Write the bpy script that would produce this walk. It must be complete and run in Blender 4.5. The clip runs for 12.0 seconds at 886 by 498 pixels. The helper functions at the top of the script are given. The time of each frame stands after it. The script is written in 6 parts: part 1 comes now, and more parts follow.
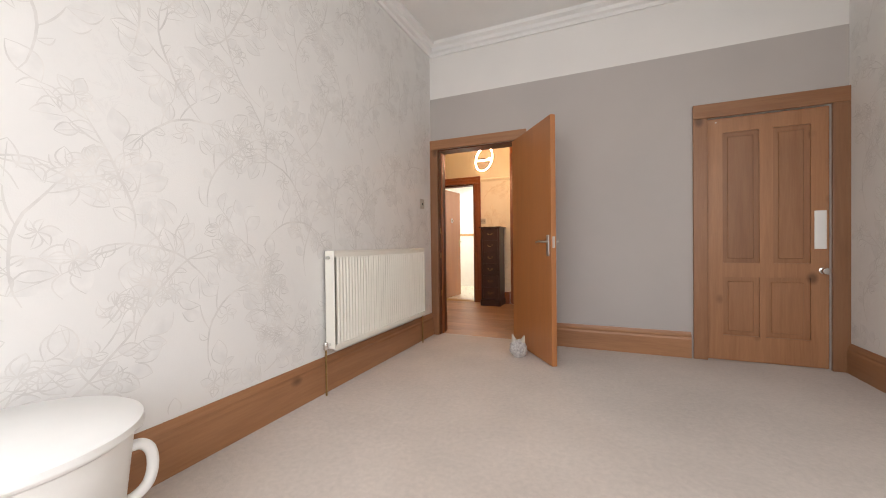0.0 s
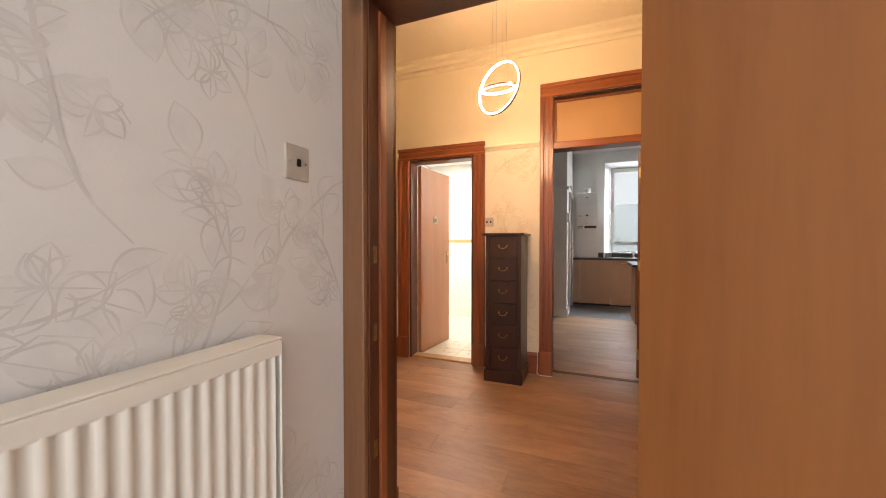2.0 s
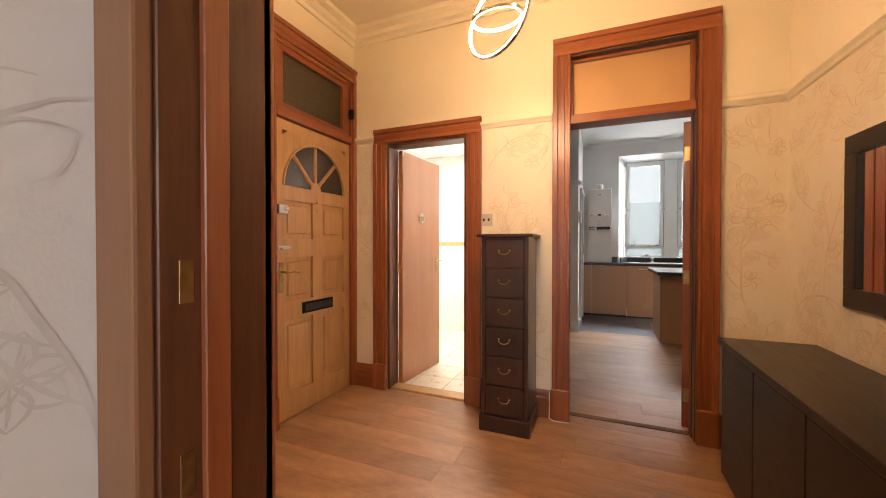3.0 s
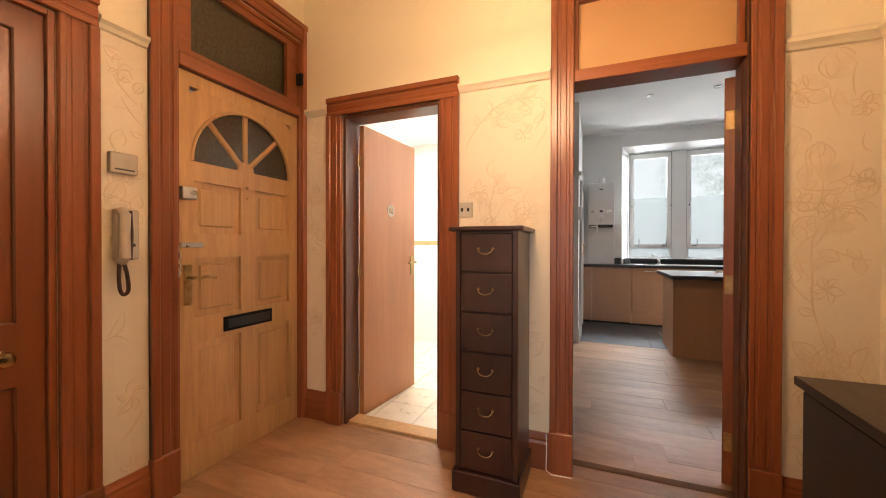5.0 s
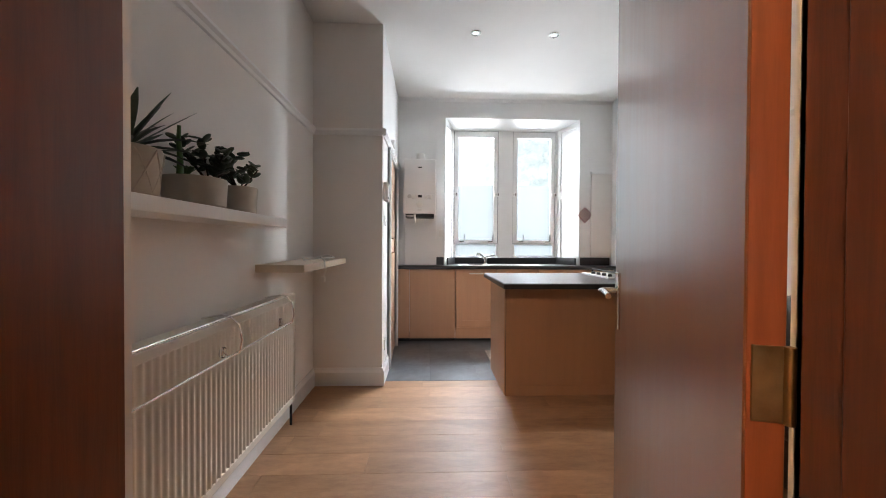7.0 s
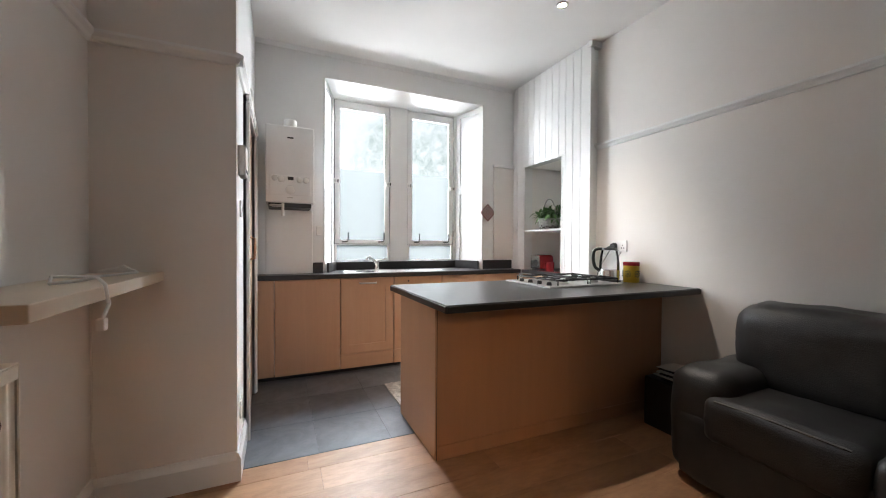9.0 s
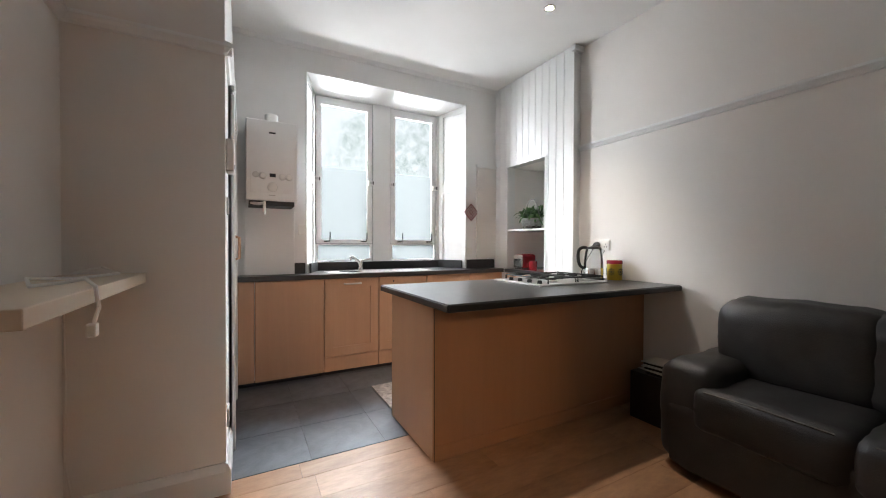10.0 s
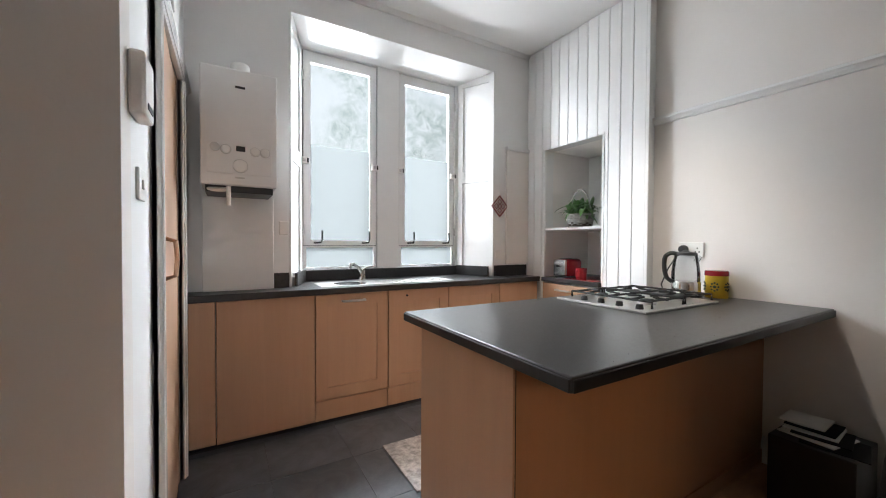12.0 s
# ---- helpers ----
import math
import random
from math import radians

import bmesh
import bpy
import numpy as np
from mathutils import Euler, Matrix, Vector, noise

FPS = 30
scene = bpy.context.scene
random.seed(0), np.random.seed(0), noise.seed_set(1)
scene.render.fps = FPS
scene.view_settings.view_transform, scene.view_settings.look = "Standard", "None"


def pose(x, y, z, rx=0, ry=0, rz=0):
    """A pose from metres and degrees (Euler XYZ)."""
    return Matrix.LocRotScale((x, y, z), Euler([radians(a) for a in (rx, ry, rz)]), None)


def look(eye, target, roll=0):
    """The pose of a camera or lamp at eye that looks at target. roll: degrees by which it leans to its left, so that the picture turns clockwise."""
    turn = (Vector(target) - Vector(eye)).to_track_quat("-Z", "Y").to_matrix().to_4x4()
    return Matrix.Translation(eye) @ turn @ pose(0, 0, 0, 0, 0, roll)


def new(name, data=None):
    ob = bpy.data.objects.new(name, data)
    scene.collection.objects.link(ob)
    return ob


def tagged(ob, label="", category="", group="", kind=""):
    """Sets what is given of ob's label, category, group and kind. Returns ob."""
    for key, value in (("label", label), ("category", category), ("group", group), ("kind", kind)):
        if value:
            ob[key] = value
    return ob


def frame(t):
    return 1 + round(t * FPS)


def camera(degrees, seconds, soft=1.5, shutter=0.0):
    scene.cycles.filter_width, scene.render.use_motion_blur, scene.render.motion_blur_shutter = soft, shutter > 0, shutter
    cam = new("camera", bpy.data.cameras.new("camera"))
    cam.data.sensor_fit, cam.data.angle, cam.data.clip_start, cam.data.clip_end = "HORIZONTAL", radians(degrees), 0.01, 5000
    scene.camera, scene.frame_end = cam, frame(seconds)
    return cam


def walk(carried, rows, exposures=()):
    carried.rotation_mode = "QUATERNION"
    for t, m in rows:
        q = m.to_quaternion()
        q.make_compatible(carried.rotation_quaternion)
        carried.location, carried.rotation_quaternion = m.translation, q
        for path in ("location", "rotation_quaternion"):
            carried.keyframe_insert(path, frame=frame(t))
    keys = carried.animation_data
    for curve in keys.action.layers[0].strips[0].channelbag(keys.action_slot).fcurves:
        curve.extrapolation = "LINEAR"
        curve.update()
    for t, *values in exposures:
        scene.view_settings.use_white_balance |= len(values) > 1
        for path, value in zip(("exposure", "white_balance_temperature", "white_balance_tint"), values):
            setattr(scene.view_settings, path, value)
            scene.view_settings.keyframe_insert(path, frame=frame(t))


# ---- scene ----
# the camera and its walk
cam = camera(100.1, 12.0, soft=1.0)
PATH = [
    (0, (0.964, -0.407, 0.976), (0.172, 1.43, 0.953), -0.7),
    (0.5, (0.714, 0.207, 1.042), (-0.064, 2.05, 1.016), -0.7),
    (1, (0.467, 0.894, 1.094), (-0.307, 2.738, 1.067), -0.8),
    (1.5, (0.205, 1.611, 1.153), (-0.548, 3.464, 1.117), -0.3),
    (2, (0.042, 2.209, 1.172), (-0.718, 4.059, 1.137), -0.0),
    (2.5, (-0.057, 2.69, 1.18), (-0.836, 4.54, 1.15), -0.0),
    (2.7, (-0.09, 2.825, 1.182), (-0.864, 4.677, 1.155), 0.0),
    (4.5, (-0.232, 3.328, 1.177), (-0.997, 5.176, 1.163), 0.1),
    (5, (-0.211, 3.595, 1.16), (-0.961, 5.449, 1.143), 0.1),
    (5.5, (-0.168, 3.997, 1.155), (-0.812, 5.89, 1.132), 0.1),
    (6, (-0.114, 4.437, 1.157), (-0.548, 6.389, 1.125), -0.0),
    (6.5, (-0.024, 4.915, 1.157), (-0.194, 6.908, 1.124), 0.2),
    (7, (-0.001, 5.346, 1.136), (0.075, 7.345, 1.11), 0.3),
    (7.5, (-0.009, 5.729, 1.122), (0.297, 7.705, 1.104), 0.3),
    (7.7, (-0.01, 5.853, 1.135), (0.383, 7.814, 1.115), 0.4),
    (9.5, (-0.266, 6.351, 1.153), (0.63, 8.139, 1.128), 0.2),
    (10, (-0.303, 6.373, 1.144), (0.645, 8.134, 1.12), 0.2),
    (10.5, (-0.305, 6.409, 1.14), (0.667, 8.157, 1.116), 0.2),
    (11, (-0.259, 6.585, 1.123), (0.722, 8.328, 1.101), 0.2),
    (11.5, (-0.2, 6.903, 1.154), (0.788, 8.642, 1.121), 0.3),
    (12, (-0.172, 7.253, 1.182), (0.837, 8.98, 1.145), 0.3),
]
walk(cam, [(t, look(eye, target, roll)) for t, eye, target, roll in PATH], [(0, -0.1, 6500, 10), (1.5, 0.15, 6500, 10), (2.5, 0.3, 6500, 10), (4.5, 0.38, 6450, 10), (5.5, 0.36, 6400, 10), (6.5, 0.52, 6300, 10), (7, 0.8, 6100, 10), (7.5, 0.82, 6100, 10), (9.5, 0.6, 6250, 10), (10.5, 0.58, 6250, 10), (12, 0.45, 6150, 10)])

# ---- light and exposure ----
scene.view_settings.exposure = 0.0
world = bpy.data.worlds.new("overcast_sky")
scene.world = world
world.use_nodes = True
_wn = world.node_tree
_sky = _wn.nodes.new("ShaderNodeTexSky")
_sky.sky_type, _sky.sun_disc = "NISHITA", False
_sky.sun_elevation, _sky.sun_rotation = radians(50), radians(200)
_wn.links.new(_sky.outputs[0], _wn.nodes["Background"].inputs[0])
_wn.nodes["Background"].inputs[1].default_value = 0.12


def lamp(name, kind, m, energy, color, size=0.1, size_y=None, spread=None):
    d = bpy.data.lights.new(name, kind)
    d.energy, d.color = energy, color
    if kind == "AREA":
        d.shape, d.size, d.size_y = "RECTANGLE", size, size_y or size
        if spread:
            d.spread = radians(spread)
    elif kind == "SUN":
        d.angle = size
    else:
        d.shadow_soft_size = size
    ob = new(name, d)
    ob.matrix_world = m
    return ob


lamp("sun", "SUN", look((0, 0, 20), (3, 9, 0)), 1.0, (1, 0.96, 0.9), radians(15))
# daylight in the opening of the bedroom's window, behind the walker
lamp("bedroom_window_light", "AREA", look((0.75, -1.52, 1.6), (0.6, 0, 0.6)), 64, (0.985, 0.978, 0.995), 2.3, 1.6)
# unseen lamp added before the solid east wall to brighten the left wall
lamp("bedroom_side_fill", "AREA", look((2.6, -0.3, 1.6), (0, 0.1, 0.8)), 56, (0.985, 0.978, 0.995), 1.7, 1.6)
# sky light coming down through the kitchen window from above
lamp("kitchen_sky_light", "AREA", look((1.4, 14.0, 5.4), (1.0, 9.4, 1.3)), 2300, (0.95, 0.98, 1.0), 7.0, 1.8)
# unseen lamp added low outside, standing in for ground bounce to brighten the ceiling
lamp("kitchen_ground_fill", "AREA", look((1.0, 13.0, -0.4), (1.0, 9.0, 2.7)), 205, (0.97, 0.99, 1.0), 3.6, 0.8)
# unseen side lamps added in place of sky, to brighten the kitchen walls
lamp("kitchen_east_fill", "AREA", look((7.0, 13.6, 2.3), (0.7, 9.8, 1.8)), 1850, (0.96, 0.985, 1.0), 3.6, 3.4)
lamp("kitchen_west_fill", "AREA", look((-3.6, 13.6, 2.3), (1.3, 9.8, 1.8)), 680, (0.96, 0.985, 1.0), 3.0, 3.4)
# the one lit downlight of the kitchen
bulb = lamp("kitchen_downlight_bulb", "SPOT", pose(1.68, 8.42, 2.865), 84, (1.0, 0.87, 0.72), 0.025)
bulb.data.spot_size, bulb.data.spot_blend = radians(72), 0.9
# ceiling lamp of the bathroom
lamp("bathroom_lamp", "AREA", look((-1.75, 6.75, 2.36), (-1.75, 6.75, 0)), 42, (1.0, 0.95, 0.87), 0.5, 0.5)


# ---- materials ----
def nodes_of(name):
    m = bpy.data.materials.new(name)
    m.use_nodes = True
    t = m.node_tree
    return m, t, t.nodes["Principled BSDF"]


def node(t, kind, **values):
    n = t.nodes.new(kind)
    for key, v in values.items():
        n.inputs[key.replace("_", " ")].default_value = v
    return n


def coords(t, scale=(1, 1, 1), turn=(0, 0, 0), space="Object"):
    c = t.nodes.new("ShaderNodeTexCoord")
    mp = t.nodes.new("ShaderNodeMapping")
    mp.inputs["Scale"].default_value = scale
    mp.inputs["Rotation"].default_value = turn
    t.links.new(c.outputs[space], mp.inputs["Vector"])
    return mp.outputs[0]


def ramp(t, fac, stops):
    r = t.nodes.new("ShaderNodeValToRGB")
    e = r.color_ramp.elements
    while len(e) < len(stops):
        e.new(0.5)
    for el, (p, c) in zip(e, stops):
        el.position, el.color = p, (*c, 1)
    t.links.new(fac, r.inputs[0])
    return r.outputs[0]


def mixed(t, fac, a, b, blend="MIX"):
    n = t.nodes.new("ShaderNodeMix")
    n.data_type, n.blend_type = "RGBA", blend
    for sock, v in ((n.inputs[0], fac), (n.inputs[6], a), (n.inputs[7], b)):
        if isinstance(v, (int, float)):
            sock.default_value = v
        elif isinstance(v, tuple):
            sock.default_value = (*v, 1)
        else:
            t.links.new(v, sock)
    return n.outputs[2]


def bump(t, b, height, strength, distance=0.01):
    n = t.nodes.new("ShaderNodeBump")
    n.inputs["Strength"].default_value, n.inputs["Distance"].default_value = strength, distance
    t.links.new(height, n.inputs["Height"])
    t.links.new(n.outputs[0], b.inputs["Normal"])


def noise_tex(t, vec, scale, detail=4, rough=0.55, distort=0.0):
    n = node(t, "ShaderNodeTexNoise", Scale=scale, Detail=detail, Roughness=rough, Distortion=distort)
    t.links.new(vec, n.inputs["Vector"])
    return n.outputs[0]


def plain(name, color, rough=0.5, metal=0.0, vary=0.12, scale=6, fine=120, bumped=0.05, spec=0.5, coat=0.0):
    m, t, b = nodes_of(name)
    v = coords(t)
    a = noise_tex(t, v, scale)
    dark = tuple(c * (1 - vary) for c in color)
    lite = tuple(min(1, c * (1 + vary * 0.6)) for c in color)
    t.links.new(ramp(t, a, [(0.3, dark), (0.7, lite)]), b.inputs["Base Color"])
    b.inputs["Metallic"].default_value = metal
    b.inputs["Specular IOR Level"].default_value = spec
    b.inputs["Coat Weight"].default_value = coat
    f = noise_tex(t, v, fine, 3)
    r = node(t, "ShaderNodeMapRange", To_Min=max(0.02, rough - 0.08), To_Max=min(1, rough + 0.1))
    t.links.new(a, r.inputs["Value"])
    t.links.new(r.outputs[0], b.inputs["Roughness"])
    if bumped:
        bump(t, b, f, bumped, 0.004)
    return m


def wood(name, dark, light, grain=(14, 14, 0.9), rough=0.42, knots=0.0, vary=0.25, coat=0.0, relief=1.0, fine_mix=0.35):
    """grain: stretch of the figure along each axis; the small one is the way of the grain."""
    m, t, b = nodes_of(name)
    v = coords(t, grain)
    info = t.nodes.new("ShaderNodeObjectInfo")
    add = t.nodes.new("ShaderNodeVectorMath")
    mul = t.nodes.new("ShaderNodeVectorMath")
    mul.operation = "SCALE"
    comb = t.nodes.new("ShaderNodeCombineXYZ")
    for i in range(3):
        t.links.new(info.outputs["Random"], comb.inputs[i])
    t.links.new(comb.outputs[0], mul.inputs[0])
    mul.inputs["Scale"].default_value = 23.0
    t.links.new(v, add.inputs[0])
    t.links.new(mul.outputs[0], add.inputs[1])
    v = add.outputs[0]
    broad = noise_tex(t, v, 0.55, 5, 0.6, 1.2)
    fine = noise_tex(t, v, 5.0, 4, 0.7, 0.4)
    col = ramp(t, broad, [(0.28, dark), (0.5, tuple((a + c) / 2 for a, c in zip(dark, light))), (0.72, light)])
    col = mixed(t, fine_mix, col, ramp(t, fine, [(0.35, tuple(c * 0.6 for c in dark)), (0.62, light)]), "MIX")
    if knots:
        k = node(t, "ShaderNodeTexVoronoi", Scale=1.0)
        t.links.new(coords(t, tuple(3.2 if g > 3 else 2.2 for g in grain)), k.inputs["Vector"])
        spot = ramp(t, k.outputs["Distance"], [(0.05, (1, 1, 1)), (0.13, (0, 0, 0))])
        amt = node(t, "ShaderNodeMath")
        amt.operation = "MULTIPLY"
        t.links.new(spot, amt.inputs[0])
        amt.inputs[1].default_value = knots
        col = mixed(t, amt.outputs[0], col, tuple(c * 0.35 for c in dark))
    tone = node(t, "ShaderNodeMapRange", To_Min=1 - vary, To_Max=1 + vary * 0.6)
    t.links.new(info.outputs["Random"], tone.inputs["Value"])
    hs = node(t, "ShaderNodeHueSaturation")
    t.links.new(tone.outputs[0], hs.inputs["Value"])
    t.links.new(col, hs.inputs["Color"])
    t.links.new(hs.outputs[0], b.inputs["Base Color"])
    b.inputs["Coat Weight"].default_value = coat
    b.inputs["Coat Roughness"].default_value = 0.25
    r = node(t, "ShaderNodeMapRange", To_Min=rough - 0.08, To_Max=rough + 0.12)
    t.links.new(fine, r.inputs["Value"])
    t.links.new(r.outputs[0], b.inputs["Roughness"])
    bump(t, b, fine, 0.12 * relief, 0.003)
    return m


def glow(name, color, strength):
    m, t, b = nodes_of(name)
    b.inputs["Base Color"].default_value = (*color, 1)
    b.inputs["Emission Color"].default_value = (*color, 1)
    b.inputs["Emission Strength"].default_value = strength
    return m


def pane_material(name, milky, tint, film=None):
    m = bpy.data.materials.new(name)
    m.use_nodes = True
    t = m.node_tree
    t.nodes.remove(t.nodes["Principled BSDF"])
    out = t.nodes["Material Output"]
    clear = node(t, "ShaderNodeBsdfTransparent", Color=(*tint, 1))
    soft = node(t, "ShaderNodeBsdfTranslucent", Color=(*(film or tint), 1))
    gloss = node(t, "ShaderNodeBsdfGlossy", Roughness=0.03 if milky < 0.5 else 0.35)
    a, b = t.nodes.new("ShaderNodeMixShader"), t.nodes.new("ShaderNodeMixShader")
    streak = node(t, "ShaderNodeMapRange", To_Min=milky * 0.97, To_Max=min(1.0, milky * 1.03))
    t.links.new(noise_tex(t, coords(t, (1, 1, 1)), 9, 4), streak.inputs["Value"])
    t.links.new(streak.outputs[0], a.inputs[0])
    t.links.new(clear.outputs[0], a.inputs[1])
    t.links.new(soft.outputs[0], a.inputs[2])
    fr = node(t, "ShaderNodeFresnel", IOR=1.3)
    t.links.new(fr.outputs[0], b.inputs[0])
    t.links.new(a.outputs[0], b.inputs[1])
    t.links.new(gloss.outputs[0], b.inputs[2])
    t.links.new(b.outputs[0], out.inputs[0])
    return m


def wallpaper(name, base, tone):
    """Embossed off-white paper: soft blotches, a fine crackle and relief."""
    m, t, b = nodes_of(name)
    v = coords(t)
    big = noise_tex(t, v, 2.2, 5, 0.6, 0.6)
    col = ramp(t, big, [(0.3, tuple(c * 0.95 for c in base)), (0.7, base)])
    vein = noise_tex(t, v, 9, 5, 0.65, 1.4)
    line = ramp(t, vein, [(0.47, (0, 0, 0)), (0.5, (1, 1, 1)), (0.53, (0, 0, 0))])
    patch = ramp(t, noise_tex(t, v, 3.1, 2), [(0.5, (0, 0, 0)), (0.66, (0.45, 0.45, 0.45))])
    amt = mixed(t, 1.0, line, patch, "MULTIPLY")
    col = mixed(t, amt, col, tone)
    t.links.new(col, b.inputs["Base Color"])
    b.inputs["Roughness"].default_value = 0.62
    bump(t, b, mixed(t, 0.4, noise_tex(t, v, 160, 3), vein), 0.16, 0.004)
    return m


def carpet_material(name, color):
    m, t, b = nodes_of(name)
    v = coords(t)
    pile = noise_tex(t, v, 420, 3, 0.7)
    mott = noise_tex(t, v, 38, 5, 0.7)
    big = noise_tex(t, v, 1.7, 4, 0.6)
    col = ramp(t, mott, [(0.3, tuple(c * 0.72 for c in color)), (0.7, tuple(c * 1.12 for c in color))])
    col = mixed(t, 0.35, col, ramp(t, pile, [(0.35, tuple(c * 0.5 for c in color)), (0.65, color)]))
    col = mixed(t, 0.4, col, ramp(t, big, [(0.35, tuple(c * 0.82 for c in color)), (0.65, tuple(c * 1.08 for c in color))]))
    t.links.new(col, b.inputs["Base Color"])
    b.inputs["Roughness"].default_value = 0.95
    b.inputs["Specular IOR Level"].default_value = 0.1
    b.inputs["Sheen Weight"].default_value = 0.2
    bump(t, b, mixed(t, 0.5, pile, mott), 0.5, 0.012)
    return m


def slate_material(name):
    m, t, b = nodes_of(name)
    v = coords(t)
    info = t.nodes.new("ShaderNodeObjectInfo")
    a = noise_tex(t, v, 6, 7, 0.65, 0.8)
    col = ramp(t, a, [(0.3, (0.066, 0.073, 0.083)), (0.7, (0.13, 0.143, 0.16))])
    hs = node(t, "ShaderNodeHueSaturation")
    tone = node(t, "ShaderNodeMapRange", To_Min=0.75, To_Max=1.2)
    t.links.new(info.outputs["Random"], tone.inputs["Value"])
    t.links.new(tone.outputs[0], hs.inputs["Value"])
    t.links.new(col, hs.inputs["Color"])
    t.links.new(hs.outputs[0], b.inputs["Base Color"])
    b.inputs["Roughness"].default_value = 0.36
    bump(t, b, noise_tex(t, v, 22, 6, 0.7), 0.2, 0.006)
    return m


M = {}
M["plaster"] = plain("plaster", (0.78, 0.77, 0.75), 0.8)
M["ceiling"] = plain("ceiling_paint", (0.82, 0.81, 0.79), 0.85, vary=0.04, scale=1.5)
M["grey_wall"] = plain("grey_wall_paint", (0.47, 0.435, 0.41), 0.75, vary=0.05, scale=1.3, bumped=0.08)
M["white_wall"] = plain("white_wall_paint", (0.8, 0.78, 0.75), 0.7, vary=0.04, scale=1.1, bumped=0.1)
M["paper_bed"] = wallpaper("bedroom_wallpaper", (0.78, 0.76, 0.73), (0.68, 0.66, 0.635))
M["paper_hall"] = wallpaper("hall_wallpaper", (0.78, 0.7, 0.56), (0.69, 0.59, 0.45))
M["hall_cream"] = plain("hall_cream_paint", (0.82, 0.75, 0.58), 0.7, vary=0.04, scale=1.1)
M["print_bed"] = plain("bedroom_print_ink", (0.695, 0.668, 0.635), 0.55, vary=0.14, scale=11)
M["print_hall"] = plain("hall_print_ink", (0.69, 0.575, 0.415), 0.55, vary=0.12, scale=11)
M["kit_wall"] = plain("kitchen_wall_paint", (0.79, 0.76, 0.725), 0.6, vary=0.05, scale=1.2, bumped=0.1)
M["kit_white"] = plain("kitchen_white_paint", (0.82, 0.82, 0.81), 0.5, vary=0.04, scale=1.4)
M["gloss_white"] = plain("white_gloss_paint", (0.82, 0.82, 0.81), 0.22, vary=0.05, scale=3, fine=40)
M["carpet"] = carpet_material("beige_carpet", (0.63, 0.55, 0.485))
M["pine"] = wood("stained_pine", (0.265, 0.118, 0.052), (0.375, 0.185, 0.088), knots=0.8, rough=0.4, fine_mix=0.18)
M["pine_x"] = wood("stained_pine_x", (0.28, 0.125, 0.055), (0.4, 0.2, 0.094), (0.9, 14, 14), knots=0.8, rough=0.4, fine_mix=0.2)
M["pine_y"] = wood("stained_pine_y", (0.28, 0.125, 0.055), (0.4, 0.2, 0.094), (14, 0.9, 14), knots=0.8, rough=0.4, fine_mix=0.2)
M["veneer"] = wood("orange_door_veneer", (0.37, 0.14, 0.043), (0.45, 0.185, 0.063), (5, 5, 0.5), rough=0.36, vary=0.08, coat=0.2, fine_mix=0.16)
M["hallwood"] = wood("dark_red_stained_wood", (0.2, 0.053, 0.018), (0.335, 0.105, 0.036), fine_mix=0.2, rough=0.33, vary=0.15, coat=0.25)
M["hallwood_y"] = wood("dark_red_stained_wood_y", (0.2, 0.053, 0.018), (0.335, 0.105, 0.036), (14, 0.9, 14), fine_mix=0.2, rough=0.33, coat=0.25)
M["hallwood_x"] = wood("dark_red_stained_wood_x", (0.2, 0.053, 0.018), (0.335, 0.105, 0.036), (0.9, 14, 14), fine_mix=0.2, rough=0.33, coat=0.25)
M["veneer_dark"] = wood("brown_door_veneer", (0.2, 0.075, 0.03), (0.27, 0.11, 0.045), (5, 5, 0.5), rough=0.34, vary=0.05, coat=1.0, relief=0.12, fine_mix=0.12)
M["cupwood"] = wood("dark_polished_pine", (0.15, 0.04, 0.014), (0.23, 0.072, 0.025), (5, 5, 0.6), rough=0.3, vary=0.08, coat=0.2, fine_mix=0.15)
M["polished_brass"] = plain("polished_brass", (0.66, 0.52, 0.33), 0.16, 1.0, vary=0.1, scale=30)
M["cream_board"] = plain("cream_laminated_board", (0.72, 0.62, 0.5), 0.45, vary=0.05, scale=5)
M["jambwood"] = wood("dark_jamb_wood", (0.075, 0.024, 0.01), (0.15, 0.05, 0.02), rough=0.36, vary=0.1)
M["ornament"] = plain("dark_red_lacquer", (0.2, 0.015, 0.014), 0.4)
M["oak"] = wood("pale_oak", (0.5, 0.285, 0.115), (0.6, 0.365, 0.16), (7, 7, 0.5), rough=0.4, vary=0.1)
M["mahogany"] = wood("dark_mahogany", (0.021, 0.0072, 0.005), (0.05, 0.0165, 0.01), (9, 9, 0.9), rough=0.3, vary=0.1, coat=0.3)
M["espresso"] = wood("black_brown_wood", (0.011, 0.0065, 0.005), (0.026, 0.014, 0.01), (12, 0.9, 12), rough=0.32, vary=0.1)
M["plank"] = wood("vinyl_plank", (0.29, 0.145, 0.069), (0.52, 0.3, 0.16), (2.2, 7, 7), rough=0.42, vary=0.15, knots=0.5, fine_mix=0.22)
M["beech"] = wood("beech_laminate", (0.49, 0.295, 0.18), (0.535, 0.335, 0.212), (6, 6, 0.35), rough=0.4, vary=0.04, fine_mix=0.1)
# beech again for the island's room side, warm floor bounce put into the colour
M["beech_warm_lit"] = wood("warm_back_panel_laminate", (0.44, 0.235, 0.125), (0.48, 0.265, 0.145), (6, 6, 0.35), rough=0.36, vary=0.04, fine_mix=0.1)
M["slate"] = slate_material("slate_tile")
M["grout"] = plain("dark_grout", (0.09, 0.095, 0.1), 0.9)
M["subfloor"] = plain("plank_joint", (0.16, 0.085, 0.04), 0.8)
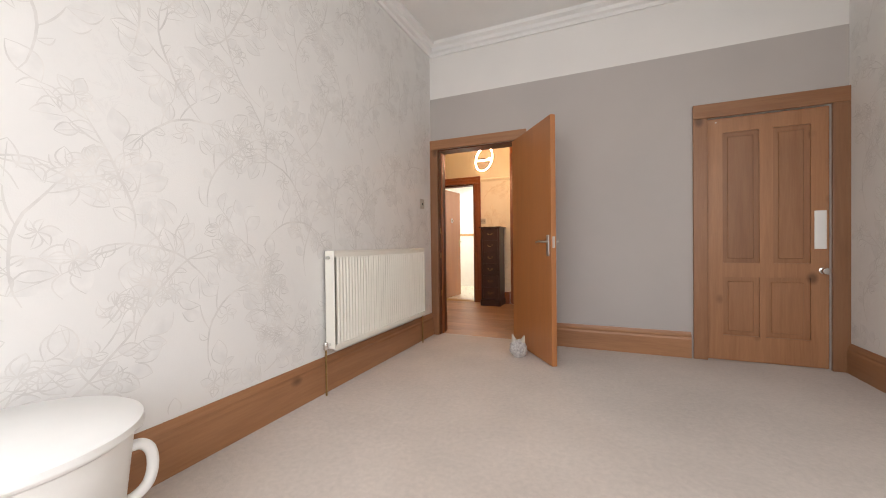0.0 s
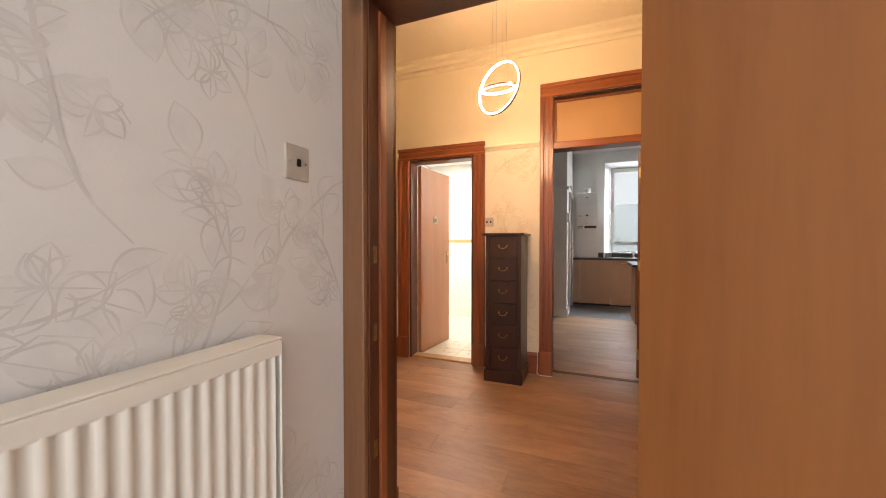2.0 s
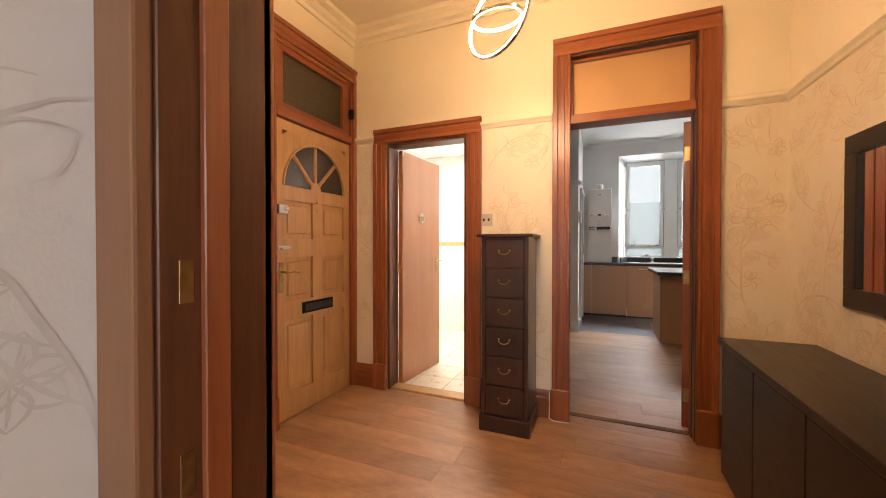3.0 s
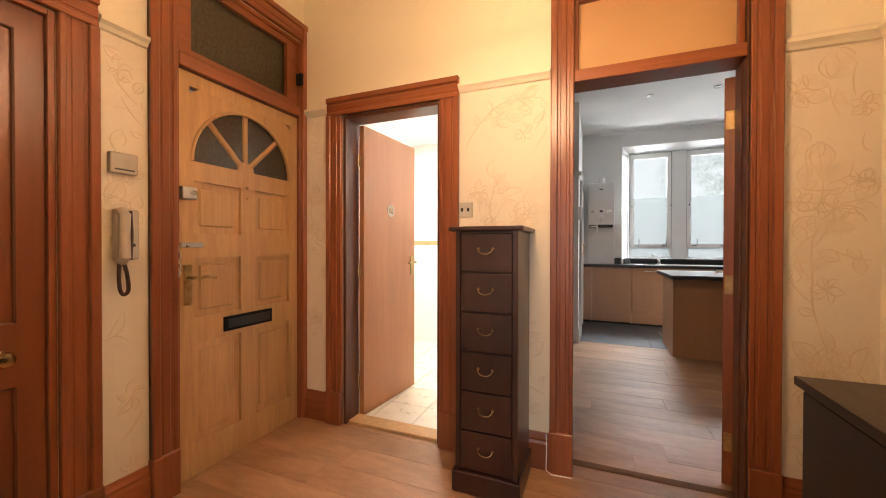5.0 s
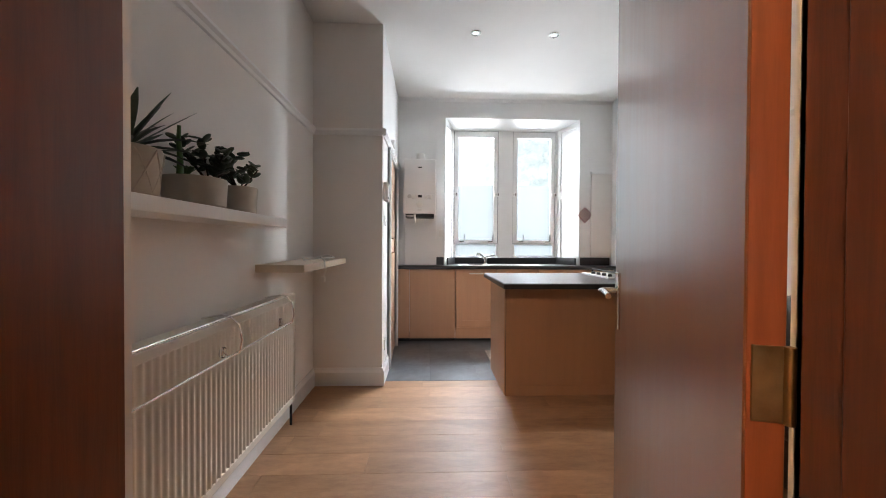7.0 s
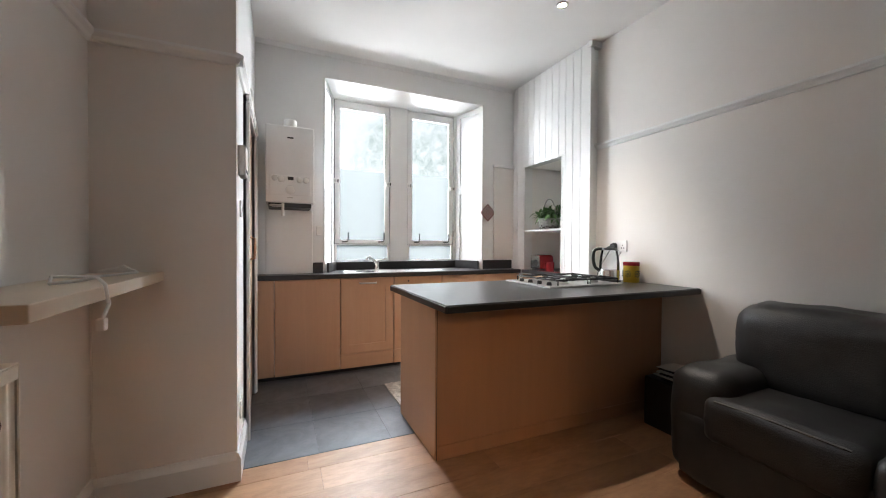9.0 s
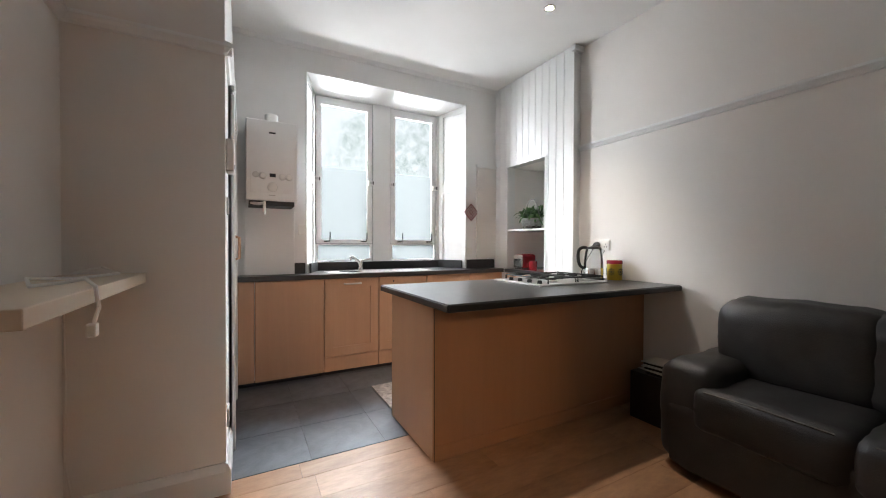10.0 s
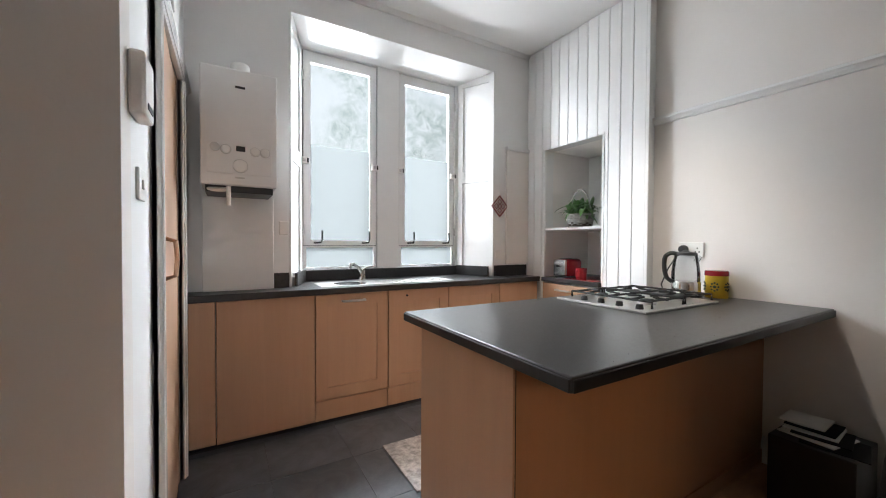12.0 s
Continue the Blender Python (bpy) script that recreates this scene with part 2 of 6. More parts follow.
M["worktop"] = plain("black_laminate_worktop", (0.022, 0.021, 0.021), 0.3, vary=0.3, scale=90, fine=260, bumped=0.1)
M["rad"] = plain("radiator_enamel", (0.8, 0.77, 0.69), 0.32, vary=0.03)
M["chrome"] = plain("chrome", (0.75, 0.74, 0.72), 0.14, 1.0, vary=0.08)
M["steel"] = plain("brushed_steel", (0.6, 0.59, 0.57), 0.3, 1.0, vary=0.1, scale=30)
M["brass"] = plain("aged_brass", (0.42, 0.29, 0.13), 0.35, 1.0, vary=0.3, scale=30)
M["black"] = plain("black_plastic", (0.012, 0.012, 0.012), 0.4)
M["iron"] = plain("cast_iron", (0.008, 0.008, 0.008), 0.6, vary=0.3, scale=40, spec=0.2)
M["white_plastic"] = plain("white_plastic", (0.8, 0.79, 0.76), 0.35, vary=0.03)
M["boiler"] = plain("white_enamel", (0.8, 0.8, 0.79), 0.3, vary=0.02)
M["leather"] = plain("black_leather", (0.027, 0.0245, 0.0235), 0.42, vary=0.35, scale=9, fine=170, bumped=0.35)
M["pale_seam"] = plain("pale_leather_seam", (0.14, 0.12, 0.1), 0.55, vary=0.6, scale=30)
M["red"] = plain("red_enamel", (0.26, 0.012, 0.018), 0.22, vary=0.1)
M["yellow"] = plain("yellow_tin", (0.62, 0.42, 0.03), 0.35, vary=0.1)
M["cream_tile"] = plain("cream_ceramic", (0.76, 0.69, 0.57), 0.28, vary=0.1, scale=8)
M["white_tile"] = plain("white_ceramic", (0.82, 0.79, 0.73), 0.18, vary=0.05)
M["transom"] = plain("tan_board", (0.56, 0.34, 0.155), 0.5, vary=0.06, scale=2)
M["amber_glass"] = plain("obscured_dark_glass", (0.06, 0.05, 0.03), 0.22, vary=0.4, scale=60, fine=60, bumped=0.5)
M["leaf"] = plain("leaf_green", (0.07, 0.15, 0.04), 0.4, vary=0.4, scale=30)
M["succulent"] = plain("dark_leaf", (0.03, 0.055, 0.03), 0.4, vary=0.4, scale=30)
M["soil"] = plain("soil", (0.03, 0.02, 0.013), 0.95)
M["pot"] = plain("stoneware", (0.5, 0.45, 0.38), 0.6, vary=0.12, scale=12)
M["wicker"] = plain("grey_wicker", (0.28, 0.27, 0.26), 0.7, vary=0.4, scale=40)
M["fur"] = plain("grey_fleece", (0.5, 0.47, 0.45), 0.95, vary=0.4, scale=60, fine=200, bumped=0.6)
M["rug"] = plain("woven_rug", (0.47, 0.44, 0.42), 0.95, vary=0.45, scale=40, bumped=0.5)
M["paper"] = plain("paper", (0.7, 0.68, 0.62), 0.7)
M["glass"] = pane_material("window_glass", 0.004, (0.97, 0.985, 0.98))
M["frost"] = pane_material("frosted_film", 0.8, (0.9, 0.95, 0.95), (0.068, 0.072, 0.071))
M["clear"] = pane_material("clear_glass", 0.05, (0.975, 0.98, 0.985))
M["ring"] = glow("lamp_diffuser", (1.0, 0.62, 0.345), 440.0)
M["spot"] = glow("downlight_lens", (1.0, 0.86, 0.66), 14.0)
_mm, _mt, _mb = nodes_of("mirror_silver")
_mb.inputs["Base Color"].default_value = (0.9, 0.9, 0.9, 1)
_mb.inputs["Metallic"].default_value, _mb.inputs["Roughness"].default_value = 1.0, 0.015
M["mirror"] = _mm


# ---- mesh helpers ----
OFF = {}


def root_of(ob):
    while ob.parent:
        ob = ob.parent
    return ob


def thing(name, base, label, category, group="", m=None):
    """An Empty at the thing's base. Its parts are drawn in world metres, or, with a pose m, in the thing's own metres."""
    ob = tagged(new(name), label, category, group)
    ob.empty_display_size = 0.05
    ob.matrix_world = m if m is not None else Matrix.Translation(base)
    OFF[ob.name] = Vector((0, 0, 0)) if m is not None else Vector(base)
    return ob


def finish(name, bm, material, smooth=False):
    bmesh.ops.recalc_face_normals(bm, faces=bm.faces[:])
    me = bpy.data.meshes.new(name)
    bm.to_mesh(me)
    bm.free()
    me.materials.append(M[material])
    if smooth:
        for p in me.polygons:
            p.use_smooth = True
        me.set_sharp_from_angle(angle=radians(38))
    return me


def part(name, bm, material, parent, label="", smooth=False):
    me = finish(name, bm, material, smooth)
    me.transform(Matrix.Translation(-OFF[root_of(parent).name]))
    ob = new(name, me)
    ob.parent = parent
    return tagged(ob, label)


def setting(name, bm, material, label="", category="", smooth=False):
    return tagged(new(name, finish(name, bm, material, smooth)), label, category, kind="structure")


def box(x0, x1, y0, y1, z0, z1, bevel=0.0, seg=2, bm=None):
    """A box, its edges rounded by bevel."""
    own = bmesh.new()
    v = bmesh.ops.create_cube(own, size=1)["verts"]
    bmesh.ops.scale(own, vec=(abs(x1 - x0), abs(y1 - y0), abs(z1 - z0)), verts=v)
    bmesh.ops.translate(own, vec=((x0 + x1) / 2, (y0 + y1) / 2, (z0 + z1) / 2), verts=v)
    if bevel:
        bmesh.ops.bevel(own, geom=own.edges[:], offset=bevel, segments=seg, profile=0.5, affect="EDGES")
    if bm is None:
        return own
    return join(bm, own)


def join(bm, other, m=None):
    me = bpy.data.meshes.new("tmp")
    other.to_mesh(me)
    other.free()
    if m is not None:
        me.transform(m)
    bm.from_mesh(me)
    bpy.data.meshes.remove(me)
    return bm


def cyl(r0, r1, h, at=(0, 0, 0), way=(0, 0, 1), seg=20, bevel=0.0, bm=None):
    """A cone or rod from at, h long, along way."""
    own = bmesh.new()
    bmesh.ops.create_cone(own, cap_ends=True, segments=seg, radius1=r0, radius2=r1, depth=h)
    bmesh.ops.translate(own, vec=(0, 0, h / 2), verts=own.verts[:])
    if bevel:
        rims = [e for e in own.edges if abs(e.verts[0].co.z - e.verts[1].co.z) < 1e-6]
        bmesh.ops.bevel(own, geom=rims, offset=bevel, segments=2, profile=0.5, affect="EDGES")
    m = Matrix.Translation(at) @ Vector((0, 0, 1)).rotation_difference(Vector(way).normalized()).to_matrix().to_4x4()
    bmesh.ops.transform(own, matrix=m, verts=own.verts[:])
    return own if bm is None else join(bm, own)


def tube(points, r, seg=8, closed=False, bm=None, taper=1.0):
    """A round bar along a line of points."""
    own = bmesh.new()
    pts = [Vector(p) for p in points]
    n = len(pts)
    rings = []
    side = None
    for i, p in enumerate(pts):
        a = pts[(i - 1) % n] if closed or i else p
        b = pts[(i + 1) % n] if closed or i < n - 1 else p
        d = (b - a).normalized()
        if side is None:
            side = d.orthogonal().normalized()
        side = (side - d * side.dot(d)).normalized()
        up = d.cross(side)
        rr = r * (1 + (taper - 1) * i / max(1, n - 1))
        rings.append([own.verts.new(p + (side * math.cos(2 * math.pi * k / seg) + up * math.sin(2 * math.pi * k / seg)) * rr) for k in range(seg)])
    for i in range(n if closed else n - 1):
        A, B = rings[i], rings[(i + 1) % n]
        for k in range(seg):
            own.faces.new((A[k], A[(k + 1) % seg], B[(k + 1) % seg], B[k]))
    if not closed:
        own.faces.new(rings[0][::-1])
        own.faces.new(rings[-1])
    return own if bm is None else join(bm, own)


def flowing(points, n=5):
    """A smooth curve through the points, n steps to a span."""
    p = [Vector(q) for q in points]
    p = [2 * p[0] - p[1], *p, 2 * p[-1] - p[-2]]
    out = []
    for a, b, c, d in zip(p, p[1:], p[2:], p[3:]):
        for k in range(n):
            t = k / n
            out.append(0.5 * (2 * b + (c - a) * t + (2 * a - 5 * b + 4 * c - d) * t * t + (3 * b - a - 3 * c + d) * t ** 3))
    return out + [p[-2]]


def lathe(profile, seg=28, at=(0, 0, 0), bm=None):
    """A turned body from (radius, height) pairs."""
    own = bmesh.new()
    rings = []
    for r, z in profile:
        if r < 1e-5:
            rings.append([own.verts.new((at[0], at[1], at[2] + z))])
        else:
            rings.append([own.verts.new((at[0] + r * math.cos(2 * math.pi * k / seg), at[1] + r * math.sin(2 * math.pi * k / seg), at[2] + z)) for k in range(seg)])
    for A, B in zip(rings, rings[1:]):
        for k in range(seg):
            q = [A[k % len(A)], A[(k + 1) % len(A)], B[(k + 1) % len(B)], B[k % len(B)]]
            q = list(dict.fromkeys(q))
            if len(q) > 2:
                own.faces.new(q)
    return own if bm is None else join(bm, own)


def sweep(profile, path, up=(0, 0, 1), bm=None):
    """A moulding: a closed (out, up) profile along a straight line from path[0] to path[1]; out points to the left of the way when up is up."""
    own = bmesh.new()
    a, b = Vector(path[0]), Vector(path[1])
    d = (b - a).normalized()
    u = Vector(up)
    o = u.cross(d)
    A = [own.verts.new(a + o * x + u * y) for x, y in profile]
    B = [own.verts.new(b + o * x + u * y) for x, y in profile]
    n = len(A)
    for k in range(n):
        own.faces.new((A[k], A[(k + 1) % n], B[(k + 1) % n], B[k]))
    own.faces.new(A[::-1])
    own.faces.new(B)
    return own if bm is None else join(bm, own)


def slab(axis, a0, a1, u0, u1, z0, z1, holes=(), bm=None):
    """An upright slab across axis ('x' or 'y') from a0 to a1, along the other axis from u0 to u1, with real openings (u0, u1, z0, z1)."""
    own = bmesh.new()
    us = sorted({u0, u1, *[min(max(h[i], u0), u1) for h in holes for i in (0, 1)]})
    zs = sorted({z0, z1, *[min(max(h[i], z0), z1) for h in holes for i in (2, 3)]})
    made = {}

    def vert(a, u, z):
        key = (a, u, z)
        if key not in made:
            made[key] = own.verts.new((a, u, z) if axis == "x" else (u, a, z))
        return made[key]

    def solid(i, k):
        if not (0 <= i < len(us) - 1 and 0 <= k < len(zs) - 1):
            return False
        cu, cz = (us[i] + us[i + 1]) / 2, (zs[k] + zs[k + 1]) / 2
        return not any(h[0] < cu < h[1] and h[2] < cz < h[3] for h in holes)

    for i in range(len(us) - 1):
        for k in range(len(zs) - 1):
            if not solid(i, k):
                continue
            p, q, r, s = us[i], us[i + 1], zs[k], zs[k + 1]
            own.faces.new([vert(a0, p, r), vert(a0, q, r), vert(a0, q, s), vert(a0, p, s)])
            own.faces.new([vert(a1, p, r), vert(a1, p, s), vert(a1, q, s), vert(a1, q, r)])
            for ok, e in ((solid(i - 1, k), ((p, r), (p, s))), (solid(i + 1, k), ((q, r), (q, s))), (solid(i, k - 1), ((p, r), (q, r))), (solid(i, k + 1), ((p, s), (q, s)))):
                if not ok:
                    own.faces.new([vert(a0, *e[0]), vert(a1, *e[0]), vert(a1, *e[1]), vert(a0, *e[1])])
    return own if bm is None else join(bm, own)


def raw(name, bm, material, parent, label="", m=None, smooth=False):
    """A part drawn in its parent's own metres, at the pose m in the parent."""
    ob = new(name, finish(name, bm, material, smooth))
    ob.parent = parent
    if m is not None:
        ob.matrix_local = m
    return tagged(ob, label)


# ---- the rooms: shells ----
BX0, BX1, BY0, BY1, BZ = -0.762, 2.63, -1.55, 3.28, 3.12      # bedroom
HX0, HX1, HY0, HY1, HZ = -2.04, 0.84, 3.44, 5.59, 2.95        # hall
KX0, KX1, KY0, KY1, KZ = -0.93, 2.34, 5.73, 9.836, 2.885      # kitchen
TX0, TX1, TY0, TY1, TZ = -2.5, -1.05, 5.73, 7.75, 2.4         # bathroom

# openings: u0, u1, z0, z1
O_BED = (-0.677, 0.205, -1, 2.0)
O_PANTRY = (1.755, 2.525, -1, 1.985)
O_BATH = (-1.715, -1.03, -1, 2.0)
O_KIT = (-0.322, 0.418, -1, 2.44)
O_FRONT = (4.74, 5.56, -1, 2.52)
O_CUP = (3.56, 4.325, -1, 2.01)
O_WIN = (0.18, 1.85, 0.9, 2.665)
O_BWIN = (-0.4, 1.9, 0.75, 2.35)
T = 0.006  # thickness of paint and paper layers

setting("wall_bedroom_hall", slab("y", BY1, HY0, -2.6, 2.9, 0, 3.3, [O_BED, O_PANTRY]), "plaster", "plastered wall between bedroom and hall", "wall")
setting("wall_bedroom_west", slab("x", BX0 - 0.2, BX0, BY0 - 0.2, BY1, 0, 3.3), "plaster", "plastered bedroom wall", "wall")
setting("wall_bedroom_east", slab("x", BX1, BX1 + 0.2, BY0 - 0.2, BY1, 0, 3.3), "plaster", "plastered bedroom wall", "wall")
setting("wall_bedroom_south", slab("y", BY0 - 0.2, BY0, BX0, BX1, 0, 3.3, [O_BWIN]), "white_wall", "bedroom wall with the window opening", "wall")
setting("wall_hall_west", slab("x", HX0 - 0.2, HX0, HY0, HY1, 0, 3.3, [O_FRONT, O_CUP]), "plaster", "hall wall with front door and cupboard door", "wall")
setting("wall_hall_east", slab("x", HX1, HX1 + 0.14, HY0, HY1, 0, 3.3), "plaster", "hall wall behind the sideboard", "wall")
setting("wall_hall_north", slab("y", HY1, KY0, -2.7, 2.6, 0, 3.3, [O_BATH, O_KIT]), "plaster", "wall between hall and kitchen", "wall")
setting("wall_kitchen_west", slab("x", TX1, KX0, KY0, 10.3, 0, 3.3), "plaster", "kitchen side wall", "wall")
setting("wall_kitchen_east", slab("x", KX1, KX1 + 0.5, KY0, 10.3, 0, 3.3, [(9.04, 9.615, 0.85, 1.985)]), "kit_wall", "painted kitchen side wall", "wall")
setting("wall_kitchen_north", slab("y", KY1, 10.3, KX0, KX1, 0, 3.3, [(0.18, 1.85, 0.85, 2.665)]), "kit_white", "white kitchen wall with the deep window recess", "wall")
setting("wall_niche_back", box(KX1 + 0.5, KX1 + 0.6, 8.6, 10.3, 0, 3.3), "kit_white", "back of the kitchen niche", "wall")
setting("wall_bathroom_west", slab("x", TX0 - 0.1, TX0, TY0, TY1 + 0.1, 0, 3.3), "white_tile", "bathroom side wall", "wall")
setting("wall_bathroom_north", slab("y", TY1, TY1 + 0.1, TX0, TX1, 0, 3.3), "white_tile", "bathroom end wall", "wall")
setting("wall_cupboard_back", box(HX0 - 0.75, HX0 - 0.7, HY0, 4.6, 0, 3.3), "plaster", "back of the hall cupboard", "wall")
setting("wall_landing", box(HX0 - 1.2, HX0 - 1.15, 4.6, 6.0, 0, 3.3), "plaster", "wall of the stair landing", "wall")
setting("wall_pantry_back", box(1.5, 2.9, HY0 + 0.02, HY0 + 0.05, 0, 3.3), "plaster", "closed back of the bedroom press", "wall")

# layers of paint and paper
setting("wall_paint_grey", slab("y", BY1 - T, BY1, BX0 + T, BX1 - T, 0, 2.552, [O_BED, O_PANTRY]), "grey_wall", "warm grey painted bedroom wall", "wall")
setting("wall_paint_frieze", slab("y", BY1 - T, BY1, BX0 + T, BX1 - T, 2.552, 3.12), "white_wall", "white painted frieze above the grey wall", "wall")
setting("wallpaper_bedroom_west", slab("x", BX0, BX0 + T, BY0, BY1, 0, 3.12), "paper_bed", "off-white embossed floral wallpaper", "wallpaper")
setting("wallpaper_bedroom_east", slab("x", BX1 - T, BX1, BY0, BY1, 0, 3.12), "paper_bed", "off-white embossed floral wallpaper", "wallpaper")
setting("wallpaper_hall_north", slab("y", HY1 - T, HY1, HX0 + T, HX1 - T, 0, 2.04, [O_BATH, O_KIT]), "paper_hall", "cream floral wallpaper below the picture rail", "wallpaper")
setting("wall_paint_hall_north", slab("y", HY1 - T, HY1, HX0 + T, HX1 - T, 2.04, HZ, [O_KIT]), "hall_cream", "cream painted wall above the picture rail", "wall")
setting("wallpaper_hall_west", slab("x", HX0, HX0 + T, HY0, HY1, 0, 2.04, [O_FRONT, O_CUP]), "paper_hall", "cream floral wallpaper below the picture rail", "wallpaper")
setting("wall_paint_hall_west", slab("x", HX0, HX0 + T, HY0, HY1, 2.04, HZ, [O_FRONT]), "hall_cream", "cream painted wall above the picture rail", "wall")
setting("wallpaper_hall_east", slab("x", HX1 - T, HX1, HY0, HY1, 0, 1.99), "paper_hall", "cream floral wallpaper below the picture rail", "wallpaper")
setting("wall_paint_hall_east", slab("x", HX1 - T, HX1, HY0, HY1, 1.99, HZ), "hall_cream", "cream painted wall above the picture rail", "wall")
setting("wallpaper_hall_south", slab("y", HY0, HY0 + T, HX0 + T, HX1 - T, 0, HZ, [O_BED]), "paper_hall", "cream floral wallpaper", "wallpaper")
setting("wall_paint_kitchen_south", slab("y", KY0, KY0 + T, KX0, KX1, 0, KZ, [O_KIT]), "kit_wall", "off-white painted kitchen wall", "wall")
setting("wall_paint_kitchen_west", slab("x", KX0, KX0 + T, KY0 + T, 8.44, 0, KZ), "kit_wall", "off-white painted kitchen wall", "wall")

# closet that stands out into the kitchen
PX, PY, FYS = -0.375, 8.34, 8.43
O_CLOSET = (8.76, 9.46, -1, 1.96)
setting("wall_pier_face", slab("y", PY, PY + 0.1, KX0, PX, 0, KZ), "kit_wall", "off-white plastered face of the kitchen closet", "wall")
setting("wall_pier_side", slab("x", PX - 0.1, PX, PY + 0.1, KY1, 0, KZ, [O_CLOSET]), "kit_white", "white side wall of the kitchen closet", "wall")

# ceilings
setting("ceiling_bedroom", box(BX0, BX1, BY0, BY1, 3.12, 3.3), "ceiling", "white bedroom ceiling", "ceiling")
setting("ceiling_hall", box(HX0, HX1, HY0, HY1, HZ, 3.3), "hall_cream", "cream hall ceiling", "ceiling")
setting("ceiling_kitchen", box(KX0, KX1, KY0, KY1, KZ, 3.3), "ceiling", "white kitchen ceiling", "ceiling")
setting("ceiling_bathroom", box(TX0, TX1, TY0, TY1, TZ, TZ + 0.1), "ceiling", "white bathroom ceiling", "ceiling")
setting("roof_slab", box(-3.2, 3.2, -1.9, 10.4, 3.3, 3.45), "plaster", "floor slab above the flat", "ceiling")

# floors
setting("floor_bedroom", box(BX0, BX1, BY0 - 0.1, BY1 + 0.07, -0.1, 0.0), "carpet", "beige fitted carpet in the bedroom", "carpet")
floor_hall = setting("floor_hall", box(HX0 - 0.9, HX1, BY1 + 0.07, HY1 + 0.11, -0.1, -0.004), "subfloor", "warm oak-look plank floor in the hall", "floor")
floor_kitchen = setting("floor_kitchen", box(KX0, KX1, HY1 + 0.11, FYS - 0.01, -0.1, -0.004), "subfloor", "warm oak-look plank floor in the kitchen", "floor")
floor_slate = setting("floor_slate", box(KX0, KX1 + 0.5, FYS - 0.01, 10.3, -0.1, -0.004), "grout", "dark grey slate-look tiled floor", "floor")
floor_bath = setting("floor_bathroom", box(TX0, TX1, HY1 + 0.11, TY1, -0.1, -0.004), "grout", "cream tiled bathroom floor", "floor")
setting("landing_floor", box(HX0 - 1.2, HX0 - 0.9, 4.6, 6.0, -0.1, -0.004), "grout", "stone floor of the stair landing", "floor")

# ---- mouldings ----
SKIRT = [(0, 0), (0.022, 0), (0.022, 0.155), (0.017, 0.17), (0.019, 0.184), (0.01, 0.2), (0.006, 0.218), (0, 0.218)]
LOW_SKIRT = [(0, 0), (0.02, 0), (0.02, 0.105), (0.012, 0.125), (0.008, 0.14), (0, 0.14)]
RAIL = [(0, 0), (0.012, 0.004), (0.02, 0.018), (0.034, 0.03), (0.034, 0.044), (0.02, 0.05), (0, 0.056)]
CORN = [(0, 0), (0.1, 0), (0.095, -0.03), (0.055, -0.045), (0.05, -0.08), (0.024, -0.09), (0.02, -0.12), (0, -0.12)]


def mould(name, profile, a, b, material, label, category):
    return setting(name, sweep(profile, (a, b)), material, label, category)


# skirtings: the way runs so that the room lies on its left
mould("baseboard", [(x, z * 1.08) for x, z in SKIRT], (BX0 + T, BY1 - T, 0), (BX0 + T, BY0, 0), "pine_y", "brown stained pine skirting board", "skirting board")
mould("baseboard", SKIRT, (1.64, BY1 - T, 0), (0.29, BY1 - T, 0), "pine_x", "brown stained pine skirting board", "skirting board")
mould("baseboard", SKIRT, (BX1 - T, BY0, 0), (BX1 - T, BY1 - T, 0), "pine_y", "brown stained pine skirting board", "skirting board")
HSK = [(x, z * 0.86) for x, z in SKIRT]
mould("baseboard", HSK, (-1.835, HY1 - T, 0), (HX0 + T, HY1 - T, 0), "hallwood_x", "dark stained hall skirting board", "skirting board")
mould("baseboard", HSK, (-0.412, HY1 - T, 0), (-0.915, HY1 - T, 0), "hallwood_x", "dark stained hall skirting board", "skirting board")
mould("baseboard", HSK, (HX1 - T, HY1 - T, 0), (0.527, HY1 - T, 0), "hallwood_x", "dark stained hall skirting board", "skirting board")
mould("baseboard", HSK, (HX0 + T, 4.62, 0), (HX0 + T, 4.46, 0), "hallwood_y", "dark stained hall skirting board", "skirting board")
mould("baseboard", HSK, (HX1 - T, HY0, 0), (HX1 - T, HY1 - T, 0), "hallwood_y", "dark stained hall skirting board", "skirting board")
mould("baseboard", LOW_SKIRT, (KX0 + T, PY, 0), (KX0 + T, KY0, 0), "gloss_white", "white painted skirting board", "skirting board")
mould("baseboard", LOW_SKIRT, (PX, PY, 0), (KX0 + T, PY, 0), "gloss_white", "white painted skirting board", "skirting board")
mould("baseboard", LOW_SKIRT, (PX, 8.705, 0), (PX, PY - 0.02, 0), "gloss_white", "white painted skirting board", "skirting board")
mould("baseboard", LOW_SKIRT, (KX1, KY0, 0), (KX1, 8.7, 0), "gloss_white", "white painted skirting board", "skirting board")
# picture rails
for a, b in (((-0.418, HY1 - T, 2.02), (-0.916, HY1 - T, 2.02)), ((-1.832, HY1 - T, 2.02), (HX0 + T, HY1 - T, 2.02)), ((HX1 - T, HY1 - T, 1.97), (0.524, HY1 - T, 1.97))):
    mould("picture_rail", RAIL, a, b, "hall_cream", "cream painted picture rail", "picture rail")
mould("picture_rail", RAIL, (HX0 + T, 4.622, 2.02), (HX0 + T, 4.447, 2.02), "hall_cream", "cream painted picture rail", "picture rail")
mould("picture_rail", RAIL, (HX1 - T, HY0, 1.97), (HX1 - T, HY1 - T, 1.97), "hall_cream", "cream painted picture rail", "picture rail")
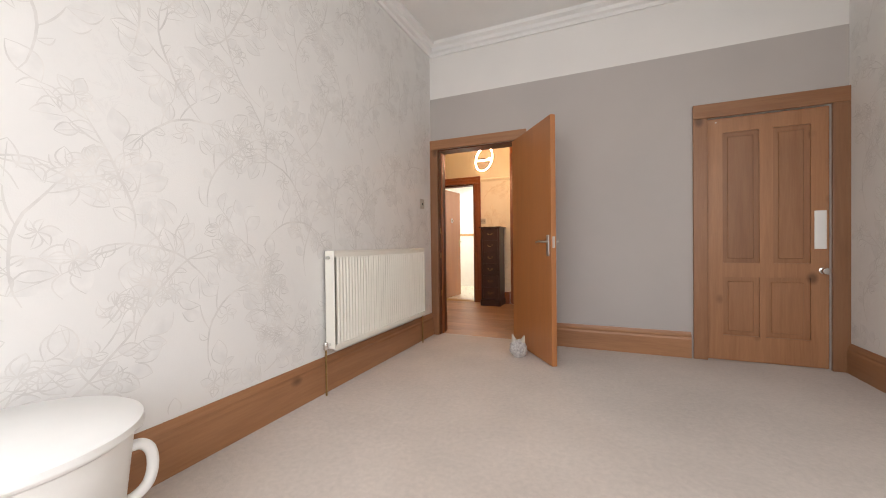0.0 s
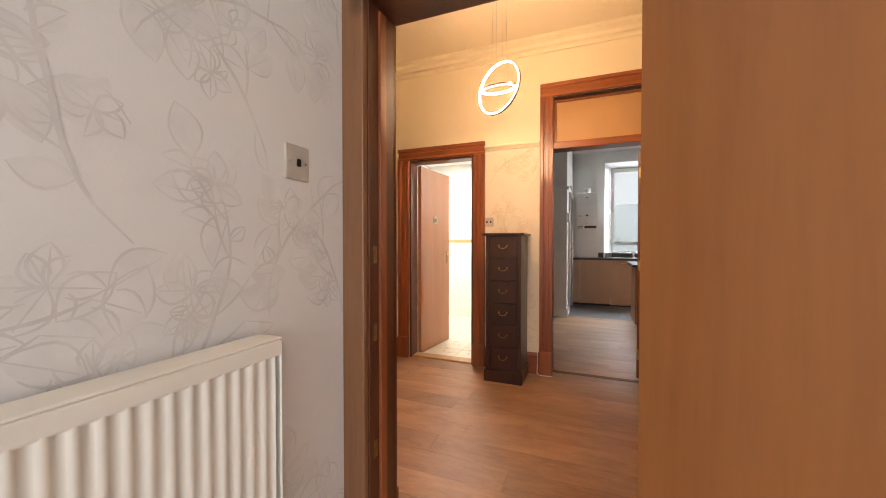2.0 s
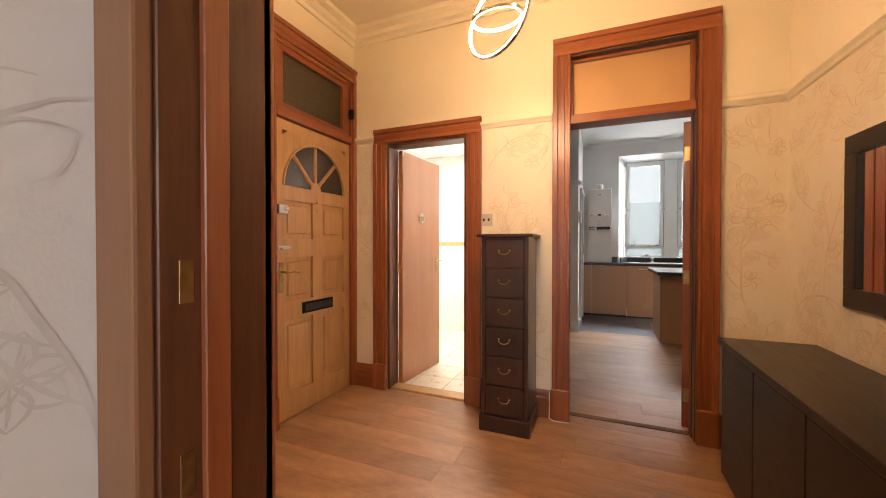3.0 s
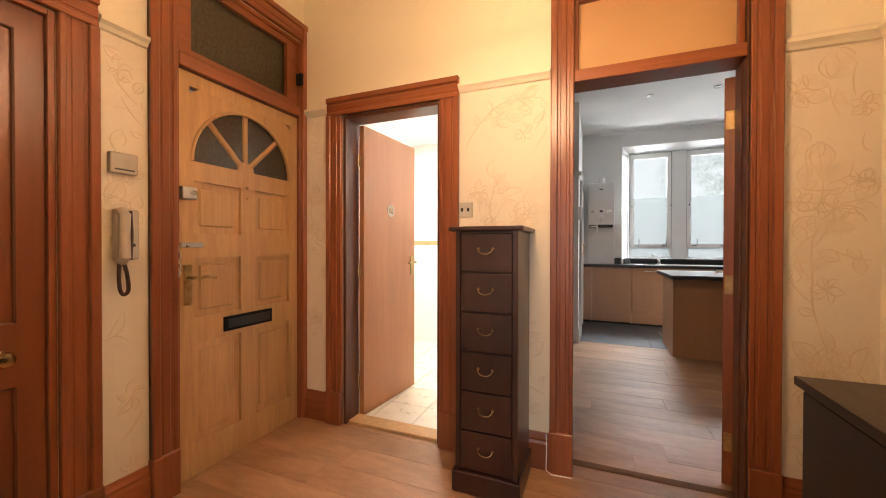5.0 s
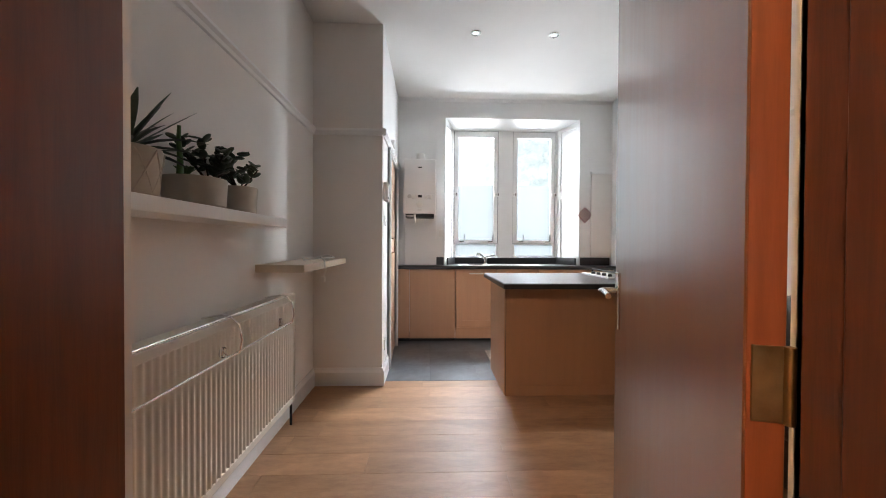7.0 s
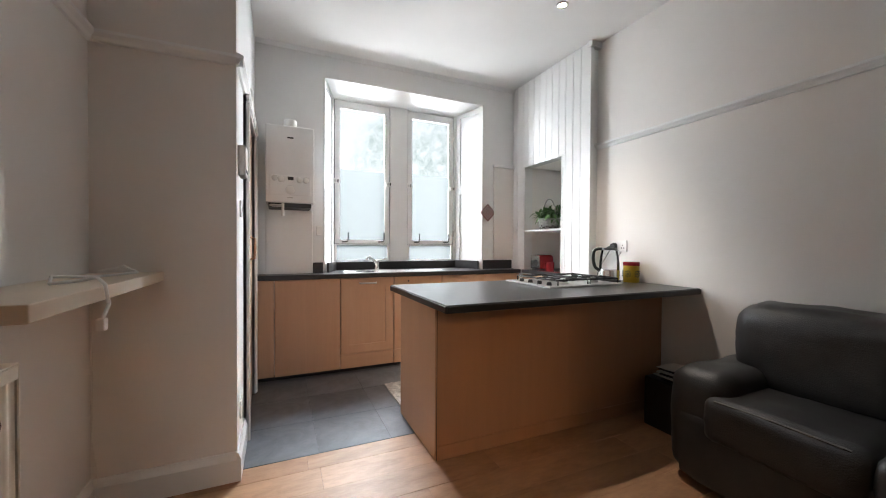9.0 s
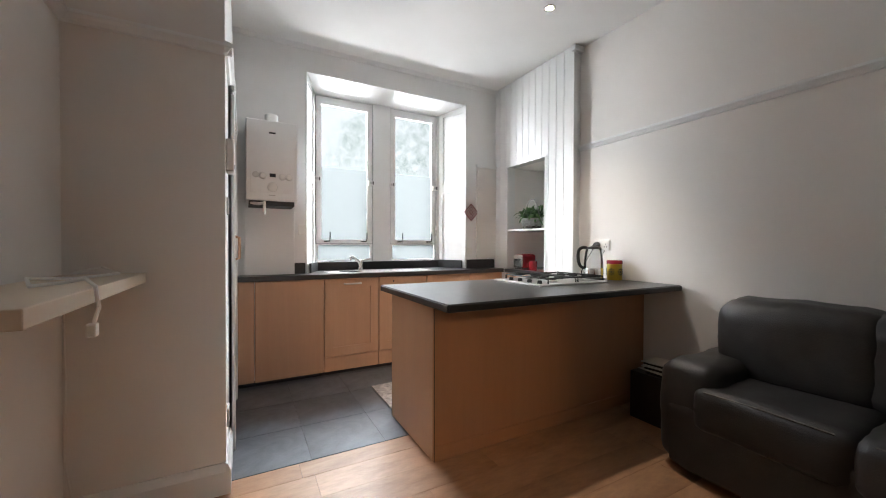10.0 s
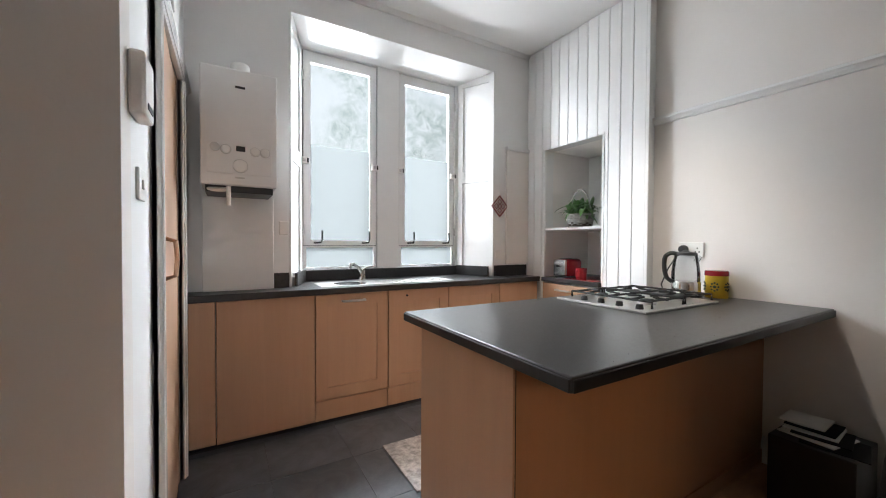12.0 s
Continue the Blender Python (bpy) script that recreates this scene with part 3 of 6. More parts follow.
mould("picture_rail", RAIL, (KX0 + T, PY, 2.0), (KX0 + T, KY0, 2.0), "kit_white", "white painted picture rail", "picture rail")
mould("picture_rail", RAIL, (PX, KY1 - 0.002, 2.0), (PX, PY - 0.03, 2.0), "kit_white", "white painted picture rail", "picture rail")
mould("picture_rail", RAIL, (PX + 0.03, PY, 2.0), (KX0 + T, PY, 2.0), "kit_white", "white painted picture rail", "picture rail")
mould("picture_rail", RAIL, (KX1, KY0, 1.975), (KX1, 8.715, 1.975), "kit_white", "white painted picture rail", "picture rail")
# cornices
for (x0, x1, y0, y1, z), mt, what in (((BX0 + T, BX1 - T, BY0, BY1 - T, 3.12), "ceiling", "white moulded plaster cornice"), ((HX0 + T, HX1 - T, HY0, HY1 - T, HZ), "hall_cream", "cream moulded plaster cornice")):
    for a, b in (((x0, y1), (x0, y0)), ((x1, y1), (x0, y1)), ((x1, y0), (x1, y1)), ((x0, y0), (x1, y0))):
        mould("cornice", [(p, q) for p, q in CORN], (*a, z), (*b, z), mt, what, "cornice")


# ---- doors ----
def casing(door, axis, face, out, u0, u1, top, width, mats, floor=0.0, sides="lrt", label="", block=0.0, flat_board=False):
    """Moulded architrave round an opening, proud of the wall's face."""
    def leg(a, b, za, zb, flat):
        # a..b across or up, with a raised outer and inner bead
        bm = bmesh.new()
        for p, q, d in ((a, b, 0.02), (a, a + 0.034, 0.034), (b - 0.022, b, 0.027), (a + 0.045, b - 0.034, 0.0235)):
            lo, hi = (face, face + out * d) if out > 0 else (face + out * d, face)
            if axis == "y":
                box(p, q, lo, hi, za, zb, 0.004, 1, bm) if flat == "v" else box(za, zb, lo, hi, p, q, 0.004, 1, bm)
            else:
                box(lo, hi, p, q, za, zb, 0.004, 1, bm) if flat == "v" else box(lo, hi, za, zb, p, q, 0.004, 1, bm)
        return bm

    if flat_board:
        lo, hi = sorted((face, face + out * 0.026))
        for on, p, q in (("l", u0 - width, u0), ("r", u1, u1 + width)):
            if on in sides:
                part("architrave", box(p, q, lo, hi, floor, top, 0.005, 2) if axis == "y" else box(lo, hi, p, q, floor, top, 0.005, 2), mats[0], door, label)
        if "t" in sides:
            a, c = u0 - width, u1 + width
            part("architrave", box(a, c, lo, hi, top + 0.0005, top + width + 0.014, 0.005, 2) if axis == "y" else box(lo, hi, a, c, top + 0.0005, top + width + 0.014, 0.005, 2), mats[1], door, label)
        return

    def flip(a, b, c, d, flat):
        # the same leg with the wide bead on the other side
        bm = bmesh.new()
        for p, q, dd in ((a, b, 0.02), (b - 0.034, b, 0.034), (a, a + 0.022, 0.027), (a + 0.034, b - 0.045, 0.0235)):
            lo, hi = (face, face + out * dd) if out > 0 else (face + out * dd, face)
            if axis == "y":
                box(p, q, lo, hi, c, d, 0.004, 1, bm) if flat == "v" else box(c, d, lo, hi, p, q, 0.004, 1, bm)
            else:
                box(lo, hi, p, q, c, d, 0.004, 1, bm) if flat == "v" else box(lo, hi, c, d, p, q, 0.004, 1, bm)
        return bm

    if block:
        lo, hi = sorted((face, face + out * 0.04))
        for on, p, q in (("l", u0 - width - 0.004, u0), ("r", u1, u1 + width + 0.004)):
            if on in sides:
                part("plinth_block", box(p, q, lo, hi, 0, block, 0.004, 1) if axis == "y" else box(lo, hi, p, q, 0, block, 0.004, 1), mats[0], door)
    if "l" in sides:
        part("architrave", leg(u0 - width, u0, floor, top, "v"), mats[0], door, label)
    if "r" in sides:
        part("architrave", flip(u1, u1 + width, floor, top, "v"), mats[0], door, label)
    if "t" in sides:
        part("architrave", flip(top, top + width, u0 - width, u1 + width, "h"), mats[1], door, label)


def lining(door, axis, a0, a1, u0, u1, top, mats, t=0.022):
    """Jambs and head that line an opening through the wall."""
    for p, q in ((u0, u0 + t), (u1 - t, u1)):
        part("jamb", box(p, q, a0, a1, 0, top, 0.002, 1) if axis == "y" else box(a0, a1, p, q, 0, top, 0.002, 1), mats[0], door)
    part("head", box(u0 + t, u1 - t, a0, a1, top - t, top, 0.002, 1) if axis == "y" else box(a0, a1, u0 + t, u1 - t, top - t, top, 0.002, 1), mats[1], door)


def flat_leaf(door, m, w, h, mt, label, t=0.042):
    return raw("leaf", box(0, w, -t, 0, 0.006, h, 0.002, 1), mt, door, label, m)


def panelled_leaf(door, m, w, h, mt, panels, label, t=0.042, holes=(), raised=True, sunk=0.013, field=0.005):
    leaf = raw("leaf", slab("y", -t, 0, 0, w, 0.006, h, [*panels, *holes]), mt, door, label, m)
    for u0, u1, z0, z1 in panels:
        bm = box(u0 - 0.001, u1 + 0.001, -t + sunk, -sunk, z0 - 0.001, z1 + 0.001)
        for side in ((-sunk, -t + sunk) if raised else ()):
            box(u0 + 0.035, u1 - 0.035, side - field, side + field, z0 + 0.035, z1 - 0.035, field * 0.9, 1, bm)
        raw("panel", bm, mt, leaf)
    return leaf


def lever(leaf, u, z, side, way, metal="chrome", plate=0.17):
    """A lever handle on its back plate; side: -1 or 1 for the leaf's faces, way: which way the lever points."""
    y0 = 0.0 if side > 0 else -0.042
    p = raw("handle_plate", box(u - 0.02, u + 0.02, min(y0, y0 + side * 0.008), max(y0, y0 + side * 0.008), z - plate / 2, z + plate / 2, 0.003, 2), metal, leaf, "metal handle plate")
    c = z + plate * 0.18
    raw("handle", tube([(u, y0 + side * 0.006, c), (u, y0 + side * 0.045, c), (u + way * 0.012, y0 + side * 0.052, c), (u + way * 0.06, y0 + side * 0.052, c + 0.003), (u + way * 0.115, y0 + side * 0.05, c - 0.004)], 0.008, 10), metal, leaf, "metal lever handle", None, True)
    return p


def hinge_pair(leaf, x, zs, metal="brass", y=0.004, back=-0.02):
    for z in zs:
        raw("hinge", cyl(0.006, 0.006, 0.08, (x, y, z), seg=10, bm=box(x - 0.003, x + 0.001, min(y, y + back), max(y, y + back), z, z + 0.075)), metal, leaf, "worn metal hinge")


def knob(leaf, u, z, side, metal):
    y0 = 0.0 if side > 0 else -0.042
    own = lathe([(0.0, 0), (0.024, 0.0), (0.024, 0.004), (0.01, 0.008), (0.009, 0.026), (0.02, 0.034), (0.027, 0.046), (0.022, 0.058), (0.0, 0.062)], 20)
    bmesh.ops.transform(own, matrix=Matrix.Translation((u, y0, z)) @ Matrix.Rotation(radians(-90 * side), 4, "X"), verts=own.verts[:])
    raw("knob", own, metal, leaf, "round metal door knob", None, True)


def doorway(name, base, label, category="door"):
    d = thing(name, base, label, category)
    d["kind"] = "structure"
    return d


def hinge_pose(x, y, dx, dy, base):
    """A leaf's pose in its door: its hinge edge at x, y and its way (dx, dy)."""
    return Matrix.Translation((x - base[0], y - base[1], -base[2])) @ Matrix.Rotation(math.atan2(dy, dx), 4, "Z")


# bedroom to hall, the leaf swung into the bedroom
b = (-0.25, 3.36, 0)
door_1 = doorway("door_1", b, "plain orange-brown veneered door standing open in its pine frame")
casing(door_1, "y", BY1 - T, -1, -0.67, 0.198, 2.0, 0.086, ("pine", "pine_x"), label="knotty stained pine architrave", flat_board=True)
casing(door_1, "y", HY0 + T, 1, -0.67, 0.198, 2.0, 0.11, ("hallwood", "hallwood_x"), label="dark red stained architrave", block=0.21)
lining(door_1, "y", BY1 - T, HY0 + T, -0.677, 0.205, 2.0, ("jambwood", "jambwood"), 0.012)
part("stop", box(-0.665, -0.653, 3.33, 3.37, 0, 1.978, 0.002, 1), "hallwood", door_1)
for z in (0.42, 0.83, 1.1):
    part("strike_plate", box(-0.6655, -0.6635, 3.3, 3.32, z, z + 0.06, 0.0005, 1), "brass", door_1, "worn steel strike plate")
leaf = flat_leaf(door_1, hinge_pose(0.178, 3.272, 0.475, -0.69, b), 0.792, 1.985, "veneer", "plain orange-brown veneered door leaf")
lever(leaf, 0.742, 0.96, -1, -1, "steel")
lever(leaf, 0.742, 0.96, 1, -1, "steel")
raw("latch", box(0.7915, 0.7935, -0.032, -0.01, 0.94, 1.03), "steel", leaf, "steel latch plate")
hinge_pair(leaf, 0.0, (0.2, 1.0, 1.7))

# closed pine press door in the bedroom
b = (2.14, 3.34, 0)
door_2 = doorway("door_2", b, "closed four-panel stained pine door with a white finger plate")
casing(door_2, "y", BY1 - T, -1, 1.755, 2.525, 1.985, 0.1, ("pine", "pine_x"), label="knotty stained pine architrave", flat_board=True)
leaf = panelled_leaf(door_2, hinge_pose(1.76, 3.332, 1, 0, b), 0.76, 1.978, "pine", [(0.105, 0.345, 0.8, 1.86), (0.43, 0.655, 0.8, 1.86), (0.105, 0.345, 0.21, 0.685), (0.385, 0.655, 0.21, 0.685)], "four-panel stained pine door leaf")
knob(leaf, 0.725, 0.745, -1, "chrome")
raw("finger_plate", box(0.675, 0.745, -0.047, -0.042, 0.91, 1.2, 0.002, 1), "white_plastic", leaf, "white plastic finger plate")
raw("screw", cyl(0.006, 0.006, 0.004, (0.06, -0.042, 1.95), (0, -1, 0), 10), "white_plastic", leaf)

# front door with its half-round light
b = (HX0 - 0.05, 5.15, 0)
door_3 = doorway("door_3", b, "closed pale oak front door with a half-round sunburst window")
casing(door_3, "x", HX0 + T, 1, 4.74, 5.545, 2.52, 0.115, ("hallwood", "hallwood_y"), block=0.21, label="dark red stained architrave", sides="lt")
part("architrave", box(HX0 + T, HX0 + T + 0.03, 5.545, 5.58, 0, 2.635, 0.004, 1), "hallwood", door_3)
lining(door_3, "x", HX0 - 0.2, HX0 + T, 4.74, 5.56, 2.52, ("hallwood", "hallwood_y"))
part("transom", box(HX0 - 0.08, HX0 + 0.01, 4.762, 5.538, 2.02, 2.085, 0.006, 2), "hallwood_y", door_3, "moulded transom bar")
part("transom_frame", slab("x", HX0 - 0.06, HX0 - 0.01, 4.762, 5.538, 2.085, 2.498, [(4.83, 5.45, 2.12, 2.46)]), "hallwood_y", door_3)
part("fanlight", box(HX0 - 0.045, HX0 - 0.035, 4.82, 5.46, 2.11, 2.47), "amber_glass", door_3, "obscured dark fanlight glass")
part("fastener", box(HX0 - 0.005, HX0 + 0.045, 5.515, 5.54, 2.22, 2.3, 0.008, 2), "iron", door_3, "black iron window fastener")
FW, FH = 0.772, 2.012
FP = [(p, q, z0, z1) for z0, z1 in ((1.222, 1.482), (0.796, 1.098), (0.168, 0.668)) for p, q in ((0.078, 0.345), (0.44, 0.7))]
leaf = panelled_leaf(door_3, hinge_pose(HX0 - 0.016, 5.538, 0, -1, b), FW, FH, "oak", [(FW - q, FW - p, r, s) for p, q, r, s in FP], "pale oak front door leaf", sunk=0.017, field=0.008, holes=[(FW - 0.7155, FW - 0.0595, 1.58, 1.945)])


def arch_board(w, r0, cx, cz, z1, y0, y1, n=24):
    """The board that fills a rectangular hole round a half-round light."""
    bm = bmesh.new()
    for k in range(n):
        a, c = math.pi * k / n, math.pi * (k + 1) / n
        q = []
        for ang in (a, c):
            q.append((cx + r0 * math.cos(ang), cz + r0 * math.sin(ang)))
        outer = []
        for ang in (c, a):
            s = min(w / max(1e-6, abs(math.cos(ang))), (z1 - cz) / max(1e-6, math.sin(ang)) if math.sin(ang) > 1e-6 else 1e9)
            outer.append((cx + s * math.cos(ang), cz + s * math.sin(ang)))
        pts = q + outer
        lo = [bm.verts.new((p[0], y0, p[1])) for p in pts]
        hi = [bm.verts.new((p[0], y1, p[1])) for p in pts]
        for i in range(4):
            bm.faces.new((lo[i], lo[(i + 1) % 4], hi[(i + 1) % 4], hi[i]))
        bm.faces.new(lo[::-1])
        bm.faces.new(hi)
    return bm


cx, cz, rr = FW - 0.3875, 1.583, 0.318
raw("arch", arch_board(0.328, rr, cx, cz, 1.945, -0.042, 0.0), "oak", leaf)
raw("arch_bead", tube([(cx + rr * math.cos(math.pi * k / 28), 0.002, cz + rr * math.sin(math.pi * k / 28)) for k in range(29)], 0.009, 8), "oak", leaf, "", None, True)
for k in range(4):
    a0, a1 = math.pi * k / 4, math.pi * (k + 1) / 4
    bm = bmesh.new()
    ring = [(cx, cz)] + [(cx + (rr + 0.004) * math.cos(a0 + (a1 - a0) * i / 6), cz + (rr + 0.004) * math.sin(a0 + (a1 - a0) * i / 6)) for i in range(7)]
    f0 = [bm.verts.new((p[0], -0.024, p[1])) for p in ring]
    f1 = [bm.verts.new((p[0], -0.018, p[1])) for p in ring]
    bm.faces.new(f0)
    bm.faces.new(f1[::-1])
    for i in range(len(ring)):
        bm.faces.new((f0[i], f0[(i + 1) % len(ring)], f1[(i + 1) % len(ring)], f1[i]))
    raw("pane", bm, "amber_glass", leaf, "dark obscured glass segment")
for ang in (45, 90, 135):
    a = radians(ang)
    raw("glazing_bar", tube([(cx + 0.03 * math.cos(a), -0.021, cz + 0.03 * math.sin(a)), (cx + rr * math.cos(a), -0.021, cz + rr * math.sin(a))], 0.017, 8), "oak", leaf, "", None, True)
raw("hub", cyl(0.055, 0.055, 0.03, (cx, -0.036, cz), (0, 1, 0), 24, 0.004), "oak", leaf)
lp = raw("letter_plate", box(FW - 0.555, FW - 0.235, -0.002, 0.01, 0.695, 0.775, 0.004, 2), "iron", leaf, "dark metal letter plate")
raw("flap", box(FW - 0.535, FW - 0.255, 0.009, 0.016, 0.712, 0.758, 0.003, 2), "black", lp, "black letter flap")
lever(leaf, FW - 0.045, 0.965, 1, -1, "brass", 0.2)
raw("rim_lock", box(FW - 0.075, FW - 0.002, 0.0, 0.035, 1.385, 1.445, 0.006, 2), "steel", leaf, "steel rim lock")
raw("lock_snib", cyl(0.012, 0.01, 0.02, (FW - 0.05, 0.035, 1.415), (0, 1, 0), 14), "chrome", leaf, "", None, True)
raw("chain_slide", box(FW - 0.12, FW - 0.01, 0.0, 0.012, 1.15, 1.175, 0.004, 2), "steel", leaf, "steel door-chain slide")
raw("door_chain", tube([(FW + 0.01 + 0.006 * math.sin(i * 2.1), 0.03 + 0.006 * math.cos(i * 2.1), 1.16 - 0.15 * math.sin(math.pi * i / 24) if i < 13 else 1.01 + 0.004 * (i - 12)) for i in range(25)], 0.004, 6), "steel", leaf, "hanging steel door chain", None, True)
raw("peephole", cyl(0.008, 0.006, 0.006, (cx, 0.0, 1.49), (0, 1, 0), 12), "brass", leaf)
raw("number_pin", cyl(0.006, 0.005, 0.006, (cx, 0.0, 1.43), (0, 1, 0), 12), "brass", leaf)

# dark cupboard door in the hall
b = (HX0 - 0.05, 3.95, 0)
door_4 = doorway("door_4", b, "closed dark red stained panelled cupboard door with a brass knob")
casing(door_4, "x", HX0 + T, 1, 3.56, 4.325, 2.01, 0.12, ("hallwood", "hallwood_y"), block=0.21, label="dark red stained architrave")
lining(door_4, "x", HX0 - 0.12, HX0 + T, 3.56, 4.325, 2.01, ("hallwood", "hallwood_y"))
leaf = panelled_leaf(door_4, hinge_pose(HX0 - 0.055, 3.583, 0, 1, b), 0.718, 1.985, "cupwood", [(0.09, 0.645, 0.888, 1.905), (0.09, 0.645, 0.178, 0.672)], "dark red stained two-panel leaf", raised=False)
for z0, z1 in ((0.888, 1.905), (0.178, 0.672)):
    for s0, s1 in (((0.09, z0), (0.645, z0)), ((0.09, z1), (0.645, z1)), ((0.09, z0), (0.09, z1)), ((0.645, z0), (0.645, z1))):
        raw("bead", tube([(s0[0], -0.033, s0[1]), (s1[0], -0.033, s1[1])], 0.008, 8), "jambwood", leaf, "dark panel bead")
raw("panel_joint", box(0.428, 0.4295, -0.0295, -0.0285, 0.9, 1.895), "jambwood", leaf)
knob(leaf, 0.602, 0.78, -1, "polished_brass")

# bathroom door, swung into the bathroom
b = (-1.37, 5.66, 0)
door_5 = doorway("door_5", b, "plain brown bathroom door standing open in a dark stained frame")
casing(door_5, "y", HY1 - T, -1, -1.715, -1.03, 2.0, 0.115, ("hallwood", "hallwood_x"), label="dark red stained architrave", block=0.21)
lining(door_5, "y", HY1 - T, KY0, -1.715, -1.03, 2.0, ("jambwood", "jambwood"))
part("threshold", box(-1.69, -1.05, HY1 + 0.01, KY0 - 0.01, -0.004, 0.018, 0.006, 2), "oak", door_5, "worn wooden threshold strip")
leaf = flat_leaf(door_5, hinge_pose(-1.688, 5.722, 0.06, 0.69, b), 0.655, 1.97, "veneer", "plain brown veneered door leaf")
lever(leaf, 0.605, 1.0, -1, -1, "brass", 0.15)
raw("door_sign", cyl(0.045, 0.045, 0.006, (0.31, -0.042, 1.42), (0, -1, 0), 28, 0.002), "pot", leaf, "small round ceramic door sign")
raw("sign_motif", tube([(0.31 + 0.024 * math.cos(i * 0.7), -0.049, 1.42 + 0.022 * math.sin(i * 1.4)) for i in range(10)], 0.003, 6), "brass", leaf)
hinge_pair(leaf, 0.0, (0.2, 0.95, 1.7))

# kitchen door, swung into the kitchen, with a boarded light above
b = (0.07, 5.66, 0)
door_6 = doorway("door_6", b, "glossy brown kitchen door standing open below a boarded fanlight")
casing(door_6, "y", HY1 - T, -1, -0.302, 0.41, 2.44, 0.112, ("hallwood", "hallwood_x"), label="dark red stained architrave", block=0.21)
casing(door_6, "y", KY0 + T, 1, -0.322, 0.418, 2.44, 0.09, ("gloss_white", "gloss_white"), label="white painted architrave")
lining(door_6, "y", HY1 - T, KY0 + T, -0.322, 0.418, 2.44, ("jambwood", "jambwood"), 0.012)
part("transom", box(-0.309, 0.405, HY1 - 0.012, KY0, 1.985, 2.045, 0.005, 2), "hallwood_x", door_6, "moulded transom bar")
part("fanlight_board", box(-0.309, 0.405, HY1 + 0.05, HY1 + 0.065, 2.045, 2.418), "transom", door_6, "tan painted board in the fanlight")
for bx in ((-0.309, -0.284, 2.045, 2.418), (0.38, 0.405, 2.045, 2.418)):
    part("bead", box(bx[0], bx[1], HY1 + 0.02, HY1 + 0.05, bx[2], bx[3], 0.003, 1), "hallwood", door_6)
part("bead", box(-0.284, 0.38, HY1 + 0.02, HY1 + 0.05, 2.4, 2.418, 0.003, 1), "hallwood_x", door_6)
part("threshold", box(-0.309, 0.405, HY1 + 0.08, HY1 + 0.13, -0.004, 0.006, 0.003, 1), "subfloor", door_6, "dark worn threshold strip")
leaf = flat_leaf(door_6, hinge_pose(0.374, 5.772, 0.282, 0.959, b), 0.742, 1.97, "veneer_dark", "glossy brown veneered leaf")
lever(leaf, 0.69, 0.97, 1, -1, "chrome", 0.17)
lever(leaf, 0.69, 0.97, -1, -1, "chrome", 0.17)
raw("lipping", box(-0.0025, 0.0, -0.041, -0.001, 0.008, 1.968, 0.001, 1), "hallwood", leaf, "red-brown edge lipping")
for z in (0.17, 0.93, 1.72):
    hg = raw("hinge", box(-0.0045, -0.002, -0.038, -0.006, z, z + 0.09, 0.0008, 1), "brass", leaf, "worn brass hinge plate")
    raw("pin", cyl(0.006, 0.006, 0.09, (-0.006, -0.043, z), seg=10), "brass", hg, "", None, True)
part("stop", box(0.4, 0.4055, 5.64, 5.69, 0.0, 1.984, 0.002, 1), "jambwood", door_6)

# closet in the kitchen
b = (PX - 0.05, 9.0, 0)
door_7 = doorway("door_7", b, "light wooden closet door slightly ajar in a white frame")
casing(door_7, "x", PX, 1, 8.76, 9.46, 1.96, 0.05, ("gloss_white", "gloss_white"), label="white painted architrave")
lining(door_7, "x", PX - 0.1, PX, 8.76, 9.46, 1.96, ("beech", "beech"))
leaf = flat_leaf(door_7, hinge_pose(PX - 0.002, 9.44, 0.025, -0.65, b), 0.655, 1.93, "beech", "light wooden closet door leaf", 0.022)
raw("pull_handle", tube([(0.6, 0.0, 1.05), (0.6, 0.03, 1.06), (0.6, 0.034, 1.12), (0.6, 0.03, 1.18), (0.6, 0.0, 1.19)], 0.008, 8), "beech", leaf, "wooden bow handle", None, True)


# ---- the kitchen window and what lies outside ----
window_1 = thing("window_1", (1.0, 10.0, 0.9), "white painted pair of tall casement windows with frosted lower glass in a deep recess", "window")
window_1["kind"] = "structure"
WY = 10.16


def splay(x_front, x_back, z0, z1, name):
    """One slanting side of the recess, with its two sunk shutter panels."""
    bm = bmesh.new()
    a, c = Vector((x_front, KY1 + 0.001, 0)), Vector((x_back, WY, 0))
    d = (c - a).normalized()
    n = Vector((d.y, -d.x, 0)) * (1 if x_back > x_front else -1)
    L = (c - a).length

    def lump(u0, u1, za, zb, w0, w1):
        own = bmesh.new()
        q = []
        for u, w in ((u0, w0), (u1, w0), (u1, w1), (u0, w1)):
            p = a + d * u + n * w
            q.append(p)
        lo = [own.verts.new((p.x, p.y, za)) for p in q]
        hi = [own.verts.new((p.x, p.y, zb)) for p in q]
        for i in range(4):
            own.faces.new((lo[i], lo[(i + 1) % 4], hi[(i + 1) % 4], hi[i]))
        own.faces.new(lo[::-1])
        own.faces.new(hi)
        join(bm, own)

    lump(0, L, z0, z1, -0.12, 0.0)
    e = 0.05
    for u0, u1, za, zb in ((0, e, z0, z1), (L - e, L, z0, z1), (e, L - e, z0, z0 + 0.07), (e, L - e, 1.72, 1.82), (e, L - e, z1 - 0.08, z1)):
        lump(u0, u1, za, zb, 0.0, 0.014)
    part(name, bm, "gloss_white", window_1, "panelled white shutter case")


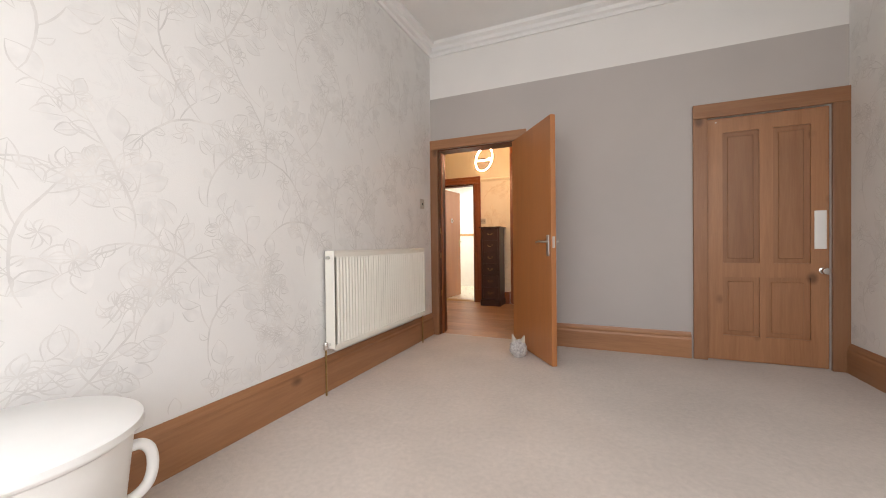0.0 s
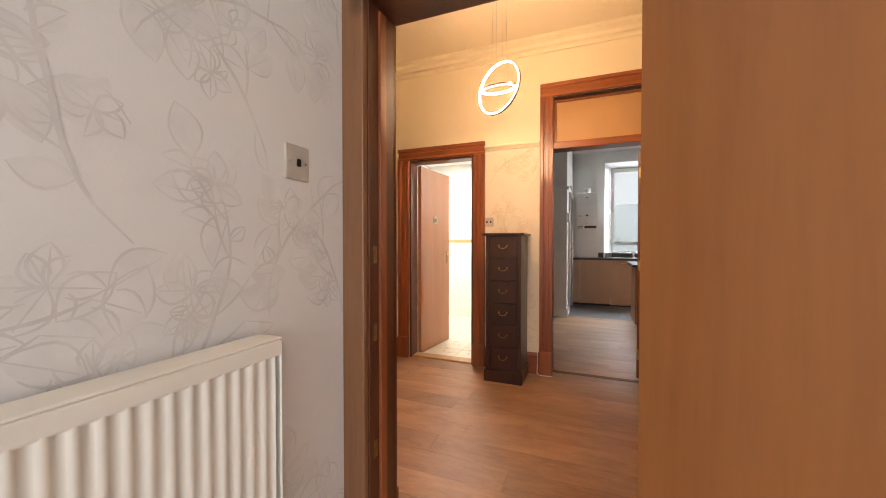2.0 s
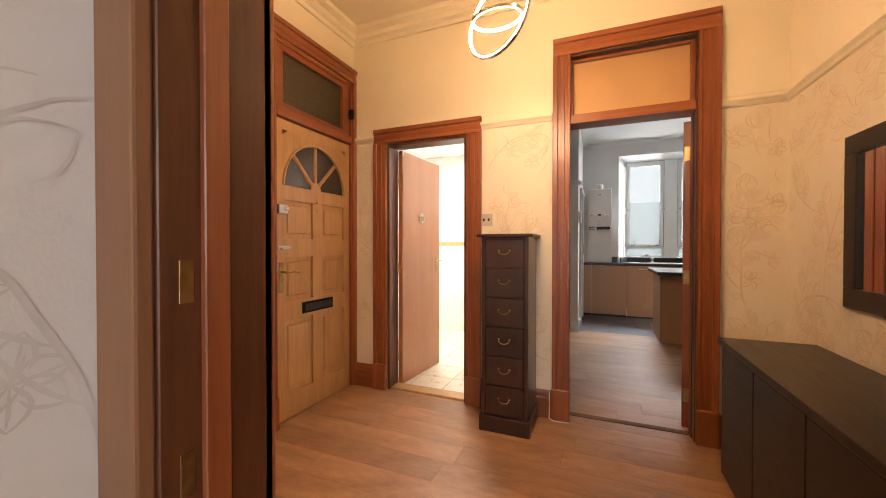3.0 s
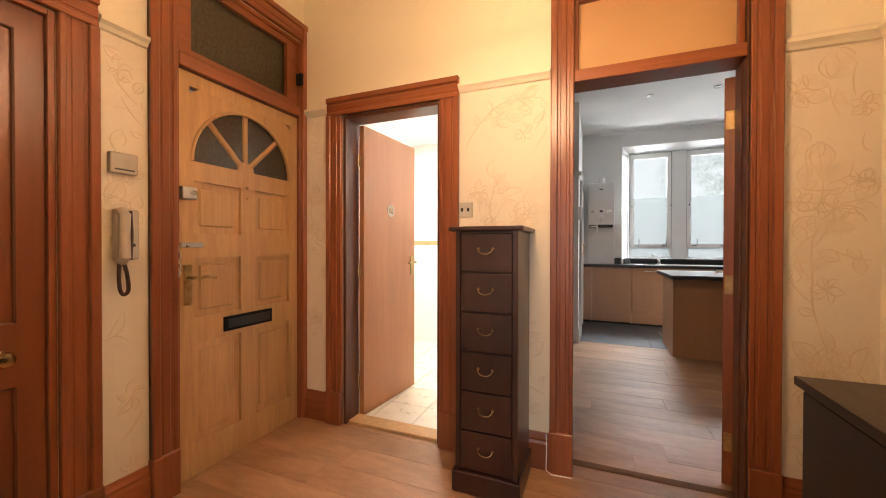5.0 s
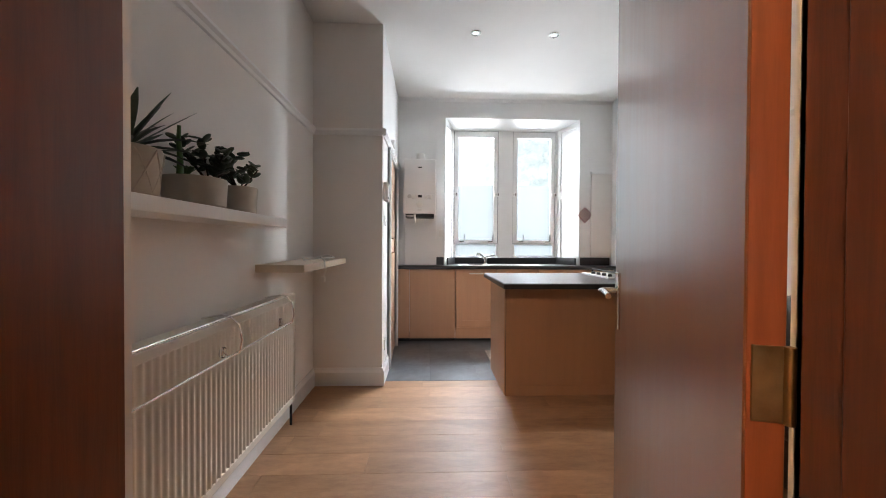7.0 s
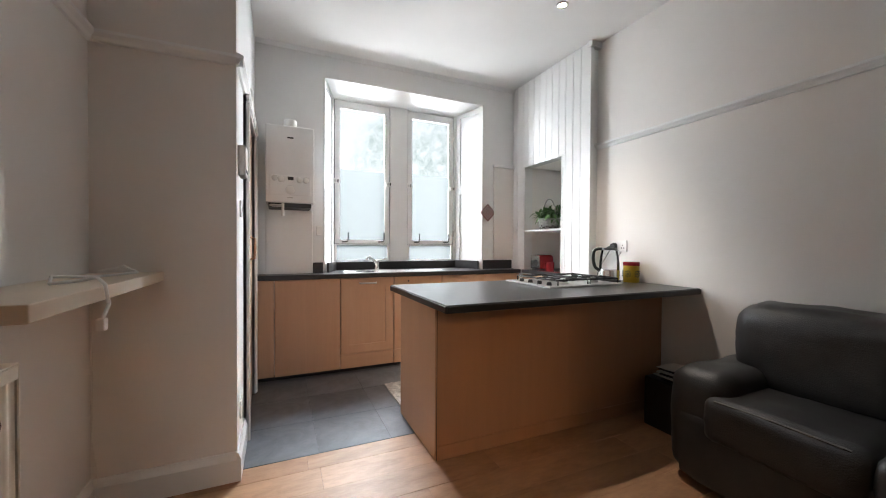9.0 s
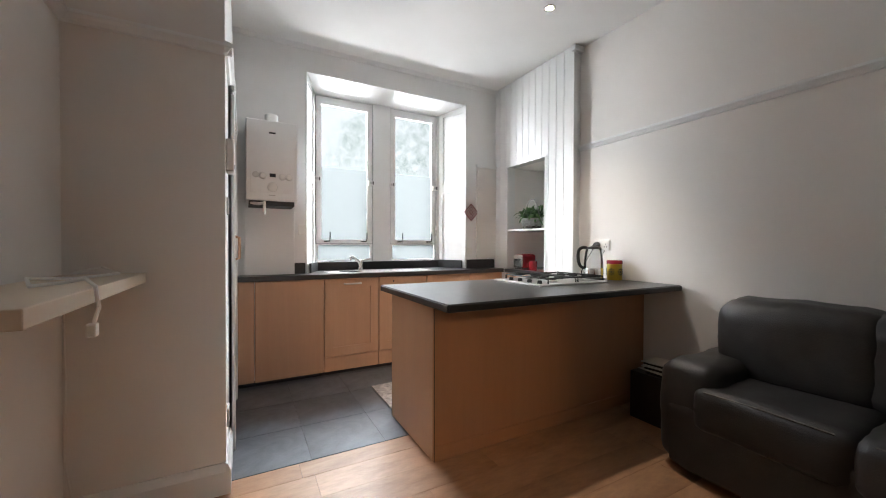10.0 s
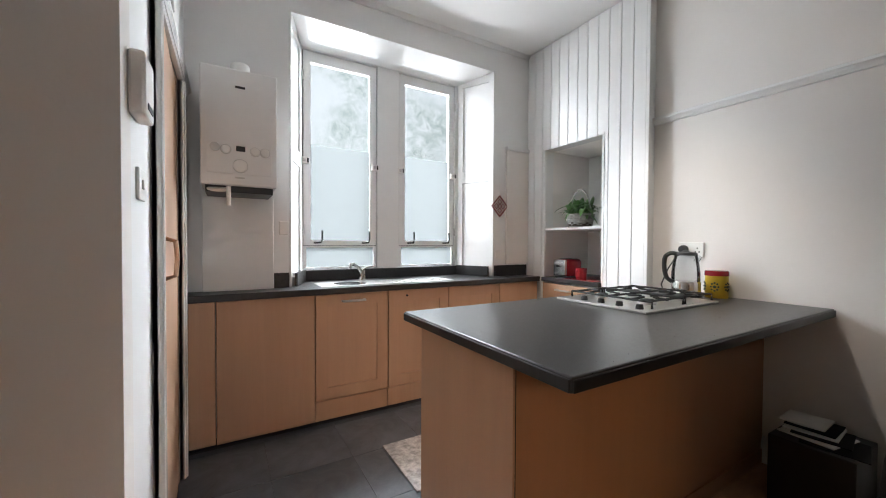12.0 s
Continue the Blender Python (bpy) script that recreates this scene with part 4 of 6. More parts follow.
splay(0.18, 0.3, 0.87, 2.665, "shutter_case")
splay(1.85, 1.69, 0.87, 2.665, "shutter_case")
bm = bmesh.new()
q = [bm.verts.new(p) for p in ((0.15, KY1 + 0.001, 2.66), (1.9, KY1 + 0.001, 2.66), (1.9, WY, 2.615), (0.15, WY, 2.615))]
q2 = [bm.verts.new(p) for p in ((0.15, KY1 + 0.001, 2.7), (1.9, KY1 + 0.001, 2.7), (1.9, WY, 2.7), (0.15, WY, 2.7))]
bm.faces.new(q)
bm.faces.new(q2[::-1])
for i in range(4):
    bm.faces.new((q[i], q[(i + 1) % 4], q2[(i + 1) % 4], q2[i]))
part("soffit", bm, "gloss_white", window_1, "sloping white soffit")
part("window_frame", slab("y", WY, WY + 0.09, 0.16, 1.87, 0.86, 2.7, [(0.318, 0.9, 0.97, 2.61), (1.09, 1.65, 0.97, 2.61)]), "gloss_white", window_1, "white painted frame and centre mullion")
for x0, x1 in ((0.318, 0.9), (1.09, 1.65)):
    sash = part("casement", slab("y", WY + 0.012, WY + 0.055, x0 + 0.008, x1 - 0.008, 1.152, 2.602, [(x0 + 0.06, x1 - 0.06, 1.19, 2.525)]), "gloss_white", window_1, "white painted casement")
    part("seal", slab("y", WY + 0.03, WY + 0.05, x0 + 0.001, x1 - 0.001, 0.972, 2.609, [(x0 + 0.012, x1 - 0.012, 0.98, 1.145), (x0 + 0.012, x1 - 0.012, 1.156, 2.598)]), "grout", window_1, "dark weather seal round the sash")
    part("pane", box(x0 + 0.055, x1 - 0.055, WY + 0.03, WY + 0.035, 1.912, 2.53), "glass", sash, "clear upper glass")
    part("frosted_pane", box(x0 + 0.055, x1 - 0.055, WY + 0.03, WY + 0.035, 1.185, 1.912), "frost", sash, "frosted lower glass")
    low = part("hopper", slab("y", WY + 0.012, WY + 0.055, x0 + 0.004, x1 - 0.004, 0.974, 1.148, [(x0 + 0.028, x1 - 0.028, 0.985, 1.136)]), "gloss_white", window_1, "low white hopper sash")
    part("frosted_pane", box(x0 + 0.02, x1 - 0.02, WY + 0.03, WY + 0.035, 0.98, 1.14), "frost", low, "frosted glass strip")
    for hx in (x0 + 0.02, x1 - 0.02):
        for hz in (1.76,):
            fs = part("sash_fastener", box(hx - 0.03, hx + 0.03, WY - 0.012, WY + 0.014, hz, hz + 0.05, 0.004, 2), "white_plastic", sash, "small white sash fastener")
            part("latch", box(hx - 0.022, hx + 0.004, WY - 0.022, WY - 0.012, hz + 0.014, hz + 0.036, 0.004, 2), "steel", fs, "grey metal latch")
            part("latch_slot", box(hx + 0.01, hx + 0.022, WY - 0.0135, WY - 0.0115, hz + 0.008, hz + 0.042), "iron", fs)
    for hx in (x0 + 0.11, x1 - 0.1):
        part("stay", tube([(hx - 0.03, WY + 0.0, 1.172), (hx + 0.02, WY - 0.02, 1.175), (hx + 0.028, WY - 0.02, 1.2), (hx + 0.03, WY - 0.012, 1.265)], 0.007, 8), "iron", sash, "black iron casement stay", True)
    for hz in (1.24, 2.38):
        part("hinge", cyl(0.009, 0.009, 0.07, (x0 + 0.006 if x0 < 0.5 else x1 - 0.006, WY + 0.004, hz), seg=10), "steel", sash)

for _p in window_1.children_recursive:
    if "pane" in _p.name:
        _p.visible_shadow = False

# glowing panel as overcast sky beyond the glass; glare-paled foliage painted into its emission
_bm, _bt, _bb = nodes_of("bright_overcast_distance")
_v = coords(_bt)
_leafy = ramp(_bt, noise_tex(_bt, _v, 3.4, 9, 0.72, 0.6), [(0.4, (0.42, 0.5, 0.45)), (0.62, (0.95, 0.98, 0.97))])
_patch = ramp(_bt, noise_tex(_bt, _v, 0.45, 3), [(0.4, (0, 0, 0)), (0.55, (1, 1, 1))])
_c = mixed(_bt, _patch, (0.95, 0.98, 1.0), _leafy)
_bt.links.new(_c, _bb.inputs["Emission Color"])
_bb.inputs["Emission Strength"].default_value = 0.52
_bb.inputs["Base Color"].default_value = (0.05, 0.05, 0.05, 1)
M["distance"] = _bm
setting("backdrop", box(-12, 14, 17.0, 17.1, -3, 12), "distance", "glowing overcast backdrop with washed-out foliage painted in beyond the kitchen window", "sky")
setting("ground", box(-60, 60, 10.31, 17.0, -1.1, -1.0), "soil", "back garden ground outside the window", "ground")


# ---- kitchen units along the window wall ----
WT0, WT1 = 0.845, 0.885
FY = 9.67
worktop = thing("kitchen_worktop", (1.0, 9.8, WT0), "black laminate worktop running into the window recess", "worktop")
bm = box(PX + 0.004, 2.215, 9.64, KY1 - 0.001, WT0, WT1, 0.004, 2)
box(0.19, 1.84, KY1 - 0.001, 9.995, WT0, WT1, 0.0, 1, bm)
part("top", bm, "worktop", worktop)
part("upstand", box(0.09, 0.178, KY1 - 0.02, KY1 - 0.001, WT1, 0.98, 0.002, 1), "worktop", worktop)
part("upstand", box(1.852, 2.215, KY1 - 0.02, KY1 - 0.001, WT1, 0.98, 0.002, 1), "worktop", worktop)
part("upstand", box(0.31, 1.68, 10.14, 10.158, WT1, 0.965, 0.002, 1), "worktop", worktop)
part("recess_top", box(0.25, 1.77, 9.996, 10.139, WT0, WT1), "worktop", worktop)
for xa, xb in ((0.2, 0.305), (1.826, 1.69)):
    s = 1 if xb > xa else -1
    bm = bmesh.new()
    pts = [(xa + s * 0.016, 9.85), (xb + s * 0.016, 10.138), (xb + s * 0.034, 10.138), (xa + s * 0.034, 9.85)]
    lo = [bm.verts.new((*p, WT1)) for p in pts]
    hi = [bm.verts.new((*p, 0.972)) for p in pts]
    for i in range(4):
        bm.faces.new((lo[i], lo[(i + 1) % 4], hi[(i + 1) % 4], hi[i]))
    bm.faces.new(lo)
    bm.faces.new(hi[::-1])
    part("upstand", bm, "worktop", worktop)


def shaker_door(unit, axis, u0, u1, z0, z1, face, out, mt="beech"):
    """A framed cupboard door with a sunk panel and, on request, its handle."""
    w = 0.075
    lo, hi = sorted((face, face + out * 0.019))
    d = part("door", slab(axis, lo, hi, u0, u1, z0, z1, [(u0 + w, u1 - w, z0 + w, z1 - w)]), mt, unit, "framed beech-look door")
    lo2, hi2 = sorted((face, face + out * 0.01))
    part("door_panel", slab(axis, lo2, hi2, u0 + w - 0.002, u1 - w + 0.002, z0 + w - 0.002, z1 - w + 0.002), mt, d)
    return d


def bar_handle(parent, p0, p1, out, metal="steel"):
    a, c, o = Vector(p0), Vector(p1), Vector(out)
    part("handle", tube([a, a + o * 0.024, a.lerp(c, 0.12) + o * 0.03, a.lerp(c, 0.88) + o * 0.03, c + o * 0.024, c], 0.008, 8), metal, parent, "brushed metal bow handle", True)


unit = thing("base_unit", (-0.28, 9.8, 0), "narrow beech-look filler panel reaching the floor", "kitchen unit", "units below the kitchen window")
part("filler", box(PX + 0.006, -0.227, FY, FY + 0.02, 0.038, WT0, 0.0015, 1), "beech", unit)
# black here paints the shadow gap between fronts and floor
part("plinth", box(PX + 0.006, -0.227, FY + 0.06, FY + 0.075, 0, 0.1), "black", unit, "recessed plinth with the shadow gap painted black")
unit = thing("base_unit", (0.04, 9.8, 0), "beech-look full-height appliance front below the worktop", "kitchen unit", "units below the kitchen window")
part("front", box(-0.223, 0.307, FY - 0.002, FY + 0.02, 0.036, WT0 - 0.004, 0.0015, 1), "beech", unit)
part("carcass", box(-0.22, 0.304, FY + 0.02, KY1 - 0.01, 0.1, WT0 - 0.002), "beech", unit)
part("plinth", box(-0.22, 0.304, FY + 0.06, FY + 0.075, 0, 0.1), "black", unit, "recessed plinth with the shadow gap painted black")
for x0, x1 in ((0.313, 0.798), (0.804, 1.29), (1.296, 1.785)):
    unit = thing("base_unit", ((x0 + x1) / 2, 9.8, 0), "beech-look base unit with a framed door" + (" and metal handle" if x0 < 0.5 else ""), "kitchen unit", "units below the kitchen window")
    part("carcass", box(x0, x1, FY + 0.02, KY1 - 0.01, 0.15, WT0 - 0.002), "beech", unit)
    d = shaker_door(unit, "y", x0 + 0.002, x1 - 0.002, 0.165, WT0 - 0.006, FY + 0.02, -1)
    if x0 < 0.5:
        bar_handle(d, (x0 + 0.17, FY + 0.001, 0.795), (x1 - 0.17, FY + 0.001, 0.795), (0, -1, 0))
    elif x0 < 1.0:
        part("knob", cyl(0.008, 0.006, 0.012, (x0 + 0.14, FY + 0.001, 0.8), (0, -1, 0), 12), "black", d, "small dark door stud", True)
    part("plinth", box(x0, x1, FY + 0.012, FY + 0.03, 0.03, 0.155), "beech", unit, "beech-look plinth")
unit = thing("base_unit", (2.0, 9.8, 0), "beech-look corner panel beside the niche", "kitchen unit", "units below the kitchen window")
part("front", box(1.79, 2.212, FY, FY + 0.02, 0, WT0 - 0.004, 0.0015, 1), "beech", unit)

sink = thing("sink", (0.85, 9.9, WT1), "stainless steel inset sink with ribbed drainer", "sink")
bm = box(0.36, 1.36, 9.7, 9.97, WT1, WT1 + 0.004, 0.0015, 1)
part("rim", bm, "steel", sink)
part("bowl", lathe([(0.11, 0.0045), (0.105, 0.005), (0.1, 0.0052), (0.0, 0.0053)], 24, (0.58, 9.83, WT1)), "chrome", sink, "", True)
for k in range(9):
    part("rib", box(0.86 + 0.05 * k, 0.875 + 0.05 * k, 9.73, 9.94, WT1 + 0.003, WT1 + 0.0075, 0.001, 1), "steel", sink)
tap = thing("mixer_tap", (0.7, 9.93, WT1), "chrome mixer tap with a single lever", "tap")
part("body", cyl(0.024, 0.021, 0.085, (0.7, 9.93, WT1 + 0.004), bevel=0.004), "chrome", tap, "", True)
part("spout", tube([(0.7, 9.93, WT1 + 0.06), (0.66, 9.9, WT1 + 0.11), (0.61, 9.86, WT1 + 0.14), (0.585, 9.84, WT1 + 0.135), (0.58, 9.835, WT1 + 0.11)], 0.012, 12), "chrome", tap, "", True)
part("lever", tube([(0.7, 9.93, WT1 + 0.088), (0.72, 9.92, WT1 + 0.105), (0.79, 9.9, WT1 + 0.12)], 0.008, 10), "chrome", tap, "", True)

# ---- island with the hob ----
island = thing("island_unit", (1.4, 8.4, 0), "beech-look kitchen island standing against the side wall", "kitchen island")
# room side uses the beech copy tinted for warm bounce light
part("front_panel", box(0.576, 2.336, 8.1, 8.118, 0.0, 0.83, 0.0015, 1), "beech_warm_lit", island, "plain beech-look back panel with warm bounce light in its colour")
part("seam", box(0.5758, 0.5785, 8.0965, 8.0995, 0.0, 0.83), "black", island, "dark joint between the panels")
part("front_plinth", box(0.58, 2.334, 8.094, 8.101, 0.0, 0.075, 0.0015, 1), "beech_warm_lit", island)
part("end_panel", box(0.566, 0.5755, 8.096, 8.7, 0.008, 0.83, 0.0015, 1), "beech", island, "plain beech-look end panel")
part("carcass", box(0.576, 2.336, 8.12, 8.69, 0.1, 0.828), "beech", island)
part("plinth", box(0.62, 2.336, 8.62, 8.64, 0, 0.1), "beech", island)
itop = thing("island_worktop", (1.42, 8.3, 0.83), "black laminate breakfast-bar worktop overhanging the island", "worktop")
part("top", box(0.512, 2.338, 7.834, 8.765, 0.832, 0.872, 0.006, 3), "worktop", itop)
part("edge_strip", box(0.516, 2.338, 7.829, 7.835, 0.834, 0.866, 0.002, 1), "black", itop, "black laminate edge strip")
part("end_strip", box(0.507, 0.513, 7.838, 8.76, 0.834, 0.866, 0.002, 1), "black", itop, "black laminate edge strip")

hob = thing("gas_hob", (1.72, 8.45, 0.872), "stainless steel gas hob with black pan supports", "hob")
part("plate", box(1.4, 2.04, 8.19, 8.7, 0.872, 0.884, 0.004, 2), "steel", hob, "stainless steel plate")
for bx, by, r in ((1.62, 8.32, 0.045), (1.9, 8.32, 0.036), (1.62, 8.57, 0.036), (1.9, 8.57, 0.05)):
    bn = part("burner", cyl(r, r * 0.92, 0.014, (bx, by, 0.884), seg=20, bevel=0.003), "steel", hob, "", True)
    part("burner_cap", cyl(r * 0.75, r * 0.7, 0.008, (bx, by, 0.898), seg=20, bevel=0.002), "iron", bn, "black burner cap", True)
for gx in (1.62, 1.9):
    bm = bmesh.new()
    tube([(gx - 0.13, 8.22, 0.884), (gx - 0.13, 8.22, 0.915), (gx - 0.13, 8.67, 0.915), (gx - 0.13, 8.67, 0.884)], 0.006, 6, bm=bm)
    tube([(gx + 0.13, 8.22, 0.884), (gx + 0.13, 8.22, 0.915), (gx + 0.13, 8.67, 0.915), (gx + 0.13, 8.67, 0.884)], 0.006, 6, bm=bm)
    for y in (8.24, 8.445, 8.65):
        tube([(gx - 0.13, y, 0.915), (gx + 0.13, y, 0.915)], 0.006, 6, bm=bm)
    for y in (8.32, 8.57):
        for s in (-1, 1):
            tube([(gx + s * 0.13, y, 0.915), (gx + s * 0.03, y, 0.92)], 0.006, 6, bm=bm)
            tube([(gx, y + s * 0.1, 0.915), (gx, y + s * 0.03, 0.92)], 0.006, 6, bm=bm)
    part("pan_support", bm, "iron", hob, "black cast-iron pan support", True)
for k in range(4):
    part("control_knob", cyl(0.018, 0.014, 0.022, (1.443, 8.25 + 0.1 * k, 0.884), seg=18, bevel=0.003), "black", hob, "black control knob", True)

# ---- boarded chimney breast with its niche ----
AX = 2.235
setting("wall_boarding_core", slab("x", AX + 0.014, KX1, 8.715, KY1, 0, KZ, [(9.04, 9.615, 0.85, 1.985)]), "gloss_white", "white boarded projection beside the window", "wall")
setting("niche_lining", slab("x", KX1 + 0.47, KX1 + 0.5, 9.04, 9.615, 0.85, 1.985), "kit_white", "white painted back of the niche", "wall")
boards = tagged(new("wall_boarding"), "white gloss tongue-and-groove boarding round the niche", "wall panelling", kind="structure")
OFF[boards.name] = Vector((0, 0, 0))
nb = 12
for k in range(nb):
    y0 = 8.715 + (KY1 - 8.715) * k / nb
    y1 = 8.715 + (KY1 - 8.715) * (k + 1) / nb - 0.003
    spans = [(0.0, KZ)]
    if y1 > 9.045 and y0 < 9.61:
        spans = [(1.985, KZ)]
        if y0 < 9.04 or y1 > 9.615:
            spans.append((0.0, 1.985))
    for za, zb in spans:
        ya, yb = y0, y1
        if zb == 1.985:
            ya, yb = (y0, min(y1, 9.04)) if y0 < 9.04 else (max(y0, 9.615), y1)
        if zb - za > 0.01:
            part("board", box(AX, AX + 0.014, ya, yb, za, zb, 0.003, 1), "gloss_white", boards)
part("corner_strip", box(AX - 0.004, AX + 0.03, 8.69, 8.715, 0, KZ - 0.05, 0.003, 1), "gloss_white", boards)
part("cap", box(AX - 0.012, KX1, 8.67, 8.72, KZ - 0.05, KZ - 0.002, 0.006, 2), "gloss_white", boards)
part("niche_trim", box(AX - 0.006, AX + 0.004, 9.022, 9.04, 0.88, 2.0, 0.002, 1), "gloss_white", boards)
setting("niche_shelf", box(AX + 0.012, KX1 + 0.47, 9.041, 9.614, 1.29, 1.31, 0.003, 1), "gloss_white", "white shelf in the niche", "shelf")
nw = thing("niche_worktop", (2.4, 9.3, 0.845), "short black worktop in the niche", "worktop")
part("top", box(2.2, KX1 + 0.468, 9.042, 9.613, 0.85, 0.885, 0.004, 2), "worktop", nw)
part("mat", box(2.25, KX1 + 0.3, 9.1, 9.4, 0.885, 0.888), "red", nw, "red mat")
unit = thing("drawer_unit", (2.22, 9.3, 0), "beech-look drawer front below the niche", "kitchen unit")
dr = part("drawer", box(2.208, 2.226, 9.04, 9.6, 0.7, 0.838, 0.0015, 1), "beech", unit)
bar_handle(dr, (2.21, 9.44, 0.79), (2.21, 9.3, 0.79), (-1, 0, 0))
part("front", box(2.208, 2.226, 9.04, 9.6, 0.12, 0.695, 0.0015, 1), "beech", unit)

# short boxed panel with its rail on the window wall
setting("trim", box(1.98, 2.232, KY1 - 0.02, KY1, 0.99, 2.0), "kit_wall", "boxed panel beside the window", "wall panel")
setting("trim", box(1.972, 2.233, KY1 - 0.034, KY1, 2.0, 2.03, 0.004, 2), "kit_white", "white capping rail", "wall panel")
setting("cornice", sweep([(0, 0), (0.03, 0), (0.008, -0.03), (0, -0.03)], ((AX, KY1, KZ), (PX, KY1, KZ))), "kit_white", "small white cove along the ceiling", "cornice")


# ---- bathroom glimpse, hall lamp ----
setting("wall_tile_border", box(TX0, TX1, TY1 - 0.008, TY1 - 0.0005, 1.17, 1.22), "oak", "narrow patterned tile border in the bathroom", "tile border")

ring_lamp = thing("pendant_lamp", (-0.53, 4.52, 1.98), "pair of glowing interlocked ring lights hung on thin wires", "pendant lamp")


def band(center, r, m3, width=0.011, n=56):
    """A flat hoop: (metal shell, glowing inner strip)."""
    shell, strip = bmesh.new(), bmesh.new()
    c = Vector(center)
    for own, ro, ri, w in ((shell, r, r - 0.008, width), (strip, r - 0.0082, r - 0.0125, width * 0.85)):
        rows = []
        for k in range(n):
            a = 2 * math.pi * k / n
            e = Vector((math.cos(a), math.sin(a), 0))
            rows.append([own.verts.new(c + m3 @ (e * q + Vector((0, 0, h)))) for q, h in ((ro, -w / 2), (ro, w / 2), (ri, w / 2), (ri, -w / 2))])
        for k in range(n):
            A, B = rows[k], rows[(k + 1) % n]
            for i in range(4):
                own.faces.new((A[i], A[(i + 1) % 4], B[(i + 1) % 4], B[i]))
    return shell, strip


big = Euler((radians(90), 0, radians(-28))).to_matrix()
big = Euler((0, radians(14), 0)).to_matrix() @ big
small = Euler((radians(8), radians(-4), 0)).to_matrix()
for c, r, m3 in (((-0.53, 4.52, 2.145), 0.172, big), ((-0.53, 4.52, 2.14), 0.113, small)):
    sh, st = band(c, r, m3)
    hoop = part("hoop", sh, "chrome", ring_lamp, "thin chrome hoop", True)
    part("light_strip", st, "ring", hoop, "glowing warm white strip", True)
for dx, dy in ((-0.05, 0.02), (0.05, 0.03), (0.0, -0.06), (0.03, -0.02)):
    part("wire", tube([(-0.53 + dx, 4.52 + dy, 2.3 if abs(dx) < 0.04 else 2.27), (-0.53 + dx * 0.7, 4.52 + dy * 0.7, HZ - 0.03)], 0.0012, 5), "steel", ring_lamp, "thin steel wire")
part("canopy", cyl(0.07, 0.07, 0.03, (-0.53, 4.52, HZ - 0.03), seg=28, bevel=0.005), "chrome", ring_lamp, "round chrome ceiling plate", True)


# ---- bedroom ----
def radiator(name, x_wall, side, y0, y1, z0, z1, pitch, label, depth=0.1):
    """A panel radiator with pressed flutes, top grille and end caps, on a wall across x; side: the way it faces."""
    rad = thing(name, (x_wall + side * depth / 2, (y0 + y1) / 2, z0), label, "radiator")
    xf = x_wall + side * depth
    xb = x_wall + side * (depth - 0.045)
    n = round((y1 - y0 - 0.03) / pitch)
    bm = bmesh.new()
    prof = []
    ya = y0 + 0.015
    p = (y1 - y0 - 0.03) / n
    for k in range(n):
        for i in range(8):
            d = 0.5 + 0.62 * math.cos(2 * math.pi * i / 8)
            prof.append((ya + (k + i / 8) * p, xf - side * 0.008 * (1 - max(0.0, min(1.0, d)))))
    zs = (z0 + 0.03, z1 - 0.035)
    lo = [bm.verts.new((x, y, zs[0])) for y, x in prof]
    hi = [bm.verts.new((x, y, zs[1])) for y, x in prof]
    bl = [bm.verts.new((xb, y, zs[0])) for y, x in prof]
    bh = [bm.verts.new((xb, y, zs[1])) for y, x in prof]
    for i in range(len(prof) - 1):
        bm.faces.new((lo[i], lo[i + 1], hi[i + 1], hi[i]))
        bm.faces.new((bl[i], bh[i], bh[i + 1], bl[i + 1]))
        bm.faces.new((hi[i], hi[i + 1], bh[i + 1], bh[i]))
        bm.faces.new((lo[i], bl[i], bl[i + 1], lo[i + 1]))
    part("panel", bm, "rad", rad, "fluted pressed steel panel", True)
    lo_x, hi_x = sorted((xf - side * 0.012, xf))
    part("top_rim", box(lo_x, hi_x, y0, y1, z1 - 0.045, z1 - 0.006, 0.005, 2), "rad", rad)
    part("bottom_rim", box(lo_x, hi_x, y0, y1, z0, z0 + 0.04, 0.005, 2), "rad", rad)
    a, c = sorted((x_wall + side * 0.025, xf))
    for e0, e1 in ((y0 - 0.004, y0 + 0.004), (y1 - 0.004, y1 + 0.004)):
        part("end_cap", box(a, c, e0, e1, z0 + 0.01, z1, 0.003, 1), "rad", rad)
    part("grille", box(a, c, y0, y1, z1 - 0.006, z1, 0.002, 1), "rad", rad, "flat top grille")
    for yy in (y0 + 0.12, y1 - 0.12):
        lo_b, hi_b = sorted((x_wall + side * 0.001, x_wall + side * 0.06))
        part("bracket", box(lo_b, hi_b, yy - 0.015, yy + 0.015, z0 + 0.1, z1 - 0.1), "rad", rad)
    return rad


ra = radiator("radiator", BX0 + T, 1, 1.545, 2.885, 0.285, 0.945, 0.0335, "cream fluted panel radiator below the floral wallpaper")
for yy in (1.5, 2.91):
    part("valve", cyl(0.018, 0.016, 0.05, (-0.697, yy, 0.3), seg=16, bevel=0.004), "chrome", ra, "chrome valve", True)
    part("pipe", tube([(-0.697, yy, 0.33), (-0.697, yy, 0.0)], 0.0065, 10), "brass", ra, "thin tarnished pipe", True)
    part("tail", tube([(-0.697, yy, 0.325), (-0.697, yy + (0.05 if yy < 2 else -0.05), 0.325)], 0.01, 10), "chrome", ra, "", True)
part("bleed_valve", cyl(0.012, 0.01, 0.03, (-0.697, 1.545, 0.9), (0, -1, 0), 12), "steel", ra, "", True)

